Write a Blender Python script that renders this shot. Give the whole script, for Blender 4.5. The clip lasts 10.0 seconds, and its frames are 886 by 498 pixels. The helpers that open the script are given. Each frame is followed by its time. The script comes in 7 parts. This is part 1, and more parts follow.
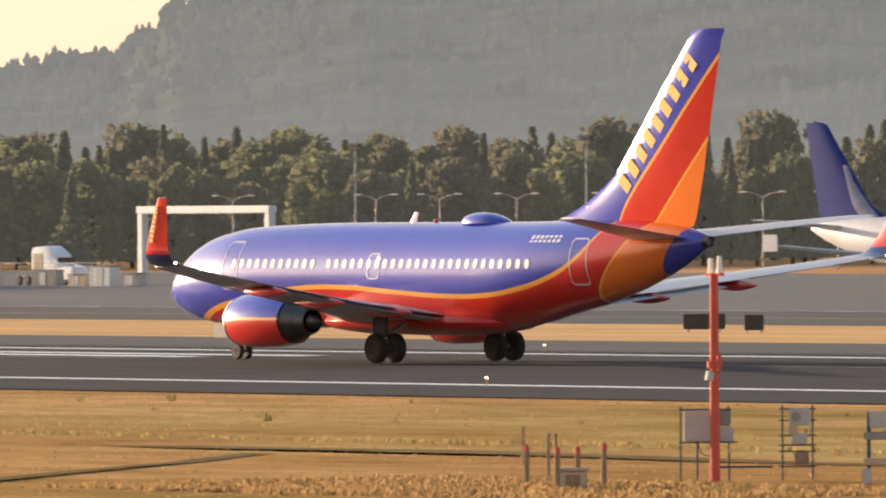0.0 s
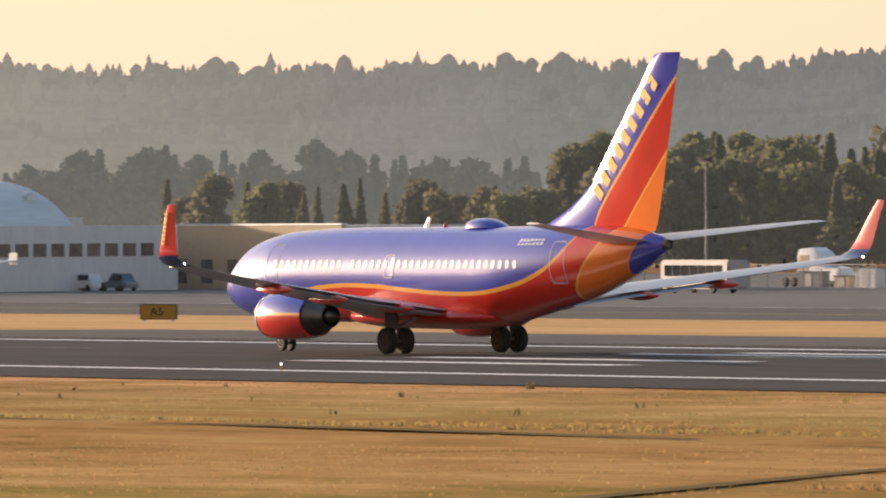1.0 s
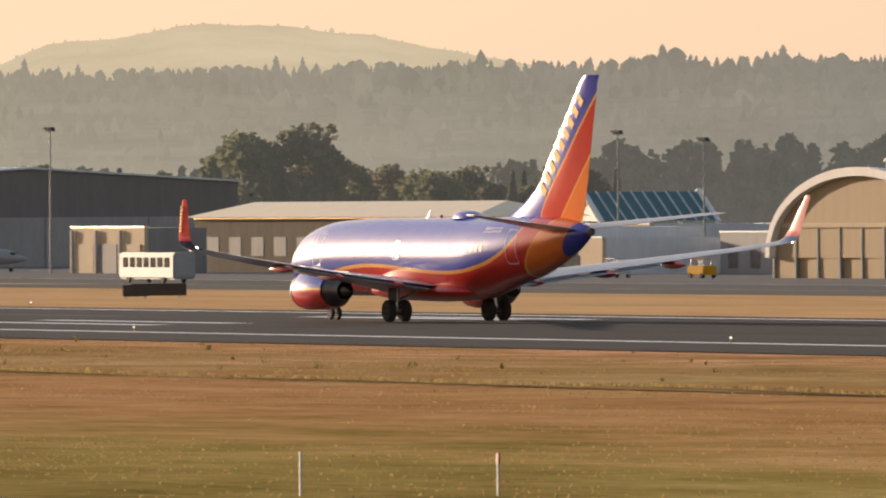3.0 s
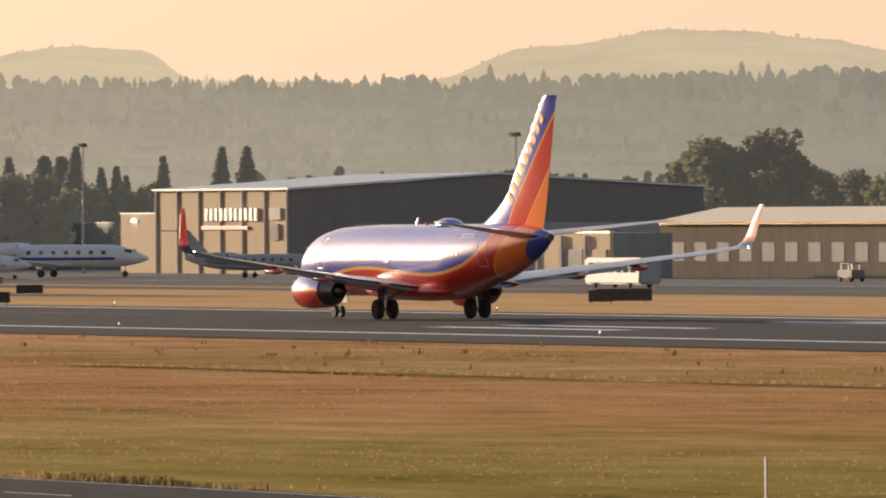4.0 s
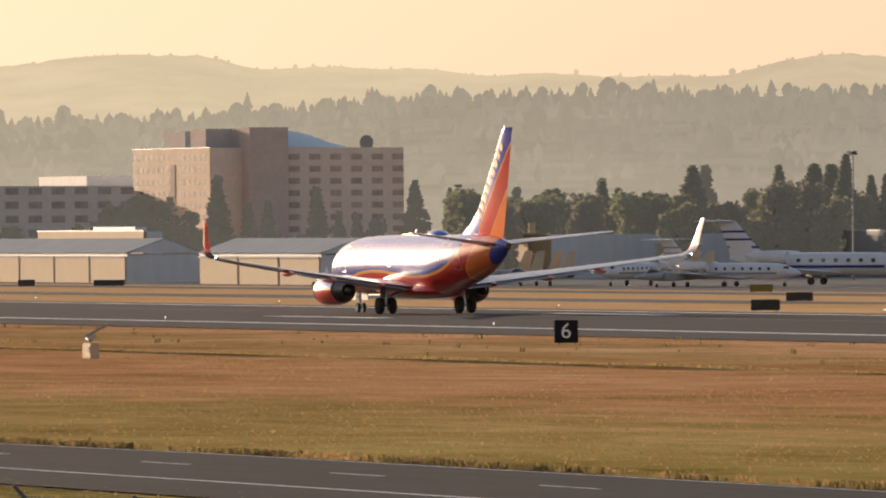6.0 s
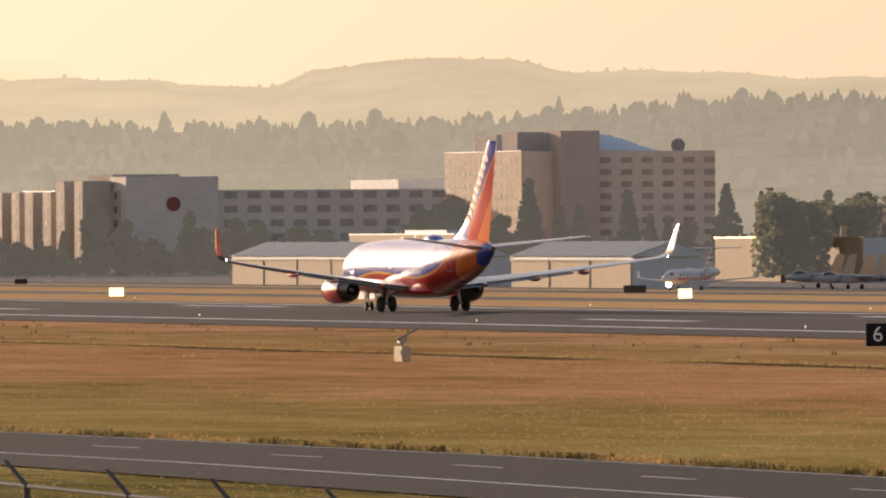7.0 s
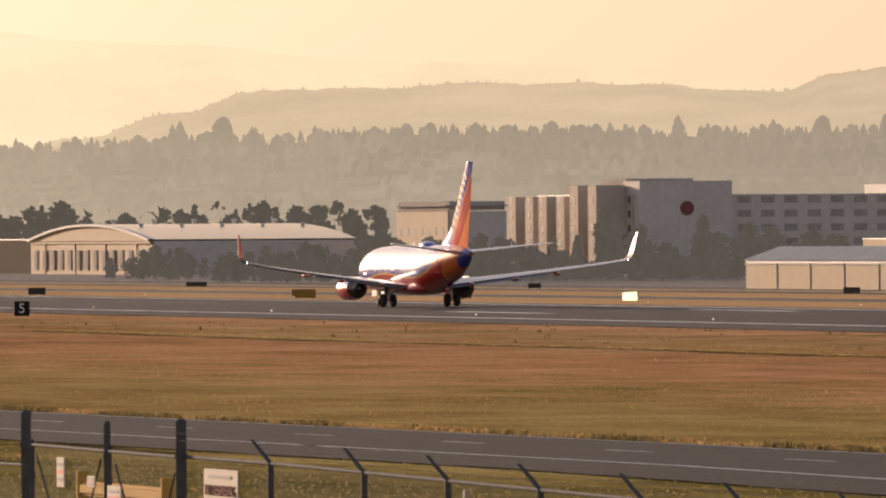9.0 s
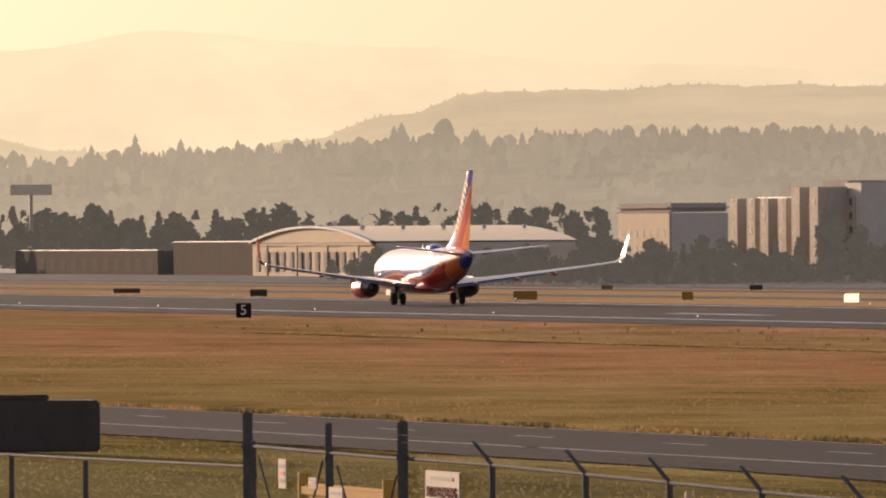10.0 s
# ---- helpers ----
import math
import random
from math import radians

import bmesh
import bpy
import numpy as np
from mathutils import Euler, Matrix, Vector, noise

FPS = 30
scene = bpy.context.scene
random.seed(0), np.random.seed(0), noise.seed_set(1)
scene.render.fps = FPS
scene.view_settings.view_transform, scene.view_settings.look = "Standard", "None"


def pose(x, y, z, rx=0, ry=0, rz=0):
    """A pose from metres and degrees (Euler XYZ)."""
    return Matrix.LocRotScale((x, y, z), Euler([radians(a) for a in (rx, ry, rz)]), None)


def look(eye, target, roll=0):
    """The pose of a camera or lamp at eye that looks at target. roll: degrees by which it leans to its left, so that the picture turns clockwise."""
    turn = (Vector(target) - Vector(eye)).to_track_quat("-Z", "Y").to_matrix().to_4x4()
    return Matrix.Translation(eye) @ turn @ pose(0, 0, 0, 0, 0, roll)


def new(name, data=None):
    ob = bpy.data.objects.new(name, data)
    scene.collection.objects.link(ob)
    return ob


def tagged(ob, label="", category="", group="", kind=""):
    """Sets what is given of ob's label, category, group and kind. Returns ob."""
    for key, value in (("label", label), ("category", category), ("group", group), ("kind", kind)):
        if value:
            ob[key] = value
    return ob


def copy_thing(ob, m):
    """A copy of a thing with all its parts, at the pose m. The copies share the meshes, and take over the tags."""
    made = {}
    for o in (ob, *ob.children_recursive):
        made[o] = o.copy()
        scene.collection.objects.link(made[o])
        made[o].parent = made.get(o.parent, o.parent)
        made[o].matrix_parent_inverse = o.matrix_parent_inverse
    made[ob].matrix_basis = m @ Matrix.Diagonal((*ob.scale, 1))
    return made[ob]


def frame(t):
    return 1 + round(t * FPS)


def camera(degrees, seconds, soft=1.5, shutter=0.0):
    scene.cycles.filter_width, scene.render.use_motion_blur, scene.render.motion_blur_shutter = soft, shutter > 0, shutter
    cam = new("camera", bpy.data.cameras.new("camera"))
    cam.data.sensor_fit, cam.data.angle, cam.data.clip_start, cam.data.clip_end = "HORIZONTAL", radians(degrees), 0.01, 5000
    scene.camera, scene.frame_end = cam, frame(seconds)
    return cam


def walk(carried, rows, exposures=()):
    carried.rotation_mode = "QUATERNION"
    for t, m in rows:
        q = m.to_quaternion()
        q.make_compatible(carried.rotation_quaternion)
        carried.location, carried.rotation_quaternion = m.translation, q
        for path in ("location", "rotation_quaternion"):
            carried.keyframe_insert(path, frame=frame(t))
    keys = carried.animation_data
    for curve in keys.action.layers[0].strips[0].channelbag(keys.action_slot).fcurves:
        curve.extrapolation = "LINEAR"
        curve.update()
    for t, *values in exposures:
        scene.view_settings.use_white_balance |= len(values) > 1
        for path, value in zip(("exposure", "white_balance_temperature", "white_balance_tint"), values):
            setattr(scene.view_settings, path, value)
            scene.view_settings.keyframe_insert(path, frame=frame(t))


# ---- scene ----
# x runs against the take-off direction along the runway, y away from the camera across it
EYE, ROLL = 6.377, 0.3917
cam = camera(4.8327, 10.0, soft=2.0, shutter=0.08)
PATH = [
    (0.0, pose(0, 0, EYE, 90 -0.2684, ROLL, 52.2801)),
    (0.3, pose(0, 0, EYE, 90 -0.2516, ROLL, 53.5753)),
    (0.6, pose(0, 0, EYE, 90 -0.2421, ROLL, 54.8397)),
    (0.8, pose(0, 0, EYE, 90 -0.2351, ROLL, 55.6570)),
    (1.0, pose(0, 0, EYE, 90 -0.2313, ROLL, 56.4588)),
    (1.3, pose(0, 0, EYE, 90 -0.2510, ROLL, 57.6245)),
    (1.6, pose(0, 0, EYE, 90 -0.2735, ROLL, 58.7224)),
    (1.9, pose(0, 0, EYE, 90 -0.2886, ROLL, 59.7339)),
    (2.2, pose(0, 0, EYE, 90 -0.2857, ROLL, 60.6868)),
    (3.3, pose(0, 0, EYE, 90 -0.2466, ROLL, 63.8231)),
    (3.5, pose(0, 0, EYE, 90 -0.2342, ROLL, 64.3289)),
    (4.0, pose(0, 0, EYE, 90 -0.2165, ROLL, 65.5686)),
    (4.5, pose(0, 0, EYE, 90 -0.1944, ROLL, 66.7467)),
    (5.0, pose(0, 0, EYE, 90 -0.1738, ROLL, 67.8168)),
    (5.5, pose(0, 0, EYE, 90 -0.1591, ROLL, 68.8129)),
    (6.0, pose(0, 0, EYE, 90 -0.1465, ROLL, 69.7689)),
    (6.2, pose(0, 0, EYE, 90 -0.1394, ROLL, 70.1359)),
    (7.3, pose(0, 0, EYE, 90 -0.1129, ROLL, 71.9261)),
    (7.5, pose(0, 0, EYE, 90 -0.1109, ROLL, 72.2206)),
    (8.0, pose(0, 0, EYE, 90 -0.0998, ROLL, 72.9114)),
    (8.5, pose(0, 0, EYE, 90 -0.0871, ROLL, 73.5960)),
    (9.0, pose(0, 0, EYE, 90 -0.0750, ROLL, 74.2714)),
    (9.5, pose(0, 0, EYE, 90 -0.0644, ROLL, 74.8943)),
    (10.0, pose(0, 0, EYE, 90 -0.0572, ROLL, 75.4803)),
]
walk(cam, PATH, exposures=[(0.0, 1.18, 5900, 12), (1.0, 0.96, 5900, 13), (2.2, 0.70, 5900, 12), (4.5, 0.53, 5900, 12), (7.5, 0.42, 6000, 18), (10.0, 0.24, 6100, 21)])

# ---- light ----
SUN = Vector((-0.965, -0.225, 0.125)).normalized()
world = bpy.data.worlds.new("world")
scene.world = world
world.use_nodes = True
wn = world.node_tree.nodes
sky = wn.new("ShaderNodeTexSky")
sky.sky_type, sky.sun_disc = "NISHITA", False
sky.sun_elevation = math.asin(SUN.z)
sky.sun_rotation = math.atan2(SUN.x, SUN.y)
sky.altitude, sky.air_density, sky.dust_density, sky.ozone_density = 0, 1.0, 1.5, 1.0
wn["Background"].inputs["Strength"].default_value = 0.15
# evening haze: near the horizon the sky is veiled in even, peach-coloured air
wl = world.node_tree.links
geo = wn.new("ShaderNodeTexCoord")
sep = wn.new("ShaderNodeSeparateXYZ")
wl.new(geo.outputs["Generated"], sep.inputs[0])
veil = wn.new("ShaderNodeMapRange")
veil.inputs["From Min"].default_value, veil.inputs["From Max"].default_value = 0.0, 0.60
veil.inputs["To Min"].default_value, veil.inputs["To Max"].default_value = 0.90, 0.0
wl.new(sep.outputs["Z"], veil.inputs["Value"])
haze = wn.new("ShaderNodeMix")
haze.data_type = "RGBA"
wl.new(veil.outputs["Result"], haze.inputs["Factor"])
wl.new(sky.outputs["Color"], haze.inputs[6])
# the veil brightens towards the sun
toward = wn.new("ShaderNodeVectorMath")
toward.operation = "DOT_PRODUCT"
toward.inputs[1].default_value = (-0.974, -0.227, 0.0)
wl.new(geo.outputs["Generated"], toward.inputs[0])
half = wn.new("ShaderNodeMath")
half.operation = "MULTIPLY_ADD"
half.inputs[1].default_value, half.inputs[2].default_value = 0.5, 0.5
wl.new(toward.outputs["Value"], half.inputs[0])
glow = wn.new("ShaderNodeFloatCurve")
gc = glow.mapping.curves[0]
gc.points[0].location, gc.points[1].location = (0.0, 0.062), (1.0, 0.70)
for px, py in ((0.55, 0.063), (0.70, 0.065), (0.815, 0.073), (0.94, 0.112), (0.975, 0.25)):
    gc.points.new(px, py)
glow.mapping.update()
wl.new(half.outputs[0], glow.inputs["Value"])
lit = wn.new("ShaderNodeVectorMath")
lit.operation = "SCALE"
lit.inputs[0].default_value = (55.2, 37.4, 24.2)
wl.new(glow.outputs["Value"], lit.inputs["Scale"])
wl.new(lit.outputs["Vector"], haze.inputs[7])
wl.new(haze.outputs[2], wn["Background"].inputs["Color"])
sun_data = bpy.data.lights.new("sun", "SUN")
sun_data.energy, sun_data.angle, sun_data.color = 5.0, radians(0.6), (1.0, 0.72, 0.45)
sun = new("sun", sun_data)
sun.matrix_world = look((0, 0, 300), Vector((0, 0, 300)) - SUN)


# ---- materials ----
def mat(name, color=(0.5, 0.5, 0.5), rough=0.6, metal=0.0, vary=0.15, scale=2.0, bump=0.0, stretch=(1, 1, 1), emit=None, coat=0.0, spec=0.5):
    """Principled material whose colour drifts at two scales, by object position."""
    m = bpy.data.materials.new(name)
    m.use_nodes = True
    nt = m.node_tree
    b = nt.nodes["Principled BSDF"]
    b.inputs["Roughness"].default_value, b.inputs["Metallic"].default_value = rough, metal
    b.inputs["Coat Weight"].default_value = coat
    b.inputs["Specular IOR Level"].default_value = spec
    b.inputs["Coat Roughness"].default_value = 0.08
    if vary > 0:
        co = nt.nodes.new("ShaderNodeTexCoord")
        mp = nt.nodes.new("ShaderNodeMapping")
        mp.inputs["Scale"].default_value = stretch
        nt.links.new(co.outputs["Object"], mp.inputs["Vector"])
        facs = []
        for k in (1.0, 7.3):
            n = nt.nodes.new("ShaderNodeTexNoise")
            n.inputs["Scale"].default_value, n.inputs["Detail"].default_value = scale * k, 4.0
            nt.links.new(mp.outputs["Vector"], n.inputs["Vector"])
            facs.append(n)
        add = nt.nodes.new("ShaderNodeMath")
        add.operation = "ADD"
        nt.links.new(facs[0].outputs["Fac"], add.inputs[0])
        nt.links.new(facs[1].outputs["Fac"], add.inputs[1])
        rng = nt.nodes.new("ShaderNodeMapRange")
        rng.inputs["From Min"].default_value, rng.inputs["From Max"].default_value = 0.6, 1.4
        rng.inputs["To Min"].default_value, rng.inputs["To Max"].default_value = 1 - vary, 1 + vary
        nt.links.new(add.outputs[0], rng.inputs["Value"])
        mul = nt.nodes.new("ShaderNodeVectorMath")
        mul.operation = "SCALE"
        mul.inputs[0].default_value = color
        nt.links.new(rng.outputs["Result"], mul.inputs["Scale"])
        nt.links.new(mul.outputs["Vector"], b.inputs["Base Color"])
        if bump:
            bp = nt.nodes.new("ShaderNodeBump")
            bp.inputs["Strength"].default_value, bp.inputs["Distance"].default_value = bump, 0.05
            nt.links.new(add.outputs[0], bp.inputs["Height"])
            nt.links.new(bp.outputs["Normal"], b.inputs["Normal"])
    else:
        b.inputs["Base Color"].default_value = (*color, 1)
    if emit:
        b.inputs["Emission Color"].default_value = (*emit[0], 1)
        b.inputs["Emission Strength"].default_value = emit[1]
    return m


def math_node(nt, op, a, b=None):
    n = nt.nodes.new("ShaderNodeMath")
    n.operation = op
    for i, v in enumerate((a, b)):
        if v is None:
            continue
        if hasattr(v, "links"):
            nt.links.new(v, n.inputs[i])
        else:
            n.inputs[i].default_value = v
    return n.outputs[0]


def ramp(nt, stops, interp="LINEAR"):
    r = nt.nodes.new("ShaderNodeValToRGB")
    r.color_ramp.interpolation = interp
    e = r.color_ramp.elements
    e[0].position, e[0].color = stops[0][0], (*stops[0][1], 1)
    e[1].position, e[1].color = stops[-1][0], (*stops[-1][1], 1)
    for p, c in stops[1:-1]:
        k = e.new(p)
        k.color = (*c, 1)
    return r


def grass_mat(name, stops, sx, sy, bump=0.6):
    """Mown dry grass: broad bands along the runway, blotches and fine tufts."""
    m = bpy.data.materials.new(name)
    m.use_nodes = True
    nt = m.node_tree
    b = nt.nodes["Principled BSDF"]
    b.inputs["Roughness"].default_value = 0.95
    b.inputs["Specular IOR Level"].default_value = 0.0
    co = nt.nodes.new("ShaderNodeTexCoord")
    total = None
    for (ax, ay, w) in ((sx * 0.03, sy * 0.055, 0.5), (sx * 0.12, sy * 0.22, 0.32), (0.9, 1.2, 0.28)):
        mp = nt.nodes.new("ShaderNodeMapping")
        mp.inputs["Scale"].default_value = (ax, ay, 1)
        nt.links.new(co.outputs["Object"], mp.inputs["Vector"])
        n = nt.nodes.new("ShaderNodeTexNoise")
        n.inputs["Scale"].default_value, n.inputs["Detail"].default_value, n.inputs["Roughness"].default_value = 1.0, 6.0, 0.65
        nt.links.new(mp.outputs["Vector"], n.inputs["Vector"])
        k = nt.nodes.new("ShaderNodeMath")
        k.operation = "MULTIPLY_ADD"
        k.inputs[1].default_value = w
        nt.links.new(n.outputs["Fac"], k.inputs[0])
        if total:
            nt.links.new(total.outputs[0], k.inputs[2])
        else:
            k.inputs[2].default_value = 0.0
        total = k
    r = ramp(nt, stops)
    nt.links.new(total.outputs[0], r.inputs["Fac"])
    # mown strips of different grasses across the field, with ragged borders
    sp = nt.nodes.new("ShaderNodeSeparateXYZ")
    nt.links.new(co.outputs["Object"], sp.inputs[0])
    wob = nt.nodes.new("ShaderNodeMath")
    wob.operation = "MULTIPLY_ADD"
    wob.inputs[1].default_value = 130.0
    nt.links.new(total.outputs[0], wob.inputs[0])
    nt.links.new(sp.outputs["Y"], wob.inputs[2])
    mr = nt.nodes.new("ShaderNodeMapRange")
    mr.inputs["From Min"].default_value, mr.inputs["From Max"].default_value = 70.0, 370.0
    nt.links.new(wob.outputs[0], mr.inputs["Value"])
    tint = ramp(nt, [(0.0, (0.48, 0.60, 0.42)), (0.24, (0.52, 0.62, 0.45)), (0.30, (0.80, 0.87, 0.64)), (0.39, (0.80, 0.88, 0.64)), (0.46, (1.0, 0.86, 0.78)), (0.54, (1.02, 0.87, 0.80)), (0.60, (0.86, 0.89, 0.74)), (0.65, (0.92, 0.90, 0.82)), (0.71, (1.15, 1.0, 0.97)), (1.0, (1.1, 1.0, 0.95))])
    nt.links.new(mr.outputs["Result"], tint.inputs["Fac"])
    mul = nt.nodes.new("ShaderNodeVectorMath")
    mul.operation = "MULTIPLY"
    nt.links.new(r.outputs["Color"], mul.inputs[0])
    nt.links.new(tint.outputs["Color"], mul.inputs[1])
    ew = nt.nodes.new("ShaderNodeMapRange")
    ew.inputs["From Min"].default_value, ew.inputs["From Max"].default_value = -600.0, -150.0
    nt.links.new(sp.outputs["X"], ew.inputs["Value"])
    ewt = ramp(nt, [(0.0, (1.0, 1.0, 1.0)), (0.5, (1.0, 1.0, 0.98)), (0.8, (0.92, 1.0, 0.84)), (1.0, (0.92, 1.0, 0.84))])
    nt.links.new(ew.outputs["Result"], ewt.inputs["Fac"])
    mu2 = nt.nodes.new("ShaderNodeVectorMath")
    mu2.operation = "MULTIPLY"
    nt.links.new(mul.outputs["Vector"], mu2.inputs[0])
    nt.links.new(ewt.outputs["Color"], mu2.inputs[1])
    nt.links.new(mu2.outputs["Vector"], b.inputs["Base Color"])
    bp = nt.nodes.new("ShaderNodeBump")
    bp.inputs["Strength"].default_value, bp.inputs["Distance"].default_value = bump, 0.15
    nt.links.new(n.outputs["Fac"], bp.inputs["Height"])
    nt.links.new(bp.outputs["Normal"], b.inputs["Normal"])
    return m


DRY = [(0.40, (0.28, 0.185, 0.08)), (0.48, (0.46, 0.27, 0.12)), (0.56, (0.58, 0.345, 0.165)), (0.68, (0.72, 0.47, 0.25))]
M_GRASS = grass_mat("dry_grass", DRY, 1, 1)
M_GRASS_FAR = grass_mat("straw_grass", [(0.40, (0.52, 0.34, 0.155)), (0.62, (0.74, 0.51, 0.255))], 1, 1)
M_ASPHALT = mat("runway_asphalt", (0.074, 0.069, 0.066), 0.9, vary=0.25, scale=0.35, stretch=(0.08, 1.2, 1), bump=0.1, spec=0.03)
M_TAXI = mat("taxiway_asphalt", (0.15, 0.138, 0.125), 0.9, vary=0.2, scale=0.2, stretch=(0.15, 1, 1), bump=0.1, spec=0.03)
M_APRON = mat("apron_concrete", (0.21, 0.195, 0.175), 0.9, vary=0.15, scale=0.2, stretch=(0.3, 1, 1), bump=0.1, spec=0.03)
M_ROAD = mat("road_asphalt", (0.044, 0.044, 0.045), 0.9, vary=0.25, scale=0.8, stretch=(0.15, 1, 1), bump=0.1, spec=0.03)
M_PAINT = mat("white_road_paint", (0.90, 0.88, 0.84), 0.8, vary=0.1, scale=1.5, spec=0.1)
M_YELLOW = mat("yellow_road_paint", (0.65, 0.45, 0.12), 0.8, vary=0.12, scale=1.5, spec=0.1)
M_EARTH = mat("bare_earth", (0.25, 0.175, 0.085), 0.95, vary=0.3, scale=0.6, bump=0.4, spec=0.0)


# ---- building blocks ----
def bm_box(bm, x0, x1, y0, y1, z0, z1):
    vs = [bm.verts.new(c) for c in ((x0, y0, z0), (x1, y0, z0), (x1, y1, z0), (x0, y1, z0), (x0, y0, z1), (x1, y0, z1), (x1, y1, z1), (x0, y1, z1))]
    for f in ((3, 2, 1, 0), (4, 5, 6, 7), (0, 1, 5, 4), (1, 2, 6, 5), (2, 3, 7, 6), (3, 0, 4, 7)):
        bm.faces.new([vs[i] for i in f])
    return vs


def box(x0, x1, y0, y1, z0, z1, bevel=0.0):
    bm = bmesh.new()
    bm_box(bm, x0, x1, y0, y1, z0, z1)
    if bevel:
        bmesh.ops.bevel(bm, geom=bm.edges[:], offset=bevel, segments=2, affect="EDGES")
    return bm


def bm_tube(bm, a, b, ra, rb=None, n=10, caps=True):
    a, b = Vector(a), Vector(b)
    rb = ra if rb is None else rb
    q = (b - a).to_track_quat("Z", "Y")
    rings = []
    for p, r in ((a, ra), (b, rb)):
        rings.append([bm.verts.new(p + q @ Vector((r * math.cos(2 * math.pi * i / n), r * math.sin(2 * math.pi * i / n), 0))) for i in range(n)])
    for i in range(n):
        bm.faces.new((rings[0][i], rings[0][(i + 1) % n], rings[1][(i + 1) % n], rings[1][i]))
    if caps:
        bm.faces.new(rings[0][::-1])
        bm.faces.new(rings[1])


def tube(a, b, ra, rb=None, n=10):
    bm = bmesh.new()
    bm_tube(bm, a, b, ra, rb, n)
    return bm


def loft(rings, closed=True, caps=True):
    """Skin through rings of points, all with the same count."""
    bm = bmesh.new()
    vr = [[bm.verts.new(p) for p in r] for r in rings]
    n = len(vr[0])
    for r0, r1 in zip(vr, vr[1:]):
        for i in range(n if closed else n - 1):
            bm.faces.new((r0[i], r0[(i + 1) % n], r1[(i + 1) % n], r1[i]))
    if caps and closed:
        bm.faces.new(vr[0][::-1])
        bm.faces.new(vr[-1])
    bmesh.ops.recalc_face_normals(bm, faces=bm.faces[:])
    return bm


def mesh(name, bm, material=None, smooth=False):
    me = bpy.data.meshes.new(name)
    bm.normal_update()
    bm.to_mesh(me)
    bm.free()
    if material:
        me.materials.append(material)
    if smooth:
        me.polygons.foreach_set("use_smooth", [True] * len(me.polygons))
        me.set_sharp_from_angle(angle=radians(35))
    return me


def part(name, bm, material, parent, label="", smooth=False):
    """One mesh object under a thing or a part."""
    ob = new(name, mesh(name, bm, material, smooth))
    ob.parent = parent
    return tagged(ob, label)


def thing(name, m, label, category, group="", kind=""):
    """An Empty at a thing's base, that parents its parts."""
    ob = new(name)
    ob.empty_display_size = 0.5
    ob.matrix_basis = m
    return tagged(ob, label, category, group, kind)


def structure(name, bm, material, label, smooth=False):
    return tagged(new(name, mesh(name, bm, material, smooth)), label, name.rstrip("_0123456789").replace("_", " "), kind="structure")


def grid_z(xs, ys, zf):
    bm = bmesh.new()
    vs = [[bm.verts.new((x, y, zf(x, y))) for y in ys] for x in xs]
    for i in range(len(xs) - 1):
        for j in range(len(ys) - 1):
            bm.faces.new((vs[i][j], vs[i + 1][j], vs[i + 1][j + 1], vs[i][j + 1]))
    return bm


# ---- ground ----
RC, CROWN = 244.07, 0.2


def drop(y):
    """The field beyond the runway sinks gently to the apron."""
    return -1.8 * min(1.0, max(0.0, (y - 285) / 175.0))


def bend(x):
    """The perimeter road and its bank draw nearer in the west."""
    return 0.05 * max(-600.0, min(0.0, x + 275.0))


def ground_z(x, y):
    """Flat field that climbs towards the camera's bank."""
    z = 0.0
    foot = 78.5 + bend(x)
    if y < foot:
        z = 2.6 * min(1.0, (foot - y) / 53.5) ** 1.3
    if 150 < y < 200:
        z += 0.12 * noise.noise((x * 0.05, y * 0.12, 0))
    return z + drop(y) - 0.03


gx = [-5200, -4000, -3000, -2200] + list(range(-1800, -140, 20)) + [-100, 0, 400, 1500, 5200]
gy = [-5200, -2000, -500, -60, 0, 12, 24, 34, 44, 50, 54, 58, 62, 66, 69, 72, 75, 77, 78.5, 80, 84] + list(range(96, 210, 6)) + [230, 285, 330, 395, 460, 700, 1000, 2000, 5200]
structure("ground", grid_z(gx, gy, ground_z), M_GRASS, "dry mown airfield grass, straw and olive", True)


def strip(y0, y1, x0, x1, z, zf=None, step=40.0):
    n = max(1, int(abs(x1 - x0) / step))
    xs = [x0 + (x1 - x0) * i / n for i in range(n + 1)]
    ys = [y0, y1] if zf is None else [y0, RC - 22.9, RC, RC + 22.9, y1]
    return grid_z(xs, ys, zf or (lambda x, y: z))


def crown(y):
    return max(0.0, CROWN * (1 - abs(y - RC) / 22.9))


structure("runway", strip(208.1, 272.0, -2600, 300, 0, lambda x, y: crown(y) + 0.01), M_ASPHALT, "dark grooved asphalt runway with rubber streaks")
def on_field(y0, y1, x0, x1, lift):
    n = max(1, int(abs(x1 - x0) / 60))
    ys = sorted({y0, y1, *[y for y in (285.0, 460.0) if y0 < y < y1]})
    return grid_z([x0 + (x1 - x0) * i / n for i in range(n + 1)], ys, lambda x, y: drop(y) + lift)


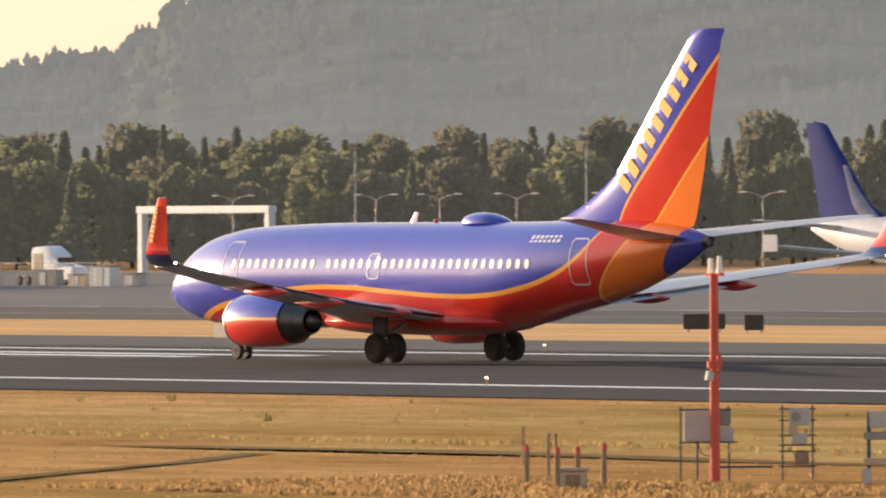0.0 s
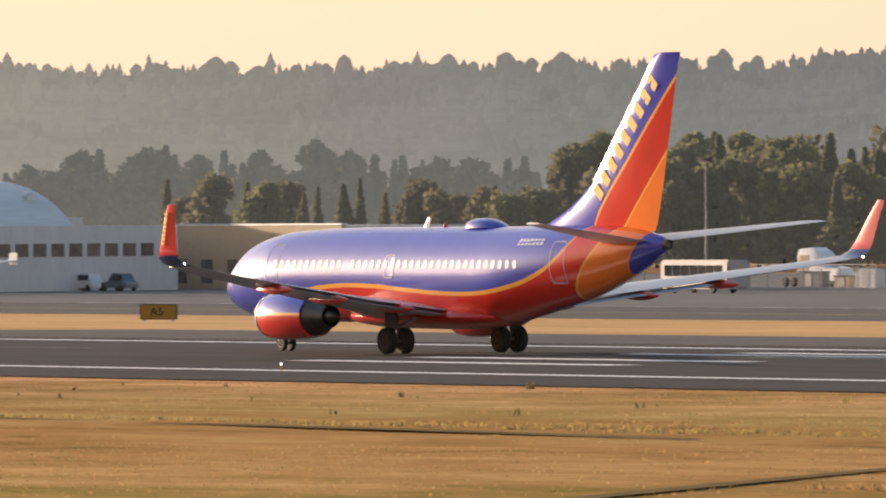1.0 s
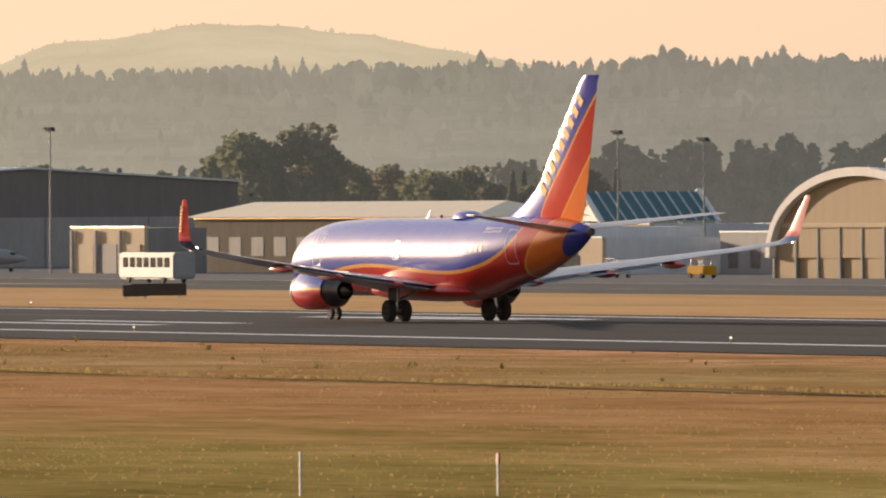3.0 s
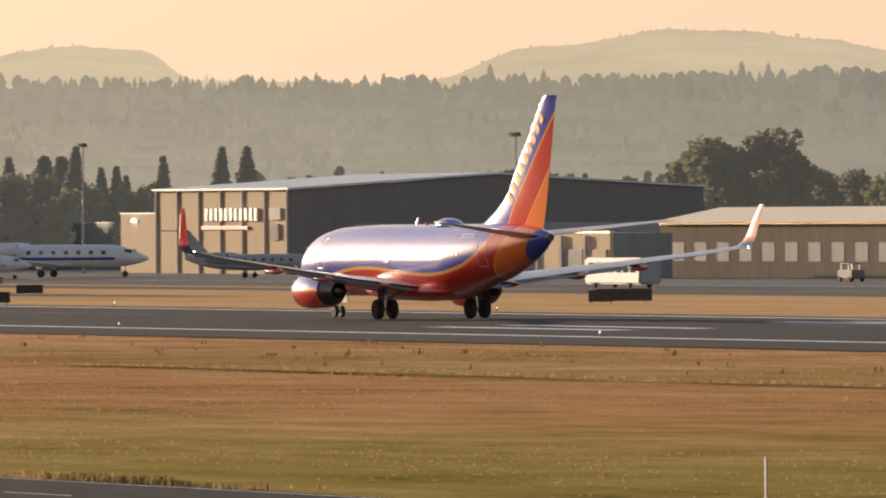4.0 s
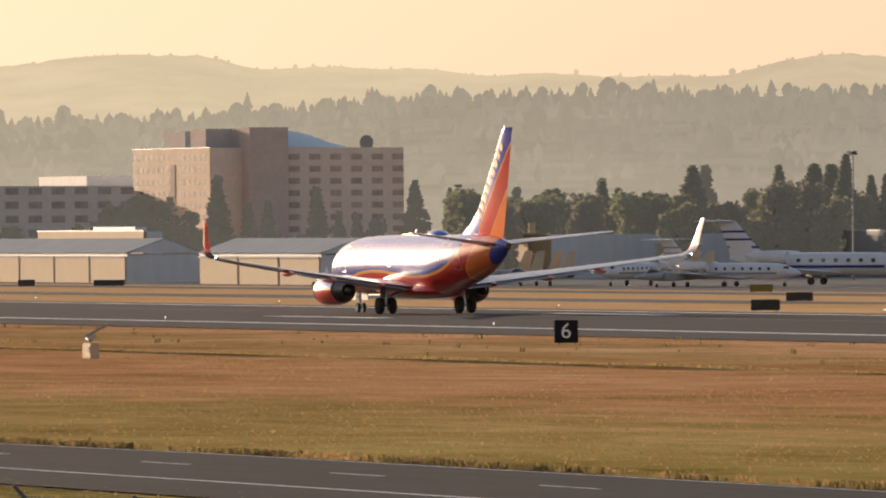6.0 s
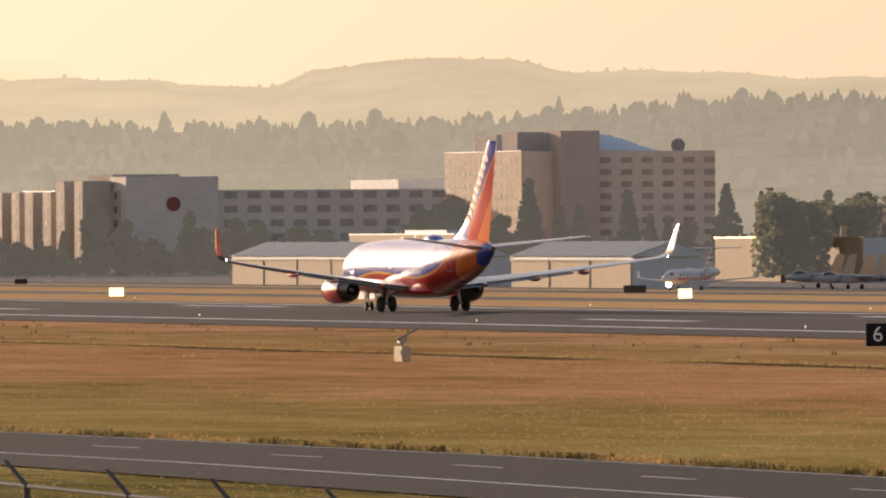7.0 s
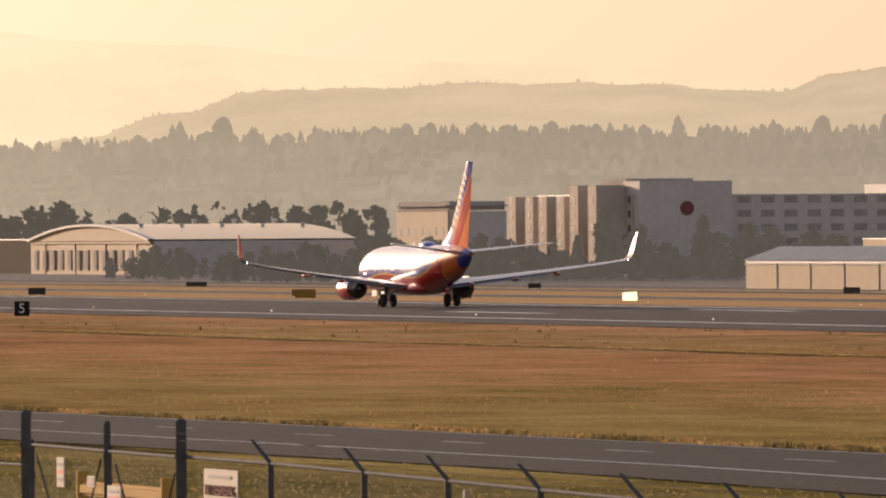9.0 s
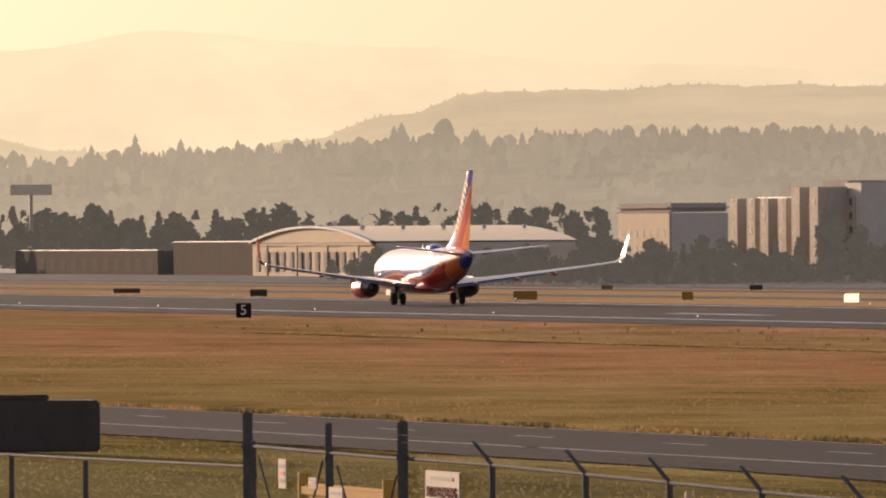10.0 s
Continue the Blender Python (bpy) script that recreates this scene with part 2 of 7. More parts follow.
structure("straw_verge", on_field(272.5, 390.0, -3000, 300, 0.0), M_GRASS_FAR, "sunlit straw verge between runway and taxiway")
structure("service_road", on_field(309.0, 334.0, -3000, -770, 0.012), M_TAXI, "grey paved strip across the verge")
structure("taxiway", on_field(390.5, 482.0, -3000, 300, 0.012), M_TAXI, "grey taxiway beyond the runway verge")
structure("straw_verge_2", on_field(418.0, 436.0, -3000, -930, 0.024), M_GRASS_FAR, "thin straw strip along the taxiway")
structure("apron", on_field(482.5, 720.0, -3000, 300, 0.008), M_APRON, "pale concrete apron before the hangars")
structure("exit_taxiway", on_field(272.2, 300.0, -480, -300, 0.02), M_TAXI, "short paved exit between runway and taxiway")


def ribbon(points, z, material, name, label, cat="road marking"):
    """Flat ribbon along points (x, y, half width)."""
    bm = bmesh.new()
    prev = None
    for x, y, w in points:
        a, b = bm.verts.new((x, y - w, z(x, y) if callable(z) else z)), bm.verts.new((x, y + w, z(x, y) if callable(z) else z))
        if prev:
            bm.faces.new((prev[0], a, b, prev[1]))
        prev = (a, b)
    bmesh.ops.recalc_face_normals(bm, faces=bm.faces[:])
    return tagged(new(name, mesh(name, bm, material)), label, cat, kind="structure")


for y in (221.5, 267.2):
    ribbon([(x, y, 0.72) for x in range(-2600, 301, 50)], crown(y) + 0.016, M_PAINT, "runway_edge_line", "white painted runway edge line")
for x0, x1, ys in ((-362, -338.5, (233.0, 238.9, 249.2, 255.1)), (-511, -487, (231.5, 236.0, 251.9, 256.6)), (-668, -646, (234.0, 254.1)), (-827, -799, (233.6, 254.5)), (-230, -207, (233, 238.9, 249.2, 255.1))):
    for y in ys:
        ribbon([(x0, y, 0.9), (x1, y, 0.9)], crown(y) + 0.018, M_PAINT, "touchdown_bar", "white painted touchdown zone bar on the runway")
for k in range(40):
    x0 = -2200 + k * 60.96
    ribbon([(x0, RC, 0.3), (x0 + 36, RC, 0.3)], crown(RC) + 0.016, mat("worn_centre_paint", (0.14, 0.135, 0.13), 0.8, vary=0.2) if k == 0 else bpy.data.materials["worn_centre_paint"], "runway_centre_dash", "worn centre line dash under rubber")

# taxiway paint
ribbon([(x, 440, 0.3) for x in (-2600, 300)], drop(440) + 0.036, M_YELLOW, "taxiway_centre_line", "yellow taxiway centre line")
ribbon([(x, 480, 0.35) for x in (-2600, 300)], drop(480) + 0.03, M_PAINT, "taxiway_edge_line", "pale taxiway edge line")

# perimeter road, bending gently towards the fence in the west
road_bm = bmesh.new()
edge_pair = [[road_bm.verts.new((x, y + bend(x), 0.012)) for y in (79.2, 94.8)] for x in range(-1500, 301, 25)]
for near_edge, next_edge in zip(edge_pair, edge_pair[1:]):
    road_bm.faces.new((near_edge[0], next_edge[0], next_edge[1], near_edge[1]))
structure("road", road_bm, M_ROAD, "narrow dark perimeter road")
ribbon([(x, 84.2 + bend(x), 0.10) for x in range(-1500, 301, 25)], 0.022, M_PAINT, "road_edge_line", "white edge line of the perimeter road")
ribbon([(x, 94.3 + bend(x), 0.06) for x in range(-1500, 301, 25)], 0.022, M_PAINT, "road_edge_line", "thin white edge line of the perimeter road")
for k in range(60):
    x0 = -900 + k * 15.05 + 1.3
    ribbon([(x0, 89.6 + bend(x0), 0.07), (x0 + 4.0, 89.6 + bend(x0 + 4.0), 0.07)], 0.022, M_PAINT, "road_centre_dash", "white centre dash of the perimeter road")


# drainage line and the track that branches from it
def ditch_pts(x0, x1, y0, y1, w, step=4, amp=1.0):
    n = int(abs(x1 - x0) / step)
    return [(x0 + (x1 - x0) * i / n, y0 + (y1 - y0) * i / n + amp * noise.noise((i * 0.11, y0, 0)), w * (0.75 + 0.9 * abs(noise.noise((i * 0.35, y0 * 3, 5))))) for i in range(n + 1)]


over = lambda x, y: ground_z(x, y) + 0.045
ribbon(ditch_pts(-262, -150, 166.0, 158.5, 0.8), over, M_EARTH, "ditch", "dark damp drainage strip in the grass", "ditch")
ribbon(ditch_pts(-700, -262, 167.5, 166.0, 0.55), over, M_EARTH, "ditch", "thin dark drainage line in the grass", "ditch")
ribbon(ditch_pts(-212, -180, 158.0, 118.0, 0.7), over, M_EARTH, "track", "dark wheel track branching from the drainage strip", "track")

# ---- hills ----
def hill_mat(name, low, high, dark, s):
    """Hazy distance: haze painted as emission on dark woods, stronger towards ground and sun."""
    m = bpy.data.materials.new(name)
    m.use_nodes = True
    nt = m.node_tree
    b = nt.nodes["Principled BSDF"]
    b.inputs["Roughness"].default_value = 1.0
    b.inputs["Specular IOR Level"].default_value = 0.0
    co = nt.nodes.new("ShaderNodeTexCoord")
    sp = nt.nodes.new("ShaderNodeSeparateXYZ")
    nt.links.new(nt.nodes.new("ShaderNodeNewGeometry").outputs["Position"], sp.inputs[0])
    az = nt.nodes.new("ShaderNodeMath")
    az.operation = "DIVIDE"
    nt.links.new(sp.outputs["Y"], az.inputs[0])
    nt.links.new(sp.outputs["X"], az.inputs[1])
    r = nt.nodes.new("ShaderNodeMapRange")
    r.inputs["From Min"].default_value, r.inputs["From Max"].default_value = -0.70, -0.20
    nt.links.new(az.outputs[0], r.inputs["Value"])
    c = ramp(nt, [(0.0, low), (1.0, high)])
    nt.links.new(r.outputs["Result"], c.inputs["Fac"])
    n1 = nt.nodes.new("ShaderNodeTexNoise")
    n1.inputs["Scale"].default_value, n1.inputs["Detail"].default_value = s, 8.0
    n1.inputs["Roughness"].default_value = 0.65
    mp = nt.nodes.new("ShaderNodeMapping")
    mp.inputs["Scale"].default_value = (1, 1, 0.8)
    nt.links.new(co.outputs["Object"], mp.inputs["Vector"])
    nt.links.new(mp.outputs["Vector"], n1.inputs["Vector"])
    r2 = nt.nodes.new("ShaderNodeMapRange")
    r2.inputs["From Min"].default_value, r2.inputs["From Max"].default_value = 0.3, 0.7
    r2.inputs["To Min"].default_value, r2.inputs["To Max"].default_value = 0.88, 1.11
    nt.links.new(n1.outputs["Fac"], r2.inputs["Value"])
    # more painted haze glow low in the valley
    low_haze_glow = nt.nodes.new("ShaderNodeMapRange")
    low_haze_glow.inputs["From Min"].default_value, low_haze_glow.inputs["From Max"].default_value = 0.0, 55.0
    low_haze_glow.inputs["To Min"].default_value, low_haze_glow.inputs["To Max"].default_value = 1.12, 0.95
    nt.links.new(sp.outputs["Z"], low_haze_glow.inputs["Value"])
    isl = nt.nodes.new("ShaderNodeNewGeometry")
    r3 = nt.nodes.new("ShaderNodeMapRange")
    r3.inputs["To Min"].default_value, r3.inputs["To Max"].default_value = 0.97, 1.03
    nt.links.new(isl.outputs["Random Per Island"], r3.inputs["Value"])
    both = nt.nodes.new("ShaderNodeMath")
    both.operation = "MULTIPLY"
    nt.links.new(math_node(nt, "MULTIPLY", r2.outputs["Result"], low_haze_glow.outputs["Result"]), both.inputs[0])
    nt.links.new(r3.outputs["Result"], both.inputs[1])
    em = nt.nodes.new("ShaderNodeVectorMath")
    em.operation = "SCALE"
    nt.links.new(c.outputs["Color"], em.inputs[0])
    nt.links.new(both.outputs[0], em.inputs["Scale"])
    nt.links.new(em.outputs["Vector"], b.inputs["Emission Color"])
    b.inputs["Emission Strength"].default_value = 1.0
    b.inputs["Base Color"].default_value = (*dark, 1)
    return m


def smooth_at(stops, a):
    for (a0, v0), (a1, v1) in zip(stops, stops[1:]):
        if a0 <= a <= a1:
            k = (a - a0) / (a1 - a0)
            k = k * k * (3 - 2 * k)
            return v0 + (v1 - v0) * k
    return stops[0][1] if a < stops[0][0] else stops[-1][1]


def hill(name, radius, depth, stops, material, label, trees, th, seed, step=0.02, shift=-0.7):
    """A wooded ridge round the camera. stops: yaw in degrees and rise in milliradians."""
    rng = random.Random(seed)
    bm = bmesh.new()
    rows = []
    a0, a1 = stops[0][0], stops[-1][0]
    n = int((a1 - a0) / step)
    rad = lambda a, r, z: (-r * math.sin(radians(a)), r * math.cos(radians(a)), z)
    top = lambda a: radius * (smooth_at(stops, a) + shift) / 1000 + EYE + 1.6 * noise.noise((a * 3, seed, 0)) + 0.6 * noise.noise((a * 14, seed, 3))
    for i in range(n + 1):
        a = a0 + (a1 - a0) * i / n
        zt = top(a)
        rows.append([bm.verts.new(rad(a, radius - depth * (1 - k), -2 + (zt + 2) * (k ** 0.8))) for k in (0, 0.25, 0.5, 0.75, 1.0)] + [bm.verts.new(rad(a, radius + 60, -2))])
    for r0, r1 in zip(rows, rows[1:]):
        for j in range(5):
            bm.faces.new((r0[j], r1[j], r1[j + 1], r0[j + 1]))
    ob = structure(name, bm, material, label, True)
    verts, faces = [], []
    for i in range(trees):
        a = rng.uniform(a0, a1)
        k = 1 - rng.random() ** 1.8 * 0.95
        base = -2 + (top(a) + 2) * (k ** 0.8)
        r = radius - depth * (1 - k)
        h = th * rng.uniform(0.3, 1.0) * (1.45 if noise.noise((a * 9, k * 5, seed)) > 0.15 and rng.random() < 0.25 else 0.85)
        conif = rng.random() < 0.7
        w = h * (rng.uniform(0.2, 0.36) if conif else rng.uniform(0.25, 0.42))
        c = Vector(rad(a, r, base - 0.6))
        side = Vector((math.cos(radians(a)), math.sin(radians(a)), 0))
        back = Vector((-math.sin(radians(a)), math.cos(radians(a)), 0))
        o = len(verts)
        prof = ((0, 1.0), (0.35, 0.75), (0.4, 0.9), (0.7, 0.4), (0.73, 0.5), (1.0, 0.03)) if conif else ((0, 0.7), (0.3, 1.1), (0.6, 1.2), (0.85, 0.8), (0.97, 0.3), (1.0, 0.05))
        for hz, rw in prof:
            for d in (side, back, -side, -back):
                verts.append(c + d * (w * rw * rng.uniform(0.75, 1.2)) + Vector((0, 0, h * hz)))
        for q in range(len(prof) - 1):
            for j in range(4):
                faces.append((o + q * 4 + j, o + q * 4 + (j + 1) % 4, o + q * 4 + 4 + (j + 1) % 4, o + q * 4 + 4 + j))
    me = bpy.data.meshes.new(name + "_woods")
    me.from_pydata(verts, [], faces)
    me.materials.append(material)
    tagged(new("far_woods", me), "hazy conifer woods on the " + label.split(" on ")[0], "woods", kind="stuff")
    return ob


# first two colours: painted haze glow, away from and towards the sun
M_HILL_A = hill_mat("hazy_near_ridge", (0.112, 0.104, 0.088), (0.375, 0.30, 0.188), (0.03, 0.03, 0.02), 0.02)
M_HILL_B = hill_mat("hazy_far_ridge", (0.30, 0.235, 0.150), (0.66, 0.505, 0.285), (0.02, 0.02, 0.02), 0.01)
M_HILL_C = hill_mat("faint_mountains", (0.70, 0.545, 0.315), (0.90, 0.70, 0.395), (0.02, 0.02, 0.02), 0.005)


def yaw_of(m):
    return 52.2801 + math.degrees((784 - m) / 18579.0)


RIDGE_A = [(46, 30), (yaw_of(1568), 27), (yaw_of(700), 23), (yaw_of(330), 19.5), (yaw_of(265), 17), (yaw_of(200), 14.2), (yaw_of(0), 13.6), (yaw_of(-1000), 13.4), (yaw_of(-2100), 13.4), (yaw_of(-2726), 12.9), (yaw_of(-3500), 12.3), (yaw_of(-4200), 12.4), (yaw_of(-4700), 12.6), (yaw_of(-4950), 12.0), (yaw_of(-5300), 10.6), (yaw_of(-5700), 9.8), (yaw_of(-6300), 10.2), (yaw_of(-6800), 9.4), (yaw_of(-7300), 8.3), (yaw_of(-7523), 7.6), (82, 7)]
RIDGE_B = [(yaw_of(-2000), 5), (yaw_of(-2480), 12.0), (yaw_of(-2700), 13.9), (yaw_of(-2860), 15.6), (yaw_of(-3093), 16.6), (yaw_of(-3330), 15.0), (yaw_of(-3600), 11.5), (yaw_of(-3960), 12.0), (yaw_of(-4060), 14.9), (yaw_of(-4200), 15.2), (yaw_of(-4440), 13.2), (yaw_of(-4800), 13.6), (yaw_of(-5060), 14.4), (yaw_of(-5200), 14.2), (yaw_of(-5331), 15.6), (yaw_of(-5480), 15.6), (yaw_of(-5650), 14.8), (yaw_of(-5752), 12.9), (yaw_of(-5960), 13.7), (yaw_of(-6270), 14.0), (yaw_of(-6480), 13.6), (yaw_of(-6690), 13.3), (yaw_of(-6810), 11.3), (yaw_of(-7000), 9.0), (yaw_of(-7130), 7.5), (yaw_of(-7420), 8.0), (yaw_of(-7523), 9.3), (82, 8)]
RIDGE_C = [(70, 12), (yaw_of(-6400), 17), (yaw_of(-6900), 19), (yaw_of(-7250), 20.5), (yaw_of(-7450), 18.8), (80, 18), (84, 14)]
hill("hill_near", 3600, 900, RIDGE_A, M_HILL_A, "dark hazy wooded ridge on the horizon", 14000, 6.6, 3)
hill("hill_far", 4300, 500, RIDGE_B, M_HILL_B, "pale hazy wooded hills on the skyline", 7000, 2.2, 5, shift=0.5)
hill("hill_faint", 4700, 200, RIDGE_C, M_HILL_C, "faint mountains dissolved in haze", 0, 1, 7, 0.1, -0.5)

# ---- the departing airliner: x forward, y to its left, z up, origin between the main wheels ----
BLUE, RED, ORANGE, GOLD = (0.060, 0.070, 0.42), (0.62, 0.035, 0.015), (0.85, 0.20, 0.02), (0.90, 0.42, 0.06)


def mix_color(nt, fac, a, b):
    n = nt.nodes.new("ShaderNodeMix")
    n.data_type = "RGBA"
    nt.links.new(fac, n.inputs["Factor"])
    for k, v in ((6, a), (7, b)):
        if isinstance(v, tuple):
            n.inputs[k].default_value = (*v, 1)
        else:
            nt.links.new(v, n.inputs[k])
    return n.outputs[2]


def band(nt, value, width):
    """1 where 0 < value < width."""
    return math_node(nt, "MULTIPLY", math_node(nt, "GREATER_THAN", value, 0.0), math_node(nt, "LESS_THAN", value, width))


STRIPE = [(17.6, 0.7), (15.5, 1.25), (14.2, 1.62), (12.3, 2.1), (9.66, 2.50), (7.0, 2.80), (4.24, 2.86), (0.69, 2.67), (-1.4, 2.56), (-4.5, 2.56), (-6.3, 2.76), (-8.3, 3.22), (-9.7, 3.85), (-10.6, 4.7), (-11.2, 5.75), (-13.4, 8.1), (-16.74, 11.6), (-18, 12.9)]


def livery(name, rough=0.25, coat=0.65, spec=0.5, wave=0.12, gloss=0.07):
    m = bpy.data.materials.new(name)
    m.use_nodes = True
    nt = m.node_tree
    b = nt.nodes["Principled BSDF"]
    co = nt.nodes.new("ShaderNodeTexCoord")
    sp = nt.nodes.new("ShaderNodeSeparateXYZ")
    nt.links.new(co.outputs["Object"], sp.inputs[0])
    x, z = sp.outputs["X"], sp.outputs["Z"]
    xn = math_node(nt, "DIVIDE", math_node(nt, "ADD", x, 18.0), 36.0)
    fc = nt.nodes.new("ShaderNodeFloatCurve")
    cv = fc.mapping.curves[0]
    pts = sorted(((px + 18) / 36, pz / 14) for px, pz in STRIPE)
    cv.points[0].location, cv.points[1].location = pts[0], pts[-1]
    for p in pts[1:-1]:
        cv.points.new(*p)
    fc.mapping.update()
    nt.links.new(xn, fc.inputs["Value"])
    edge = math_node(nt, "MULTIPLY", fc.outputs[0], 14.0)
    d1 = math_node(nt, "SUBTRACT", z, edge)
    x2 = math_node(nt, "SUBTRACT", math_node(nt, "MULTIPLY", math_node(nt, "SUBTRACT", z, 5.0), -0.94), 12.65)
    d2 = math_node(nt, "SUBTRACT", x2, x)
    x3 = math_node(nt, "SUBTRACT", math_node(nt, "MULTIPLY", math_node(nt, "SUBTRACT", z, 3.0), -0.75), 13.35)
    d3 = math_node(nt, "MULTIPLY", math_node(nt, "GREATER_THAN", math_node(nt, "SUBTRACT", x3, x), 0.0), math_node(nt, "LESS_THAN", z, 5.12))
    c = mix_color(nt, math_node(nt, "GREATER_THAN", d2, 0.0), RED, ORANGE)
    c = mix_color(nt, band(nt, d2, 0.13), c, GOLD)
    c = mix_color(nt, math_node(nt, "GREATER_THAN", d1, 0.0), c, BLUE)
    c = mix_color(nt, band(nt, math_node(nt, "ADD", d1, 0.09), 0.18), c, GOLD)
    c = mix_color(nt, d3, c, BLUE)
    n = nt.nodes.new("ShaderNodeTexNoise")
    n.inputs["Scale"].default_value, n.inputs["Detail"].default_value = 0.7, 5.0
    nt.links.new(co.outputs["Object"], n.inputs["Vector"])
    g = nt.nodes.new("ShaderNodeMapRange")
    g.inputs["To Min"].default_value, g.inputs["To Max"].default_value = 0.82, 1.15
    nt.links.new(n.outputs["Fac"], g.inputs["Value"])
    sc = nt.nodes.new("ShaderNodeVectorMath")
    sc.operation = "SCALE"
    nt.links.new(c, sc.inputs[0])
    nt.links.new(g.outputs["Result"], sc.inputs["Scale"])
    nt.links.new(sc.outputs["Vector"], b.inputs["Base Color"])
    b.inputs["Roughness"].default_value = rough
    b.inputs["Specular IOR Level"].default_value = spec
    b.inputs["Coat Weight"].default_value, b.inputs["Coat Roughness"].default_value = coat, gloss
    # faint panel waviness
    w = nt.nodes.new("ShaderNodeTexNoise")
    w.inputs["Scale"].default_value = 1.3
    nt.links.new(co.outputs["Object"], w.inputs["Vector"])
    bp = nt.nodes.new("ShaderNodeBump")
    bp.inputs["Strength"].default_value, bp.inputs["Distance"].default_value = wave, 0.05
    nt.links.new(w.outputs["Fac"], bp.inputs["Height"])
    nt.links.new(bp.outputs["Normal"], b.inputs["Normal"])
    nt.links.new(bp.outputs["Normal"], b.inputs["Coat Normal"])
    return m


def split_mat(name, stops, axis="Z", rough=0.25, lo=0.0, hi=4.0, dark=None):
    """Painted bands across one axis, hard edged."""
    m = bpy.data.materials.new(name)
    m.use_nodes = True
    nt = m.node_tree
    b = nt.nodes["Principled BSDF"]
    co = nt.nodes.new("ShaderNodeTexCoord")
    sp = nt.nodes.new("ShaderNodeSeparateXYZ")
    nt.links.new(co.outputs["Object"], sp.inputs[0])
    v = math_node(nt, "DIVIDE", math_node(nt, "SUBTRACT", sp.outputs[axis], lo), hi - lo)
    r = ramp(nt, stops, "CONSTANT")
    nt.links.new(v, r.inputs["Fac"])
    nt.links.new(r.outputs["Color"], b.inputs["Base Color"])
    b.inputs["Roughness"].default_value = rough
    b.inputs["Coat Weight"].default_value, b.inputs["Coat Roughness"].default_value = 0.7, 0.07
    return m


M_LIVERY = livery("airliner_paint")
M_FIN = livery("fin_paint", 0.6, 0.40, 0.0, 0.03, 0.25)
M_NACELLE = split_mat("nacelle_paint", [(0.0, RED), (0.43, GOLD), (0.46, BLUE), (1.0, BLUE)], lo=0.0, hi=3.8)
M_WINGLET = split_mat("winglet_paint", [(0.0, (0.03, 0.03, 0.12)), (0.09, RED), (0.999, RED)], lo=4.0, hi=6.6)
M_WING = mat("wing_grey", (0.50, 0.51, 0.53), 0.38, vary=0.12, scale=0.8, coat=0.25)
M_STEEL = mat("bare_metal", (0.55, 0.55, 0.56), 0.28, 0.9, vary=0.1, scale=3)
M_DARKMETAL = mat("burnt_exhaust_metal", (0.10, 0.09, 0.085), 0.38, 0.8, vary=0.3, scale=3)
M_TYRE = mat("tyre_rubber", (0.025, 0.025, 0.023), 0.85, vary=0.25, scale=6)
M_HUB = mat("red_wheel_hub", (0.20, 0.03, 0.025), 0.5, vary=0.2, scale=5)
M_HUBGREY = mat("grey_wheel_hub", (0.45, 0.44, 0.42), 0.5, vary=0.2, scale=5)
# cabin panes are painted near white for the sun glinting off the acrylic
M_PANE = mat("glint_white_pane", (0.88, 0.86, 0.82), 0.2, vary=0.25, scale=2.5, coat=0.6)
M_DARKGLASS = mat("dark_glass", (0.03, 0.035, 0.04), 0.06, vary=0.2, scale=2, coat=0.5)
M_OUTLINE = mat("pale_door_outline", (0.62, 0.60, 0.66), 0.35, vary=0.1, scale=2)
M_REDPAINT = mat("red_paint", (0.55, 0.035, 0.02), 0.3, vary=0.15, scale=1.5, coat=0.5)
M_BLUEPAINT = mat("blue_paint", BLUE, 0.28, vary=0.12, scale=1.5, coat=0.7)
M_GOLD = mat("gold_lettering", (0.85, 0.50, 0.13), 0.6, vary=0.1, scale=2, spec=0.1)
M_WHITE = mat("white_gloss_paint", (0.75, 0.74, 0.72), 0.3, vary=0.08, scale=0.7, coat=0.4)
M_GLOW = mat("lit_lamp", (0.9, 0.9, 0.9), 0.3, vary=0, emit=((1.0, 0.93, 0.8), 12.0))
M_BLACKBELLY = mat("wheel_well_shadow_metal", (0.06, 0.045, 0.045), 0.6, vary=0.2, scale=2)


def catmull(pts, n):
    """Points of any dimension, resampled smoothly."""
    p = [np.array(q, float) for q in pts]
    out = []
    for i in range(len(p) - 1):
        p0, p1, p2, p3 = p[max(i - 1, 0)], p[i], p[i + 1], p[min(i + 2, len(p) - 1)]
        for k in range(n):
            t = k / n
            m1, m2 = (p2 - p0) / 2, (p3 - p1) / 2
            out.append((2 * t**3 - 3 * t**2 + 1) * p1 + (t**3 - 2 * t**2 + t) * m1 + (-2 * t**3 + 3 * t**2) * p2 + (t**3 - t**2) * m2)
    out.append(p[-1])
    return out


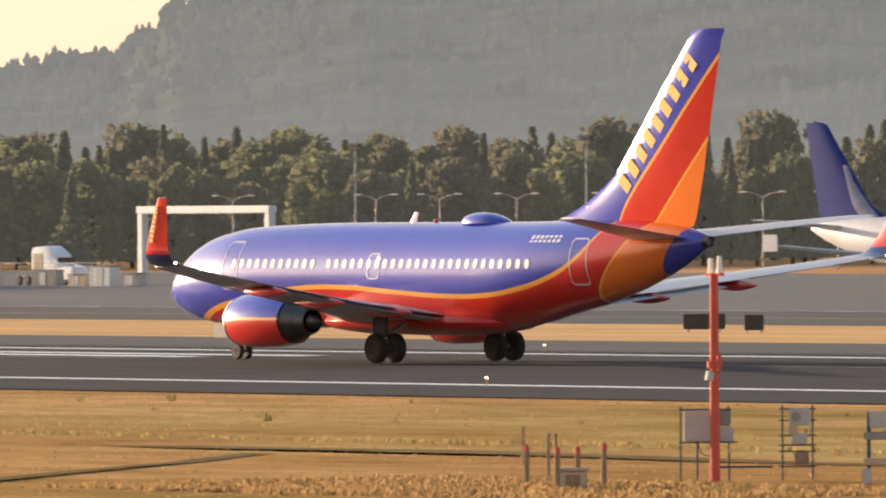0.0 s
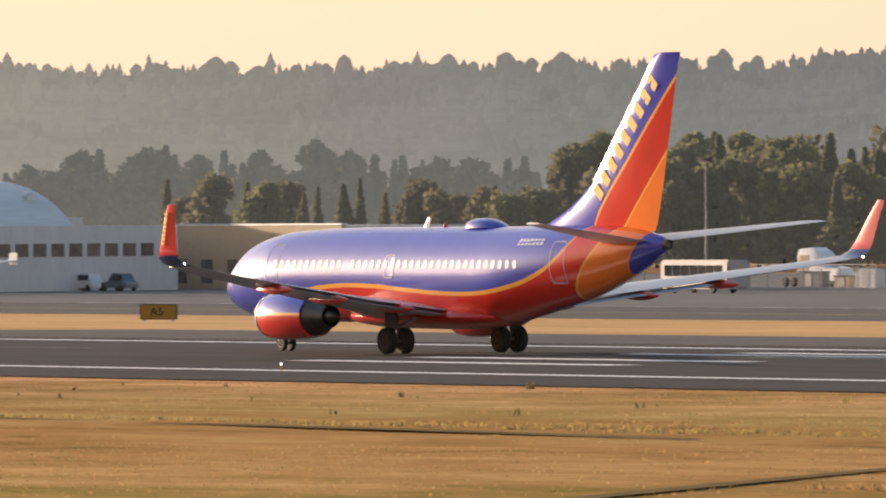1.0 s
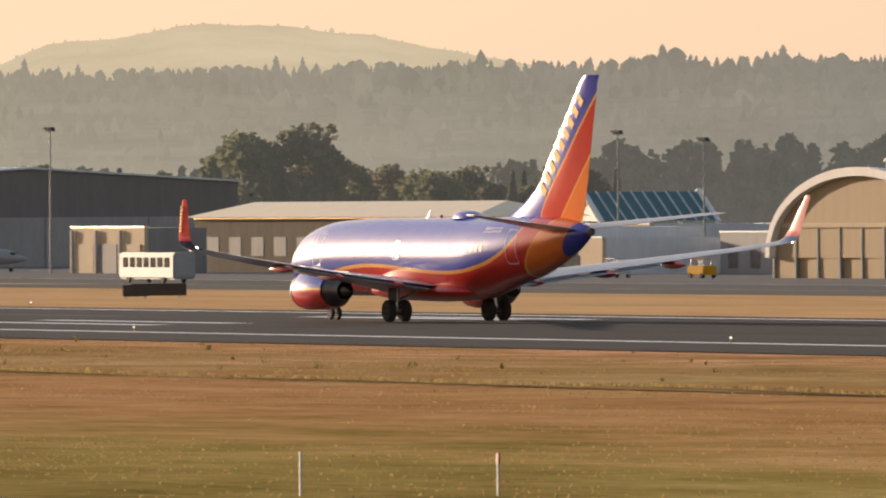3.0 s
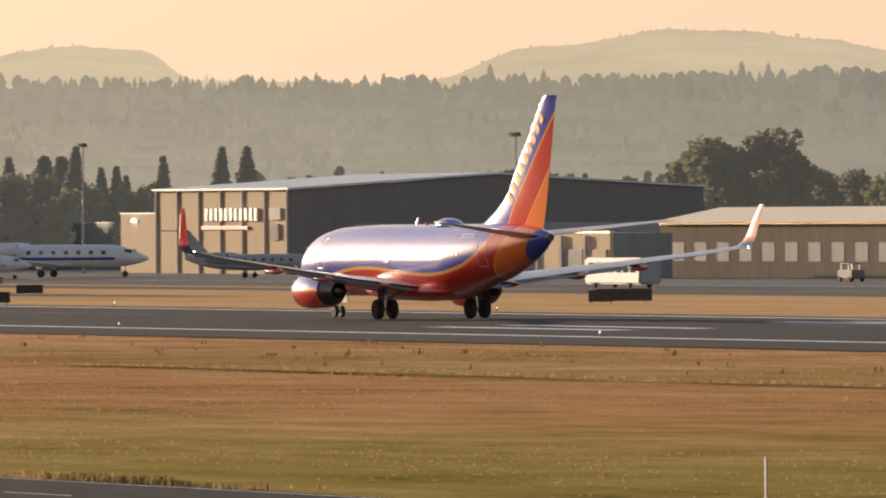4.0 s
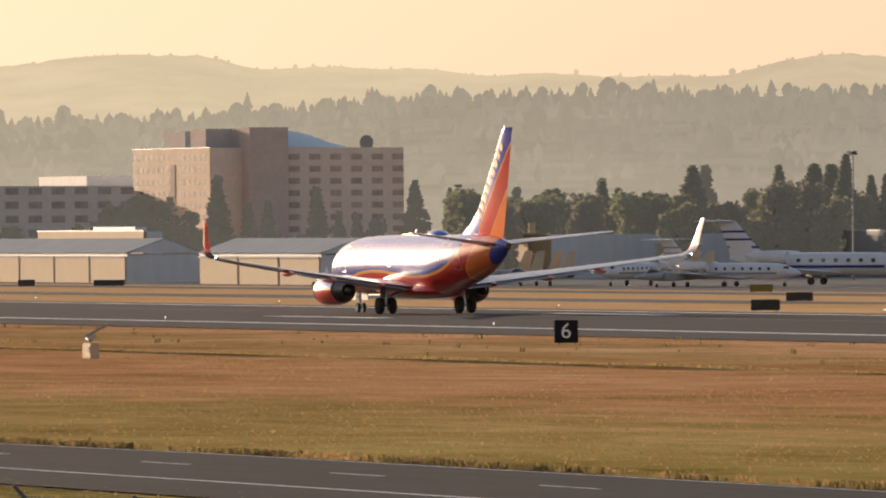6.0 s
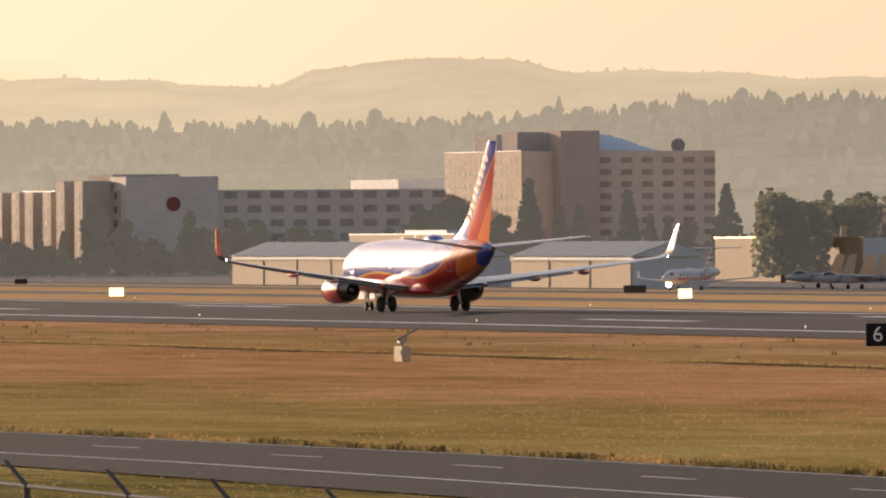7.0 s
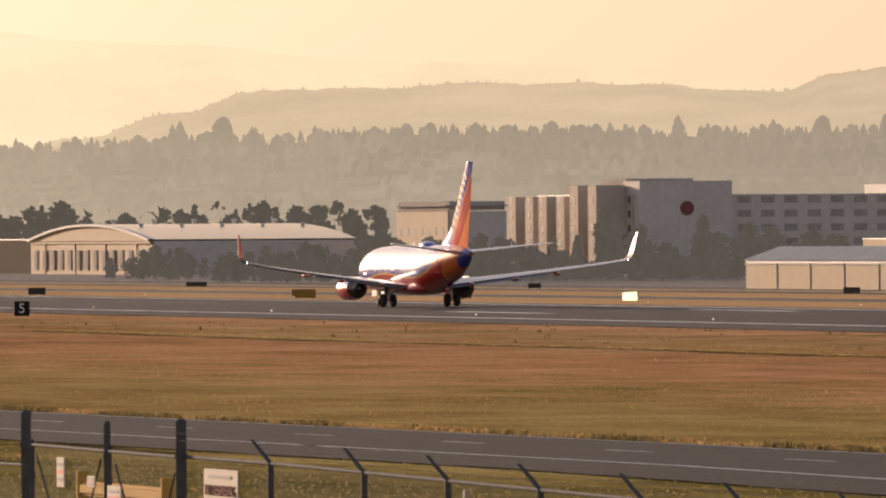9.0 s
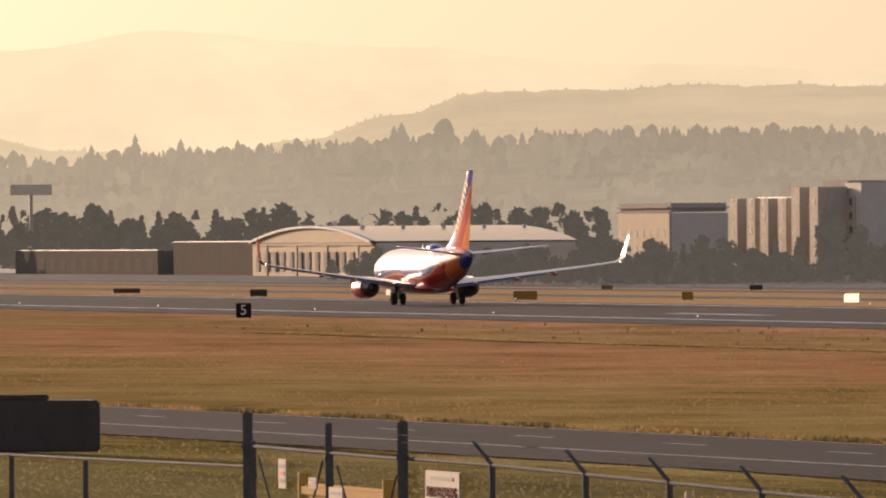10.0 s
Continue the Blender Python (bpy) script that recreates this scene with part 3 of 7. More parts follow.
FUSE = [(17.2, 2.62, 2.58, 0.02), (17.08, 2.95, 2.3, 0.32), (16.7, 3.3, 2.05, 0.62), (16.0, 3.86, 1.76, 1.0), (15.0, 4.42, 1.52, 1.36), (14.0, 4.78, 1.4, 1.6), (12.5, 5.05, 1.3, 1.8), (11, 5.18, 1.27, 1.87), (7, 5.3, 1.27, 1.88), (2, 5.32, 1.27, 1.88), (-4, 5.32, 1.27, 1.88), (-6, 5.33, 1.5, 1.85), (-8, 5.36, 1.9, 1.72), (-10, 5.38, 2.27, 1.5), (-12, 5.36, 2.8, 1.15), (-14, 5.2, 3.5, 0.75), (-15.3, 4.95, 4.1, 0.4), (-15.8, 4.78, 4.36, 0.2)]


HULL = catmull(FUSE, 4)


def fuse_ring(x, top, bot, w, n=48):
    cz, h = (top + bot) / 2, (top - bot) / 2
    return [(x, w * math.cos(2 * math.pi * i / n), cz + h * math.sin(2 * math.pi * i / n)) for i in range(n)]


def fuse_at(x):
    xs = [s[0] for s in HULL][::-1]
    return [float(np.interp(x, xs, [s[k] for s in HULL][::-1])) for k in (1, 2, 3)]


def skin_y(x, z):
    """Half width of the fuselage at a height."""
    top, bot, w = fuse_at(x)
    q = (z - (top + bot) / 2) / ((top - bot) / 2)
    return w * math.sqrt(max(0.0, 1 - q * q))


def foil(le, te, z, thick, y, up=(0, 0, 1), n=10):
    """Closed wing section between leading and trailing edge; up is the section's thickness direction."""
    pts = []
    prof = [(0.0, 0.0), (0.02, 0.32), (0.08, 0.62), (0.2, 0.92), (0.38, 1.0), (0.6, 0.78), (0.82, 0.38), (1.0, 0.03)]
    u = Vector(up).normalized()
    for c, t in prof:
        pts.append(Vector((le + (te - le) * c, y, z)) + u * (thick * 0.55 * t))
    for c, t in prof[-1:0:-1]:
        pts.append(Vector((le + (te - le) * c, y, z)) - u * (thick * 0.45 * t))
    return pts


def fin_panel(outline, half, taper=0.5):
    """Upright fin from an outline of (leading x, trailing x, z)."""
    rings = []
    z0, z1 = outline[0][2], outline[-1][2]
    for le, te, z in outline:
        k = (z - z0) / (z1 - z0)
        rings.append(foil(le, te, z, 2 * half * (1 - taper * k), 0.0, (0, 1, 0)))
    rings = [[Vector((p.x, p.y, z)) for p in r] for r, (_, _, z) in zip(rings, outline)]
    return loft(rings)


def ring_frame(pts, normal_y, width, proud=0.012):
    """Thin outline band round a closed run of (x, z), lying on the fuselage side."""
    bm = bmesh.new()
    cx, cz = sum(p[0] for p in pts) / len(pts), sum(p[1] for p in pts) / len(pts)
    fine = []
    for (xa, za), (xb, zb) in zip(pts, pts[1:] + pts[:1]):
        k = max(1, int(math.hypot(xb - xa, zb - za) / 0.12))
        fine += [(xa + (xb - xa) * i / k, za + (zb - za) * i / k) for i in range(k)]
    pts = fine
    vo, vi = [], []
    for x, z in pts:
        d = Vector((x - cx, z - cz)).normalized() * width
        for lst, (px, pz) in ((vo, (x, z)), (vi, (x - d.x, z - d.y))):
            lst.append(bm.verts.new((px, normal_y * (skin_y(px, pz) + proud), pz)))
    n = len(pts)
    for i in range(n):
        bm.faces.new((vo[i], vo[(i + 1) % n], vi[(i + 1) % n], vi[i]))
    bmesh.ops.solidify(bm, geom=bm.faces[:], thickness=0.02)
    bmesh.ops.recalc_face_normals(bm, faces=bm.faces[:])
    return bm


def rounded(x0, x1, z0, z1, r, n=4):
    out = []
    for cx, cz, a0 in ((x1 - r, z1 - r, 0), (x0 + r, z1 - r, 90), (x0 + r, z0 + r, 180), (x1 - r, z0 + r, 270)):
        out += [(cx + r * math.cos(radians(a0 + 90 * k / n)), cz + r * math.sin(radians(a0 + 90 * k / n))) for k in range(n + 1)]
    return out


def patch(pts, side, proud=0.014, thick=0.03):
    """Small curved plate lying on the fuselage side."""
    bm = bmesh.new()
    f = bm.faces.new([bm.verts.new((x, side * (skin_y(x, z) + proud), z)) for x, z in pts])
    bmesh.ops.solidify(bm, geom=[f], thickness=thick)
    bmesh.ops.recalc_face_normals(bm, faces=bm.faces[:])
    return bm


def revolve(profile, axis_y, axis_z, n=32, squash=1.0, flat=None):
    rings = []
    for x, r in profile:
        ring = []
        for i in range(n):
            a = 2 * math.pi * i / n
            y, z = r * math.cos(a), r * math.sin(a)
            if flat is not None:
                z = max(z, -flat * (r / 1.0))
            ring.append((x, axis_y + y * squash, axis_z + z))
        rings.append(ring)
    return rings


def make_wheel(name, parent, x, y, r, w, hub_mat):
    side = revolve([(-w / 2, r * 0.62), (-w / 2, r * 0.86), (-w * 0.36, r * 0.97), (0, r), (w * 0.36, r * 0.97), (w / 2, r * 0.86), (w / 2, r * 0.62)], 0, 0, 28)
    swap = lambda rings: [[(p[1], p[0], p[2]) for p in ring] for ring in rings]
    wheel = part(name, loft(swap(side)), M_TYRE, parent, smooth=True)
    wheel.matrix_basis = pose(x, y, r)
    hub = revolve([(-w * 0.46, r * 0.6), (-w * 0.52, r * 0.52), (-w * 0.40, r * 0.42), (-w * 0.42, r * 0.18), (-w * 0.55, r * 0.12), (w * 0.55, r * 0.12), (w * 0.42, r * 0.18), (w * 0.40, r * 0.42), (w * 0.52, r * 0.52), (w * 0.46, r * 0.6)], 0, 0, 20)
    part("hub", loft(swap(hub)), hub_mat, wheel, smooth=True)
    return wheel


def make_airliner():
    jet = thing("airliner", pose(-315, RC, CROWN + 0.01, 0, 0, 180), "blue, red and orange twin-engine airliner rolling down the runway", "airplane")
    rings = [fuse_ring(*s) for s in HULL]
    part("fuselage", loft(rings), M_LIVERY, jet, "blue fuselage with red belly and gold stripe", True)
    part("tail_cone_exhaust", loft(revolve([(-15.75, 0.24), (-16.0, 0.2), (-15.9, 0.14)], 0, 4.57, 16)), M_DARKMETAL, jet, "dark auxiliary exhaust", True)
    part("belly_fairing", loft([[(x, w * math.cos(2 * math.pi * i / 24), 1.55 + h * math.sin(2 * math.pi * i / 24)) for i in range(24)] for x, w, h in ((6.6, 0.3, 0.1), (5.6, 1.5, 0.38), (4, 1.95, 0.5), (0, 2.0, 0.55), (-2.5, 1.9, 0.5), (-4.2, 1.3, 0.35), (-5.2, 0.3, 0.12))]), M_REDPAINT, jet, "red wing to body fairing", True)
    # fin with its dorsal fillet
    fin = part("fin", fin_panel([(-6.2, -15.0, 5.1), (-7.3, -15.19, 5.45), (-8.75, -15.35, 6.02), (-9.8, -15.5, 6.62), (-10.55, -15.65, 7.15), (-11.2, -15.78, 7.85), (-14.8, -16.7, 12.0), (-15.02, -16.86, 12.3), (-15.4, -16.86, 12.4)], 0.24, 0.45), M_FIN, jet, "blue, red and orange banded fin", True)
    part("leading_edge", fin_panel([(-10.50, -10.78, 7.1), (-11.16, -11.46, 7.85), (-14.77, -15.0, 12.0)], 0.05, 0.2), M_STEEL, fin, "bare metal leading edge", True)
    for side in (1, -1):
        for i in range(9):
            k = (i + 0.5) / 9
            x, z = -11.05 + (-15.3 + 11.05) * k, 6.45 + (11.45 - 6.45) * k
            t = Vector((-0.647, 0.763))
            nrm = Vector((0.763, 0.647))
            bm = bmesh.new()
            hw, hl = 0.36, 0.20
            quad = [Vector((x, z)) + t * a + nrm * b for a, b in ((-hl, -hw), (hl, -hw), (hl, hw), (-hl, hw))]
            lo = [bm.verts.new((q.x, 0.0, q.y)) for q in quad]
            hi = [bm.verts.new((q.x, side * 0.262 * (1 - 0.4 * k), q.y)) for q in quad]
            bm.faces.new(hi)
            for e in range(4):
                bm.faces.new((lo[e], lo[(e + 1) % 4], hi[(e + 1) % 4], hi[e]))
            bmesh.ops.recalc_face_normals(bm, faces=bm.faces[:])
            part("lettering_bar", bm, M_GOLD, fin, "gold bar in place of lettering" if i == 0 else "")
    # wings
    for side in (1, -1):
        secs = [(1.2, 5.6, -2.1, 1.78, 0.9), (1.9, 5.0, -2.1, 1.86, 0.82), (3.2, 3.6, -2.15, 2.02, 0.68), (5.7, 1.75, -2.35, 2.32, 0.48), (10.5, -0.8, -3.85, 2.95, 0.32), (14.5, -2.95, -5.1, 3.5, 0.22), (16.5, -4.0, -5.75, 3.82, 0.17)]
        wing = part("wing", loft([foil(le, te, z, th, side * y) for y, le, te, z, th in secs]), M_WING, jet, "pale grey swept wing", True)
        part("leading_edge_slat", loft([foil(le + 0.06, le - 0.10 * (le - te) - 0.05, z - 0.02, th * 0.72, side * y) for y, le, te, z, th in secs[3:]]), M_STEEL, wing, "polished slat", True)
        wl = [(16.5, -4.0, -5.75, 3.82, 0.16, (0, 0, 1)), (17.0, -4.25, -5.86, 3.93, 0.14, (0, -0.35, 0.94)), (17.3, -4.45, -5.95, 4.15, 0.13, (0, -0.75, 0.65)), (17.45, -4.75, -6.02, 4.55, 0.12, (0, -0.97, 0.25)), (17.62, -5.35, -6.22, 5.5, 0.10, (0, -0.98, 0.2)), (17.78, -5.92, -6.44, 6.32, 0.06, (0, -0.98, 0.2))]
        winglet = part("winglet", loft([foil(le, te, z, th, side * y, (0, side * u[1], u[2])) for y, le, te, z, th, u in wl]), M_WINGLET, wing, "red upswept winglet", True)
        for k in range(8):
            z = 4.75 + 0.17 * k
            xc = -5.2 - 0.5 * (z - 4.75)
            yo = side * (17.49 + 0.18 * (z - 4.55) + 0.035)
            part("lettering_bar", box(xc - 0.09, xc + 0.09, yo - 0.03, yo + 0.03, z - 0.055, z + 0.055), M_GOLD, winglet, "gold bar in place of lettering" if k == 0 else "")
        wing_lamp = bmesh.new()
        bmesh.ops.create_uvsphere(wing_lamp, u_segments=10, v_segments=6, radius=0.045, matrix=Matrix.Translation((-5.9, side * 17.0, 3.92)))
        part("position_lamp", wing_lamp, M_GLOW, wing, "lit white position lamp", True)
        for y, l, z in ((4.0, 3.0, 1.9), (7.8, 2.8, 2.3), (11.2, 2.4, 2.75)):
            te = float(np.interp(y, [s[0] for s in secs], [s[2] for s in secs]))
            canoe = loft(revolve([(te + l * 0.75, 0.03), (te + l * 0.5, 0.15), (te + l * 0.2, 0.21), (te - 0.1, 0.19), (te - 0.55, 0.12), (te - 0.95, 0.03)], side * y, z + 0.05, 12))
            part("flap_fairing", canoe, M_REDPAINT, wing, "red flap track fairing", True)
        part("aileron", loft([foil(te + 0.55, te - 0.03, z - 0.03, 0.09, side * y) for y, te, z in ((11.8, -4.25, 3.12), (15.4, -5.4, 3.65))]), M_WING, wing, smooth=True)
        part("flap", loft([foil(te + 0.9, te - 0.45, z - 0.12, 0.16, side * y) for y, te, z in ((2.1, -2.1, 1.78), (5.6, -2.35, 2.22), (10.4, -3.8, 2.87))]), M_WING, wing, smooth=True)
        # engine, from the exhaust plug forward
        ex = lambda prof: [(1.38 + (x - 1.38) * 0.80, r) for x, r in prof]
        ey, ez = side * 4.83, 1.60
        eng = part("nacelle", loft(revolve(ex([(6.6, 0.72), (7.25, 0.76), (7.58, 0.82), (7.66, 0.88), (7.6, 0.93), (7.2, 1.0), (6.4, 1.06), (5.2, 1.05), (4.3, 0.99), (3.45, 0.88), (3.45, 0.82), (4.4, 0.84)]), ey, ez, 40, 1.04, 0.94), caps=False), M_NACELLE, jet, "engine cowl, blue above and red below", True)
        part("intake_lip", loft(revolve(ex([(7.25, 0.765), (7.56, 0.80), (7.68, 0.88), (7.61, 0.94), (7.42, 0.985)]), ey, ez, 40, 1.04, 0.94), caps=False), M_STEEL, eng, "polished intake lip", True)
        part("fan", loft(revolve(ex([(6.7, 0.78), (6.72, 0.3), (7.1, 0.02)]), ey, ez, 24, 1.04, 0.94)), M_DARKMETAL, eng, "dark fan and spinner", True)
        part("core_nozzle", loft(revolve(ex([(4.6, 0.86), (3.5, 0.84), (3.3, 0.80), (2.75, 0.62), (2.1, 0.47), (2.1, 0.42), (2.5, 0.40)]), ey, ez, 28)), M_DARKMETAL, eng, "dark burnt core nozzle", True)
        part("exhaust_plug", loft(revolve(ex([(2.6, 0.36), (2.0, 0.3), (1.55, 0.14), (1.38, 0.02)]), ey, ez, 20)), M_DARKMETAL, eng, smooth=True)
        part("pylon", box(1.4, 5.0, ey - 0.16, ey + 0.16, 2.1, 2.62, 0.12), M_WING, eng, "engine pylon", True)
        # stabiliser
        st = [(0.5, -11.7, -15.1, 4.72, 0.34), (1.0, -12.05, -15.25, 4.78, 0.3), (6.7, -15.55, -17.0, 5.42, 0.13), (7.1, -16.1, -17.1, 5.46, 0.08)]
        part("stabiliser", loft([foil(le, te, z, th, side * y) for y, le, te, z, th in st]), M_WING, jet, "grey horizontal stabiliser", True)
        # main gear
        leg = part("main_gear_leg", tube((0.05, side * 2.86, 0.57), (0.2, side * 2.75, 1.9), 0.13, 0.15, 12), M_STEEL, jet, "steel main gear leg", True)
        part("axle", tube((0, side * 2.38, 0.57), (0, side * 3.34, 0.57), 0.09, n=10), M_STEEL, leg)
        part("drag_brace", tube((0.1, side * 2.8, 1.1), (-0.3, side * 1.6, 1.7), 0.07, n=8), M_STEEL, leg)
        part("gear_door", box(-0.35, 0.5, side * 3.06 - 0.03, side * 3.06 + 0.03, 1.0, 1.95, 0.02), M_BLACKBELLY, leg, "dark gear door")
        for dy in (-0.43, 0.43):
            make_wheel("main_wheel", jet, 0, side * 2.86 + dy, 0.57, 0.40, M_HUB)
    # nose gear
    leg = part("nose_gear_leg", tube((12.95, 0, 0.34), (13.15, 0, 1.5), 0.08, 0.1, 12), M_STEEL, jet, "steel nose gear leg", True)
    part("axle", tube((12.95, -0.3, 0.34), (12.95, 0.3, 0.34), 0.05, n=8), M_STEEL, leg)
    for s in (-1, 1):
        make_wheel("nose_wheel", jet, 12.95, s * 0.21, 0.34, 0.2, M_HUBGREY)
        part("nose_gear_door", box(12.6, 14.2, s * 0.42 - 0.02, s * 0.42 + 0.02, 0.85, 1.4, 0.015), M_BLACKBELLY, jet, "dark nose gear door")
    # cabin windows, doors and cockpit
    for side in (1, -1):
        for k in range(37):
            x = 11.0 - 0.508 * k
            if 5.0 < x < 5.2 or k == 11:
                continue
            w = part("cabin_window", patch([(px, pz) for px, pz in rounded(x - 0.13, x + 0.13, 3.57, 3.94, 0.12)], side), M_PANE, jet)
        for x0, x1, z0, z1 in ((10.75, 11.75, 2.75, 4.62), (1.68, 2.42, 3.16, 4.16), (-10.45, -9.55, 2.95, 4.72)):
            d = part("cabin_door", patch(rounded(x0 + 0.08, x1 - 0.08, z0 + 0.08, z1 - 0.08, 0.12), side, 0.004, 0.02), M_LIVERY, jet, "painted cabin door")
            part("door_outline", ring_frame(rounded(x0, x1, z0, z1, 0.18), side, 0.055), M_OUTLINE, d, "pale door outline")
        for i in range(7):
            part("registration_bar", patch([(px, pz) for px, pz in rounded(-7.08 - i * 0.26 - 0.18, -7.08 - i * 0.26, 4.55, 4.82, 0.02)], side, 0.006, 0.02), M_OUTLINE, jet, "pale bar in place of registration" if i == 0 else "")
        part("flag_plate", box(-9.35, -8.85, side * 0.16 - 0.01, side * 0.16 + 0.01, 5.62, 5.9), M_WHITE, jet, "small pale flag plate")
        cw = [(16.15, 3.55), (15.55, 3.55), (15.45, 3.95), (15.7, 4.05)]
        part("cockpit_window", patch(cw[::-1], side, 0.012), M_DARKGLASS, jet, "dark cockpit window")
        part("cockpit_window", patch([(15.42, 3.55), (14.75, 3.6), (14.8, 4.0), (15.35, 3.98)][::-1], side, 0.012), M_DARKGLASS, jet, "dark cockpit window")
    hump = catmull([(-1.25, 0.02, 0.01), (-1.5, 0.35, 0.26), (-2.1, 0.62, 0.4), (-3.0, 0.62, 0.38), (-3.7, 0.4, 0.2), (-4.1, 0.05, 0.02)], 3)
    part("antenna_fairing", loft([[(x, w * math.cos(math.pi * i / 12), 5.27 + h * math.sin(math.pi * i / 12)) for i in range(13)] + [(x, -w * 0.5, 5.2), (x, w * 0.5, 5.2)] for x, w, h in hump]), M_BLUEPAINT, jet, "blue antenna hump", True)
    part("blade_antenna", loft([foil(2.15, 1.75, 5.28, 0.05, 0, (0, 1, 0)), [p + Vector((-0.28, 0, 0.42)) for p in foil(2.1, 1.85, 5.28, 0.03, 0, (0, 1, 0))]]), M_WHITE, jet, "white blade antenna")
    beacon = bmesh.new()
    bmesh.ops.create_uvsphere(beacon, u_segments=10, v_segments=6, radius=0.1, matrix=Matrix.Translation((0.5, 0, 5.36)))
    part("beacon", beacon, M_REDPAINT, jet, "red beacon", True)
    return jet


airliner = make_airliner()


def roll_out(t):
    """Metres along the runway after t seconds."""
    return 315.490 + t * (50.6959 + t * (1.31541 + t * -0.005847))

# ---- background materials ----
M_TANWALL = mat("tan_metal_siding", (0.34, 0.25, 0.145), 0.7, vary=0.1, scale=0.3, stretch=(4, 4, 0.3), spec=0.1)
M_DARKWALL = mat("dark_grey_siding", (0.215, 0.20, 0.18), 0.8, vary=0.12, scale=0.3, stretch=(4, 4, 0.3), spec=0.0)
M_GREYWALL = mat("grey_siding", (0.27, 0.262, 0.245), 0.7, vary=0.12, scale=0.3, stretch=(3, 3, 0.4), spec=0.08)
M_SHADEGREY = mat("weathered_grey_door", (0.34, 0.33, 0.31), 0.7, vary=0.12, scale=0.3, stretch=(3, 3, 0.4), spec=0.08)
M_PALEWALL = mat("pale_blue_grey_siding", (0.58, 0.59, 0.585), 0.6, vary=0.1, scale=0.25, stretch=(3, 3, 0.4), spec=0.2)
M_PALEROOF = mat("weathered_pale_metal_roof", (0.58, 0.62, 0.62), 0.6, vary=0.12, scale=0.15, stretch=(3, 0.4, 1))
M_BLUEGREYROOF = mat("dull_blue_grey_metal_roof", (0.25, 0.285, 0.31), 0.75, vary=0.15, scale=0.15, stretch=(3, 0.4, 1), spec=0.1)
M_WHITEWALL = mat("white_rendered_wall", (0.80, 0.76, 0.70), 0.8, vary=0.08, scale=0.3, spec=0.1)
M_DULLRED = mat("dull_red_sign_paint", (0.24, 0.10, 0.085), 0.8, vary=0.1, scale=1, spec=0.1)
M_CREAM = mat("cream_wall", (0.50, 0.405, 0.28), 0.8, vary=0.08, scale=0.3, spec=0.1)
M_TANROOF = mat("tan_metal_roof", (0.82, 0.63, 0.38), 0.32, 0.9, vary=0.1, scale=0.2, stretch=(3, 0.4, 1))
M_TEAL = mat("teal_glazed_roof", (0.10, 0.17, 0.16), 0.45, vary=0.2, scale=0.4)
M_BRICK = mat("buff_concrete", (0.57, 0.495, 0.40), 0.85, vary=0.12, scale=0.15, spec=0.05)
# buff concrete again, painted paler to lift end walls that lie in shade
M_SHADECON = mat("shade_lifted_concrete", (0.66, 0.60, 0.52), 0.85, vary=0.1, scale=0.15, spec=0.1)
M_BRICKDARK = mat("brown_concrete", (0.48, 0.44, 0.40), 0.85, vary=0.12, scale=0.15, spec=0.0)
M_WINDOW = mat("far_window_glass", (0.20, 0.17, 0.14), 0.5, vary=0.4, scale=0.2, spec=0.02)
# paler copy of the far glass, painting the low contrast of shaded end walls
M_WINDOWDIM = mat("shade_side_window_glass", (0.42, 0.37, 0.31), 0.5, vary=0.3, scale=0.2, spec=0.15)
M_SHEDWALL = mat("brown_grey_siding", (0.20, 0.18, 0.15), 0.9, vary=0.15, scale=0.3, stretch=(3, 3, 0.4), spec=0.0)
M_BLUEROOF = mat("blue_metal_roof", (0.05, 0.11, 0.26), 0.45, vary=0.1, scale=0.4)
M_GALV = mat("galvanised_steel", (0.32, 0.315, 0.305), 0.65, 0.2, vary=0.2, scale=3, spec=0.2)
M_FENCE = mat("weathered_fence_steel", (0.10, 0.10, 0.105), 0.85, vary=0.3, scale=4, spec=0.08)
M_BLACK = mat("black_sign_panel", (0.02, 0.02, 0.021), 0.8, vary=0.3, scale=2, spec=0.0)
# black panel painted grey-brown, standing in for haze before the sign backs
M_SIGNBACK = mat("haze_lifted_sign_back", (0.07, 0.062, 0.054), 0.8, vary=0.25, scale=2, spec=0.05)
M_NUM = mat("white_numeral", (0.75, 0.75, 0.75), 0.5, vary=0.0)
M_NAVY = mat("navy_tail_paint", (0.02, 0.035, 0.19), 0.6, vary=0.1, scale=0.5, coat=0.05, spec=0.1)
M_SIGNYEL = mat("yellow_sign_face", (0.26, 0.17, 0.04), 0.7, vary=0.15, scale=1, spec=0.1)
M_SIGNLIT = mat("lit_sign_face", (0.9, 0.8, 0.5), 0.5, vary=0.0, emit=((1.0, 0.78, 0.40), 1.3))
M_OBSTRUCT = mat("red_mast_paint", (0.52, 0.11, 0.075), 0.7, vary=0.2, scale=2, spec=0.1)
M_BOXGREY = mat("grey_cabinet_paint", (0.42, 0.42, 0.40), 0.5, vary=0.15, scale=2)
M_WOOD = mat("weathered_wood", (0.27, 0.195, 0.13), 0.9, vary=0.3, scale=3, stretch=(4, 4, 0.5), spec=0.05)
M_YELLOWPAINT = mat("yellow_paint", (0.50, 0.27, 0.02), 0.7, vary=0.12, scale=2, spec=0.03)
M_CAR = [mat("car_paint", c, 0.25, vary=0.05, scale=1, coat=0.6) for c in ((0.6, 0.6, 0.6), (0.05, 0.05, 0.055), (0.32, 0.33, 0.35), (0.10, 0.11, 0.14), (0.7, 0.68, 0.62))]
ZB = -1.8


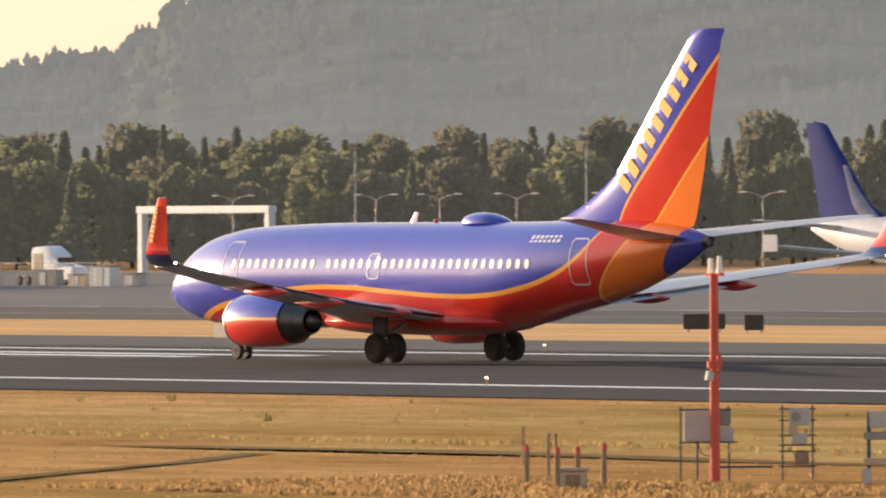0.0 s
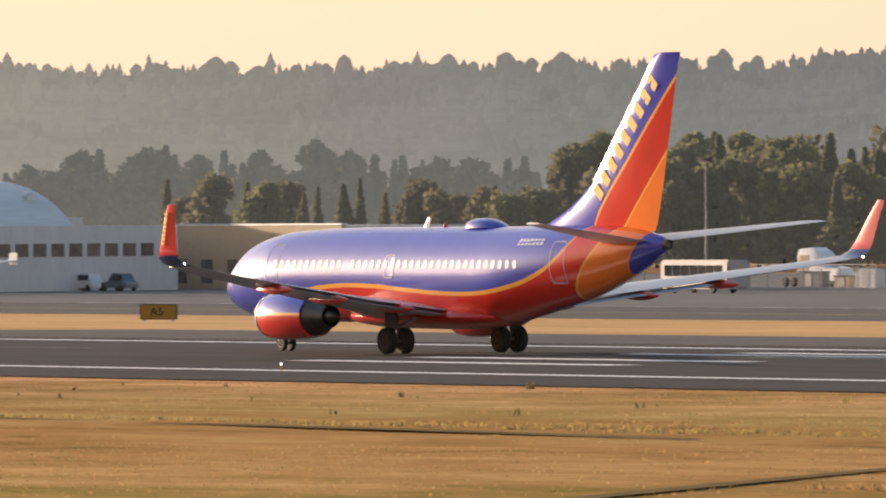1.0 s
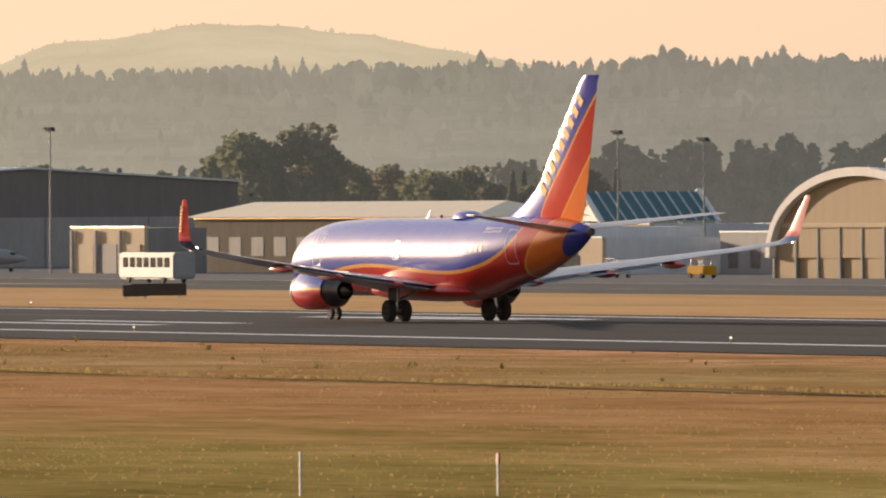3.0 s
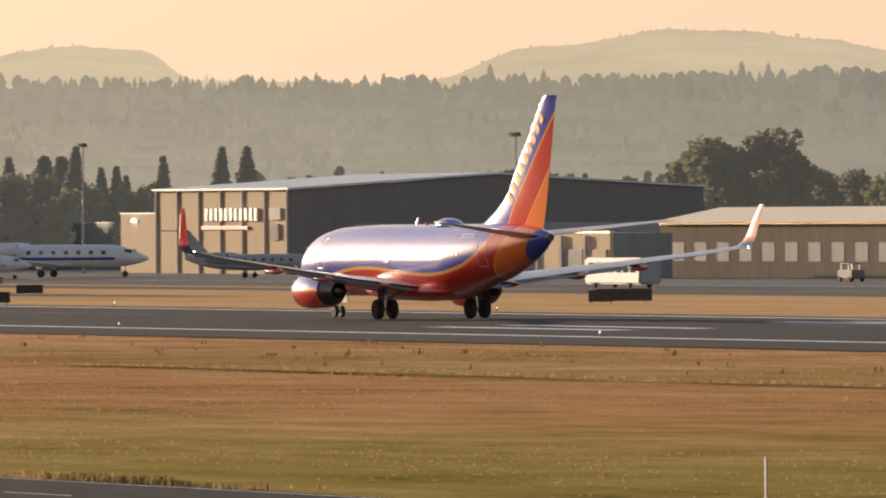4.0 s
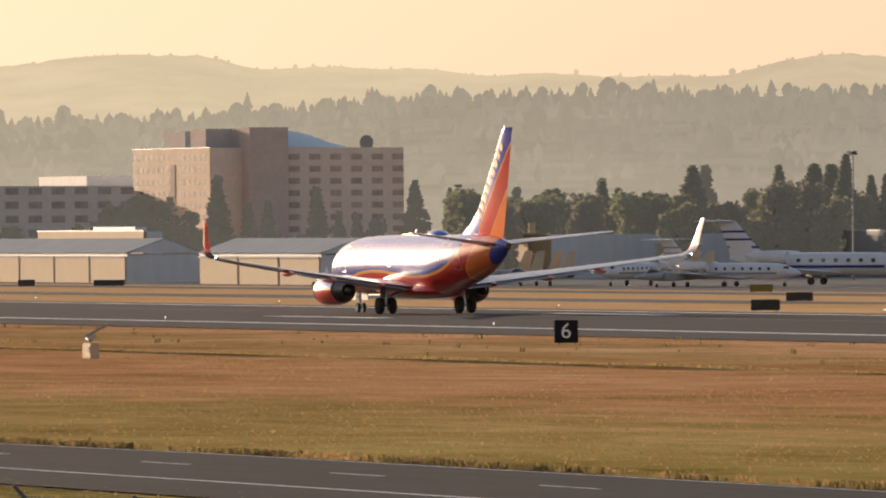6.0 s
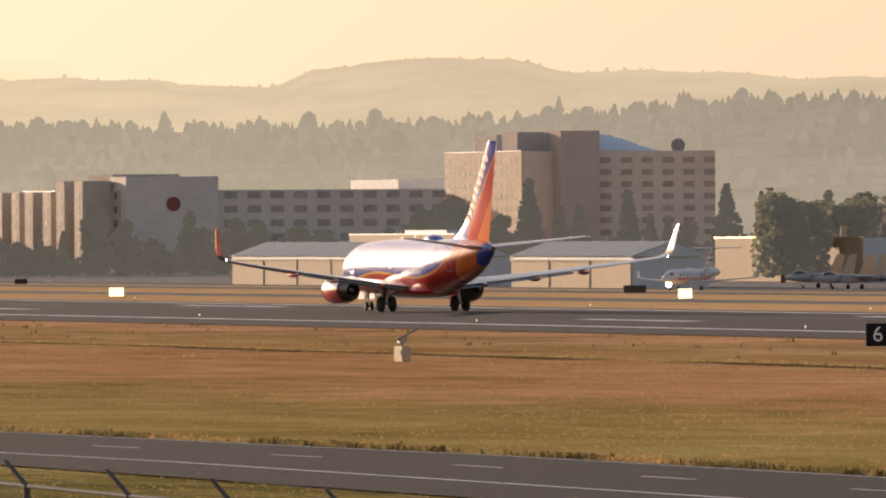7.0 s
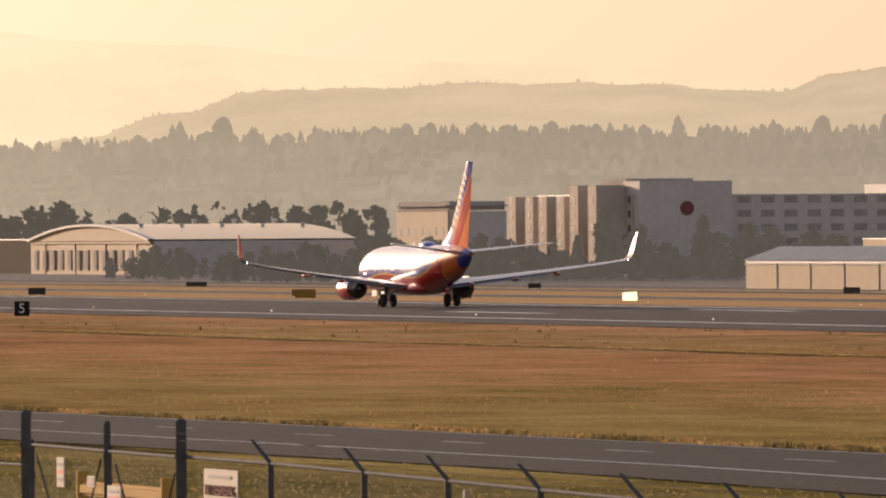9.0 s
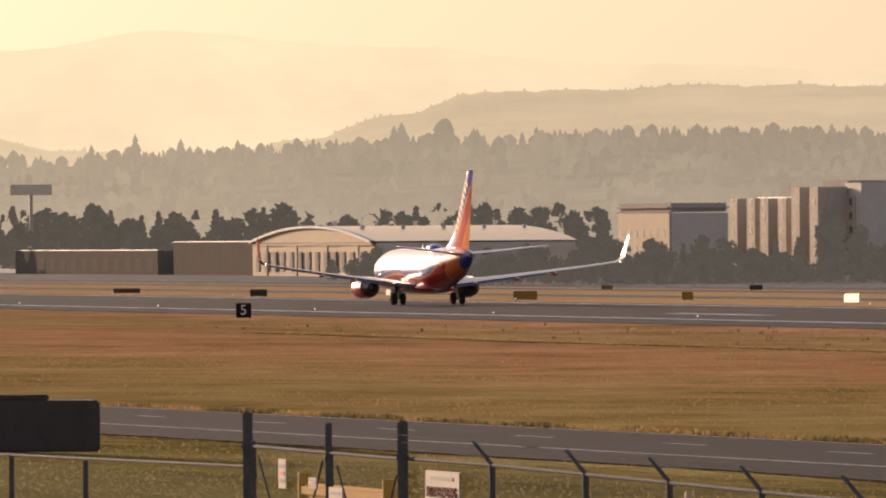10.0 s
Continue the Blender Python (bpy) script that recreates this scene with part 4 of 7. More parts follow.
# ---- trees ----
def leaf_mat(name, a, b, air=0.0):
    """Leaves that let light through; air paints a far wood's haze as emission."""
    m = bpy.data.materials.new(name)
    m.use_nodes = True
    nt = m.node_tree
    p = nt.nodes["Principled BSDF"]
    p.inputs["Roughness"].default_value = 0.8
    p.inputs["Specular IOR Level"].default_value = 0.1
    g = nt.nodes.new("ShaderNodeNewGeometry")
    o = nt.nodes.new("ShaderNodeObjectInfo")
    s = math_node(nt, "ADD", math_node(nt, "MULTIPLY", g.outputs["Random Per Island"], 0.6), math_node(nt, "MULTIPLY", o.outputs["Random"], 0.4))
    r = ramp(nt, [(0.0, a), (1.0, b)])
    nt.links.new(s, r.inputs["Fac"])
    nt.links.new(r.outputs["Color"], p.inputs["Base Color"])
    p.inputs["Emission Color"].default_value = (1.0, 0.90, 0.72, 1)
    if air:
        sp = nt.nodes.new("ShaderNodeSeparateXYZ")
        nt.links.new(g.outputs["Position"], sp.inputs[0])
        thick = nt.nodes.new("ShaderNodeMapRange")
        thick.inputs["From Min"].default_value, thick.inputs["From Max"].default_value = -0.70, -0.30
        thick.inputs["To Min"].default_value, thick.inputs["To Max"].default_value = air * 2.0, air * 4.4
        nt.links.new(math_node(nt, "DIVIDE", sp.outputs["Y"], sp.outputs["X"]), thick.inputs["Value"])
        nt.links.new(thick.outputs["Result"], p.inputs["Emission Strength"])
    tr = nt.nodes.new("ShaderNodeBsdfTranslucent")
    nt.links.new(r.outputs["Color"], tr.inputs["Color"])
    mx = nt.nodes.new("ShaderNodeMixShader")
    mx.inputs["Fac"].default_value = 0.5
    nt.links.new(p.outputs[0], mx.inputs[1])
    nt.links.new(tr.outputs[0], mx.inputs[2])
    nt.links.new(mx.outputs[0], nt.nodes["Material Output"].inputs["Surface"])
    return m


# these leaves glow a little, as haze painted into the material
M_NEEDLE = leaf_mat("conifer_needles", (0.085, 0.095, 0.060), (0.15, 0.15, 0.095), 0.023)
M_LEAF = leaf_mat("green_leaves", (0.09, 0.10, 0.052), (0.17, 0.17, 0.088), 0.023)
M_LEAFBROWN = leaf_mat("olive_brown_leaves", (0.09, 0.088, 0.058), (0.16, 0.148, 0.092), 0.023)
M_BARK = mat("bark", (0.16, 0.13, 0.10), 0.9, vary=0.3, scale=2)


def clumps(points, size, rng):
    """Leaf clumps: bent little plates, each an island of its own."""
    bm = bmesh.new()
    for p in points:
        s = size * rng.uniform(0.6, 1.3)
        rot = Euler((rng.uniform(0, 6.3), rng.uniform(0, 6.3), rng.uniform(0, 6.3))).to_matrix()
        v = [bm.verts.new(Vector(p) + rot @ Vector(c) * s) for c in ((-0.5, -0.42, 0), (0.55, -0.4, 0.12), (0.45, 0.5, -0.1), (-0.6, 0.35, 0.1))]
        bm.faces.new(v)
    return bm


def make_conifer(seed, width=0.17, cluster=850, size=0.55):
    """Unit tree one metre high; scaled by its copies' mesh."""
    rng = random.Random(seed)
    H0 = 14.0
    t = thing("conifer", pose(0, -3000, 0), "dark pointed conifer standing behind the apron", "tree", "trees beyond the apron")
    tr = bmesh.new()
    bm_tube(tr, (0, 0, 0), (0, 0, H0 * 0.97), 0.22, 0.02, 7)
    for i in range(16):
        z = H0 * (0.12 + 0.8 * i / 16)
        a = rng.uniform(0, 6.3)
        r = H0 * width * (1 - z / H0) ** 0.8
        bm_tube(tr, (0, 0, z), (r * math.cos(a), r * math.sin(a), z - 0.1 * r), 0.05, 0.015, 5)
    part("trunk", tr, M_BARK, t)
    pts = []
    lean = rng.uniform(-0.02, 0.02)
    for i in range(cluster):
        k = rng.random() ** 1.35
        z = H0 * (0.06 + 0.95 * k)
        tier = 0.78 + 0.3 * math.sin(z * 5.1 + seed) * (1 - k)
        a = rng.uniform(0, 6.3)
        lob = 1 + 0.22 * math.sin(3 * a + seed * 1.7 + z * 0.6)
        r = H0 * width * 1.2 * (1 - k) ** 1.05 * tier * lob * math.sqrt(rng.uniform(0.25, 1.0)) + 0.05
        pts.append((r * math.cos(a) + lean * z, r * math.sin(a), z))
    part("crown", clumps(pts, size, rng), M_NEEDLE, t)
    return t


def make_broadleaf(seed, material, spread=0.36, cluster=1500, size=0.66, label="olive broadleaf tree in a dense row"):
    rng = random.Random(seed)
    H0 = 12.0
    t = thing("broadleaf_tree", pose(0, -3000, 0), label, "tree", "trees beyond the apron")
    tr = bmesh.new()
    bm_tube(tr, (0, 0, 0), (0.1, 0, H0 * 0.5), 0.3, 0.16, 8)
    heads = []
    for i in range(9):
        a, k = rng.uniform(0, 6.3), rng.uniform(0.45, 0.92)
        r = H0 * spread * rng.uniform(0.25, 0.75) * (1.25 - k * 0.9)
        c = Vector((r * math.cos(a), r * math.sin(a), H0 * k))
        heads.append((c, H0 * rng.uniform(0.10, 0.19)))
        bm_tube(tr, (0.08, 0, H0 * rng.uniform(0.28, 0.48)), c, 0.12, 0.03, 6)
    part("trunk", tr, M_BARK, t)
    pts = []
    for i in range(cluster):
        c, r = heads[i % len(heads)]
        d = Vector((rng.gauss(0, 1), rng.gauss(0, 1), rng.gauss(0, 0.85))).normalized()
        pts.append(c + d * r * rng.uniform(0.45, 1.1))
    for i in range(cluster // 3):
        a = rng.uniform(0, 6.3)
        r = H0 * spread * 0.7 * math.sqrt(rng.random())
        pts.append((r * math.cos(a), r * math.sin(a), H0 * rng.uniform(0.08, 0.5)))
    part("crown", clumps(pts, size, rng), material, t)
    return t


def make_far(far_tree, material, label):
    """A tree in the painted haze-glow material, for woods far behind the field."""
    for o in far_tree.children:
        o.data.materials[0] = material
    return tagged(far_tree, label)


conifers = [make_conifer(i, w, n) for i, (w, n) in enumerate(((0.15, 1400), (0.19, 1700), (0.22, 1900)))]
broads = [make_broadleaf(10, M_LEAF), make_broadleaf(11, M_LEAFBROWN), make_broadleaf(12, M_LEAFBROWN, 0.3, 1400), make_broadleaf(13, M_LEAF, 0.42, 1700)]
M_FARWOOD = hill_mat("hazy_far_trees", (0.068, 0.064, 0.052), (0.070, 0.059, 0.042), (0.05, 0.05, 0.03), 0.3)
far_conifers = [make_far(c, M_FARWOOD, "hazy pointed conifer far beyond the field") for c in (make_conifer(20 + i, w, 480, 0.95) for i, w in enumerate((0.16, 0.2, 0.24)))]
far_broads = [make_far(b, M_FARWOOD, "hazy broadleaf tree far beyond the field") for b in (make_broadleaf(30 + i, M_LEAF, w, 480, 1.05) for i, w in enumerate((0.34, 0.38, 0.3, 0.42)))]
TREE_H = {**{c: 14.0 for c in conifers + far_conifers}, **{b: 12.0 for b in broads + far_broads}}
tree_rng = random.Random(4)


def plant(kind, yaw, dist, top_z, wide=1.0):
    """A tree at a bearing and distance whose top reaches top_z."""
    s = (top_z - ZB) / TREE_H[kind]
    a = radians(yaw)
    ob = copy_thing(kind, pose(-dist * math.sin(a), dist * math.cos(a), ZB, 0, 0, tree_rng.uniform(0, 360)))
    ob.scale = (s * wide, s * wide, s)
    return ob


def at_px(m, up, dist):
    """Bearing and height of a sight line: along the panorama and above the horizon."""
    return yaw_of(m), EYE + up / 18579.0 * dist


def grove(m0, m1, up0, up1, d0, d1, n, conif):
    for i in range(n):
        m = m0 + (m1 - m0) * (i + tree_rng.uniform(-0.4, 0.4)) / n
        d = tree_rng.uniform(d0, d1)
        yaw, z = at_px(m, tree_rng.uniform(up0, up1), d)
        cs, bs = (far_conifers, far_broads) if d > 1800 else (conifers, broads)
        kind = tree_rng.choice(cs if tree_rng.random() < conif else bs)
        wide = tree_rng.uniform(0.85, 1.25)
        if d > 1800:
            far_wood(kind, yaw, d, z, wide)
        else:
            plant(kind, yaw, d, z, wide)


wood_v, wood_f = [], []


def far_wood(kind, yaw, dist, top_z, wide):
    """Adds a tree to the one joined mesh of the woods far beyond the field."""
    s = (top_z - ZB) / TREE_H[kind]
    a = radians(yaw)
    turn = tree_rng.uniform(0, 360)
    m = pose(-dist * math.sin(a), dist * math.cos(a), ZB, 0, 0, turn) @ Matrix.Diagonal((s * wide, s * wide, s, 1))
    for o in kind.children:
        off = len(wood_v)
        wood_v.extend(m @ v.co for v in o.data.vertices)
        wood_f.extend([off + k for k in p.vertices] for p in o.data.polygons)


grove(1900, -380, 88, 132, 1330, 1480, 74, 0.62)       # tall wood behind the access road
grove(1900, -330, 45, 85, 1260, 1320, 48, 0.15)
grove(-400, -2600, 50, 112, 1950, 2450, 110, 0.35)
grove(-400, -1100, 20, 50, 1250, 1500, 20, 0.5)
grove(-2400, -2760, 44, 62, 1480, 1600, 12, 0.3)
grove(-2800, -3900, 52, 70, 1700, 1900, 24, 0.3)
for m, up, d, k in ((-3035, 120, 1480, 3), (-2935, 118, 1480, 1), (-3075, 112, 1500, 0)):
    yaw, z = at_px(m, up, d)
    plant(broads[k], yaw, d, z, 1.1)
for x, y in ((88, 315), (112, 328), (160, 337), (250, 290), (350, 328), (397, 289), (455, 284), (488, 286), (517, 270), (562, 305), (585, 303), (606, 318), (672, 285), (775, 268), (815, 267)):
    yaw, z = at_px(x - 4691, 378 - y + (784 - x) * 0.0068, 1520)
    plant(conifers[(x * 7) % 3], yaw, 1520 + (x * 13) % 40, z, 2.0 if x in (250, 350, 455, 488) else 1.35)
grove(-3980, -4900, 25, 60, 1480, 1620, 40, 0.2)
grove(-4950, -6600, -32, 4, 1850, 2080, 40, 0.3)
for x, y, k in ((75, 315, 1), (130, 358, 0), (165, 355, 0), (250, 330, 0), (290, 375, 1), (425, 322, 2), (320, 375, 0), (605, 335, 1), (640, 345, 0), (755, 320, 1), (785, 335, 0), (940, 298, 1)):
    yaw, z = at_px(x - 5361, 389 - y + (784 - x) * 0.0068, 1950)
    plant(far_conifers[k], yaw, 1950, z, 1.3)
for x, y, k, w in ((1060, 360, 3, 1.7), (1000, 372, 0, 1.5), (1120, 380, 1, 1.4), (415, 358, 0, 0.8), (575, 370, 2, 0.6), (660, 385, 1, 1.0), (185, 405, 1, 1.0), (95, 412, 2, 1.3), (10, 370, 2, 0.8), (300, 440, 1, 1.2), (700, 395, 0, 1.0)):
    yaw, z = at_px(x - 6466, 405 - y + (784 - x) * 0.0068, 1960)
    plant(far_broads[k], yaw, 1960, z, w)
grove(-6480, -7900, 34, 62, 2800, 3000, 60, 0.45)
grove(-6500, -7900, 18, 42, 2680, 2760, 60, 0.15)
grove(-6450, -6950, -38, -12, 2010, 2060, 22, 0.05)
grove(-5830, -6760, -58, -30, 1840, 1920, 70, 0.05)    # hedge before the lodgings
for m, up, k, w in ((-6362, -2, 1, 1.25), (-6190, -22, 0, 1.3), (-6130, -26, 2, 1.3), (-5960, -20, 3, 1.3), (-5700, 4, 1, 1.6), (-5640, 0, 2, 1.5), (-6000, 20, 2, 0.8), (-6480, -14, 0, 1.0)):
    yaw, z = at_px(m, up, 1830)
    plant(far_broads[k], yaw, 1830, z, w)
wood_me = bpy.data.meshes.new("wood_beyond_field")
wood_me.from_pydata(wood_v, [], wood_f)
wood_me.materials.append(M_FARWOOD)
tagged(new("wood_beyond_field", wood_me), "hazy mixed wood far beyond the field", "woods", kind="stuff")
for i, k in enumerate(conifers + broads + far_conifers + far_broads):
    k.matrix_basis = pose(-2300 + 40 * i, 1500, ZB)

# ---- buildings ----
def windows(parent, face, xs, zs, w, h, at, material=None, name="window", depth=0.25):
    """Window panes sunk in a wall that faces the runway (front) or its end (side)."""
    for x in xs:
        for z in zs:
            bm = box(x - w / 2, x + w / 2, at - 0.05, at + depth, z - h / 2, z + h / 2) if face == "front" else box(at - depth, at + 0.05, x - w / 2, x + w / 2, z - h / 2, z + h / 2)
            part(name, bm, material or M_WINDOW, parent)


def block(t, name, x0, x1, y0, y1, z1, front, side, roof, z0=ZB, parapet=0.5):
    """Walls of their own materials and a flat roof with a parapet."""
    part("front_wall", box(x0, x1, y0, y0 + 0.5, z0, z1 + parapet), front, t)
    part("end_wall", box(x1 - 0.5, x1, y0 + 0.502, y1, z0, z1 + parapet), side, t)
    part("end_wall", box(x0, x0 + 0.5, y0 + 0.502, y1, z0, z1 + parapet), side, t)
    part("back_wall", box(x0 + 0.502, x1 - 0.502, y1 - 0.5, y1, z0, z1 + parapet), side, t)
    part("roof", box(x0 + 0.502, x1 - 0.502, y0 + 0.502, y1 - 0.502, z1 - 0.3, z1), roof, t)
    part("coping", box(x0 - 0.1, x1 + 0.1, y0 - 0.1, y0 + 0.55, z1 + parapet + 0.002, z1 + parapet + 0.2), roof, t)


def arch_hangar(x0, x1, y0, y1, eave, peak, lintel, roof_mat, front_mat, label, ribs, vents):
    """Vaulted hangar: a segment arch spans x0 to x1, its barrel runs from y0 to y1."""
    t = thing("arched_hangar", pose(0, 0, 0), label, "hangar")
    cx, half = (x0 + x1) / 2, (x1 - x0) / 2
    flat = peak - eave < (x1 - x0) * 0.06
    arc = lambda k, lift=0.0: (x0 + (x1 - x0) * k, eave + lift * 0.6 + (peak - eave) * (1 - (2 * k - 1) ** 2)) if flat else (cx - half * math.cos(math.pi * k) * (1 + lift / half), eave + (peak - eave + lift) * math.sin(math.pi * k) ** 0.95 if 0 < k < 1 else eave)
    n = 28
    pts = [arc(i / n) for i in range(n + 1)]
    outer = [arc(i / n, 0.5) for i in range(n + 1)]
    bm = bmesh.new()
    rows = [[bm.verts.new((px, y, pz)) for px, pz in q] for q, y in ((outer, y0 + 0.3), (outer, y1), (pts, y1), (pts, y0 + 0.3))]
    for a, b in ((0, 1), (1, 2), (2, 3), (3, 0)):
        for i in range(n):
            bm.faces.new((rows[a][i], rows[a][i + 1], rows[b][i + 1], rows[b][i]))
    bmesh.ops.recalc_face_normals(bm, faces=bm.faces[:])
    part("barrel_roof", bm, roof_mat, t, "pale metal barrel roof", True)
    bm = bmesh.new()
    fr = [bm.verts.new((px, y0, pz)) for px, pz in pts]
    bk = [bm.verts.new((px, y0 + 0.5, pz)) for px, pz in pts]
    bm.faces.new(fr)
    bm.faces.new(bk[::-1])
    part("gable", bm, front_mat, t, "arched gable")
    bm = bmesh.new()
    rim = [arc(i / n, 0.65) for i in range(n + 1)]
    rin = [arc(i / n, -0.25) for i in range(n + 1)]
    r = [[bm.verts.new((px, y, pz)) for px, pz in q] for q, y in ((rim, y0 - 0.8), (rim, y0 + 0.4), (rin, y0 + 0.4), (rin, y0 - 0.8))]
    for a, b in ((0, 1), (1, 2), (2, 3), (3, 0)):
        for i in range(n):
            bm.faces.new((r[a][i], r[a][i + 1], r[b][i + 1], r[b][i]))
    bmesh.ops.recalc_face_normals(bm, faces=bm.faces[:])
    part("arch_rim", bm, M_WHITEWALL, t, "pale arch rim", True)
    k = 8
    w = (x1 - x0) / k
    for i in range(k):
        part("door_leaf", box(x0 + i * w + 0.15, x0 + (i + 1) * w - 0.15, y0 + 0.1 + 0.2 * (i % 2), y0 + 0.3 + 0.2 * (i % 2), ZB, lintel - 0.25), front_mat, t)
        if ribs:
            part("pier", box(x0 + i * w - 0.25, x0 + i * w + 0.14, y0 - 0.1, y0 + 0.6, ZB, lintel), M_GREYWALL, t)
    part("lintel", box(x0 + 0.8, x1 - 0.8, y0 - 0.2, y0 + 0.098, lintel - 0.5, lintel - 0.02), M_CREAM, t)
    part("end_wall", box(x1 - 0.5, x1, y0 + 0.6, y1, ZB, eave - 0.01), M_PALEWALL if ribs else M_SHADECON, t)
    part("end_wall", box(x0, x0 + 0.5, y0 + 0.6, y1, ZB, eave - 0.01), M_PALEWALL, t)
    for i in range(vents):
        y = y0 + (y1 - y0) * (i + 0.6) / vents
        for kx, top in ((0.5, 1.1), (0.72, 0.8)):
            px, pz = arc(kx, 0.5)
            v = bmesh.new()
            bm_tube(v, (px, y, pz - 0.3), (px, y, pz + top * 0.6), 0.45, n=10)
            bm_tube(v, (px, y, pz + top * 0.6), (px, y, pz + top), 0.75, 0.55, 12)
            part("roof_vent", v, M_WHITEWALL if kx == 0.5 else M_PALEROOF, t, "round roof ventilator")
    return t


old = arch_hangar(-948.5, -911.5, 521, 560, 0.3, 8.9, 3.9, M_PALEROOF, M_TANWALL, "old barrel-vaulted hangar with tan doors beside the apron", True, 7)
lean = thing("hangar_annex", pose(0, 0, 0), "pale lean-to offices along the old hangar", "building")
block(lean, "annex", -911.4, -893, 523, 560, 4.2, M_CREAM, M_PALEWALL, M_PALEROOF)
windows(lean, "side", [527 + 2.1 * i for i in range(15)], (2.3,), 1.5, 1.3, -893)
windows(lean, "front", [-908, -904, -900, -896], (2.3,), 1.6, 1.2, 523)

gable = thing("maintenance_hangar", pose(0, 0, 0), "large dark hangar with tan front and pale lettering bars", "hangar")
bmg = bmesh.new()
X0, X1, Y0, YM, Y1, ZE, ZR = -1278.0, -1234.0, 539.0, 568.0, 598.0, 9.0, 10.8
part("front_wall", box(X0, X1 - 0.5, Y0, Y0 + 0.5, ZB, ZE), M_TANWALL, gable, "tan ribbed front")
for i in range(7):
    part("pilaster", box(X0 + i * 7.2, X0 + i * 7.2 + 0.4, Y0 - 0.25, Y0 - 0.002, ZB, ZE), M_BRICKDARK, gable)
for y0, y1, z0, z1 in ((Y0, Y1, 2.2, None),):
    vs = [bmg.verts.new((x, y, z)) for x in (X1 - 0.498, X1) for y, z in ((Y0, ZB), (Y0, ZE), (YM, ZR), (Y1, ZE), (Y1, ZB))]
    bmg.faces.new(vs[5:][::-1])
    bmg.faces.new(vs[:5])
    for i in range(5):
        bmg.faces.new((vs[i], vs[(i + 1) % 5], vs[5 + (i + 1) % 5], vs[5 + i]))
    bmesh.ops.recalc_face_normals(bmg, faces=bmg.faces[:])
part("end_wall", bmg, M_DARKWALL, gable, "dark grey end wall")
for i in range(6):
    part("door_leaf", box(X1 + 0.02 + 0.12 * (i % 2), X1 + 0.14 + 0.12 * (i % 2), Y0 + 9 + i * 7.4, Y0 + 9 + (i + 1) * 7.4 - 0.1, ZB, 4.6), M_SHADEGREY, gable, "grey sliding door leaf")
for ya, za, yb, zb in ((Y0 - 0.5, ZE - 0.02, YM, ZR + 0.02), (YM, ZR + 0.02, Y1 + 0.5, ZE - 0.02)):
    rb = bmesh.new()
    vs = [rb.verts.new(c) for c in ((X0 - 0.4, ya, za + 0.05), (X1 + 0.4, ya, za + 0.05), (X1 + 0.4, yb, zb + 0.05), (X0 - 0.4, yb, zb + 0.05), (X0 - 0.4, ya, za + 0.3), (X1 + 0.4, ya, za + 0.3), (X1 + 0.4, yb, zb + 0.3), (X0 - 0.4, yb, zb + 0.3))]
    for q in ((3, 2, 1, 0), (4, 5, 6, 7), (0, 1, 5, 4), (1, 2, 6, 5), (2, 3, 7, 6), (3, 0, 4, 7)):
        rb.faces.new([vs[i] for i in q])
    part("roof_slope", rb, M_PALEROOF, gable)
part("back_wall", box(X0 + 0.6, X1 - 0.6, Y1 - 0.5, Y1, ZB, ZE - 0.1), M_DARKWALL, gable)
for i in range(11):
    part("lettering_bar", box(X0 + 17.0 + i * 1.62, X0 + 17.85 + i * 1.62, Y0 - 0.35, Y0 - 0.02, 5.1, 6.7), M_WHITE, gable, "white bar in place of lettering" if i == 0 else "")
part("swoosh", box(X0 + 15.5, X0 + 31, Y0 - 0.3, Y0 - 0.02, 3.9, 4.45, 0.1), M_REDPAINT, gable, "red swoosh under the lettering")
part("notice_panel", box(X0 + 38, X0 + 41.5, Y0 - 0.3, Y0 - 0.02, 5.2, 6.7), M_SHADECON, gable, "pale notice panel")
part("notice_panel", box(X0 + 38.4, X0 + 40.8, Y0 - 0.3, Y0 - 0.02, 2.6, 4.6), M_BRICKDARK, gable)
anx = thing("office_annex", pose(0, 0, 0), "low tan annex beside the large hangar", "building")
block(anx, "annex", -1295, -1278.2, 541, 560, 5.7, M_TANWALL, M_TANWALL, M_PALEROOF, parapet=0.3)
part("lamp", box(-1290.5, -1289.9, 540.6, 540.98, 5.0, 5.3), M_GLOW, anx, "lit wall lamp")

shed = thing("tan_workshop", pose(0, 0, 0), "small tan workshop with two bay doors", "building")
block(shed, "shed", -1118, -1098, 520, 528, 3.2, M_CREAM, M_GREYWALL, M_TANROOF, parapet=0.3)
for i in range(3):
    part("bay_door", box(-1117 + i * 6.4, -1111.6 + i * 6.4, 519.8, 519.98, ZB, 1.6), M_GREYWALL if i % 2 else M_CREAM, shed)
    part("post", box(-1117.4 + i * 6.6, -1116.9 + i * 6.6, 519.5, 519.9, ZB, 3.2), M_BRICKDARK, shed)
lng = thing("long_hangar", pose(0, 0, 0), "long low hangar with a tan pitched roof", "hangar")
block(lng, "long", -1120, -1047, 537, 550, 4.4, M_SHEDWALL, M_GREYWALL, M_TANROOF, parapet=0.0)
pr = bmesh.new()
vs = [pr.verts.new(c) for c in ((-1121, 536, 4.62), (-1046, 536, 4.62), (-1046, 551, 4.62), (-1121, 551, 4.62), (-1117, 543.5, 6.4), (-1052, 543.5, 6.4))]
for q in ((0, 1, 5, 4), (1, 2, 5), (2, 3, 4, 5), (3, 0, 4), (3, 2, 1, 0)):
    pr.faces.new([vs[i] for i in q])
part("hip_roof", pr, M_TANROOF, lng, "tan metal hip roof")
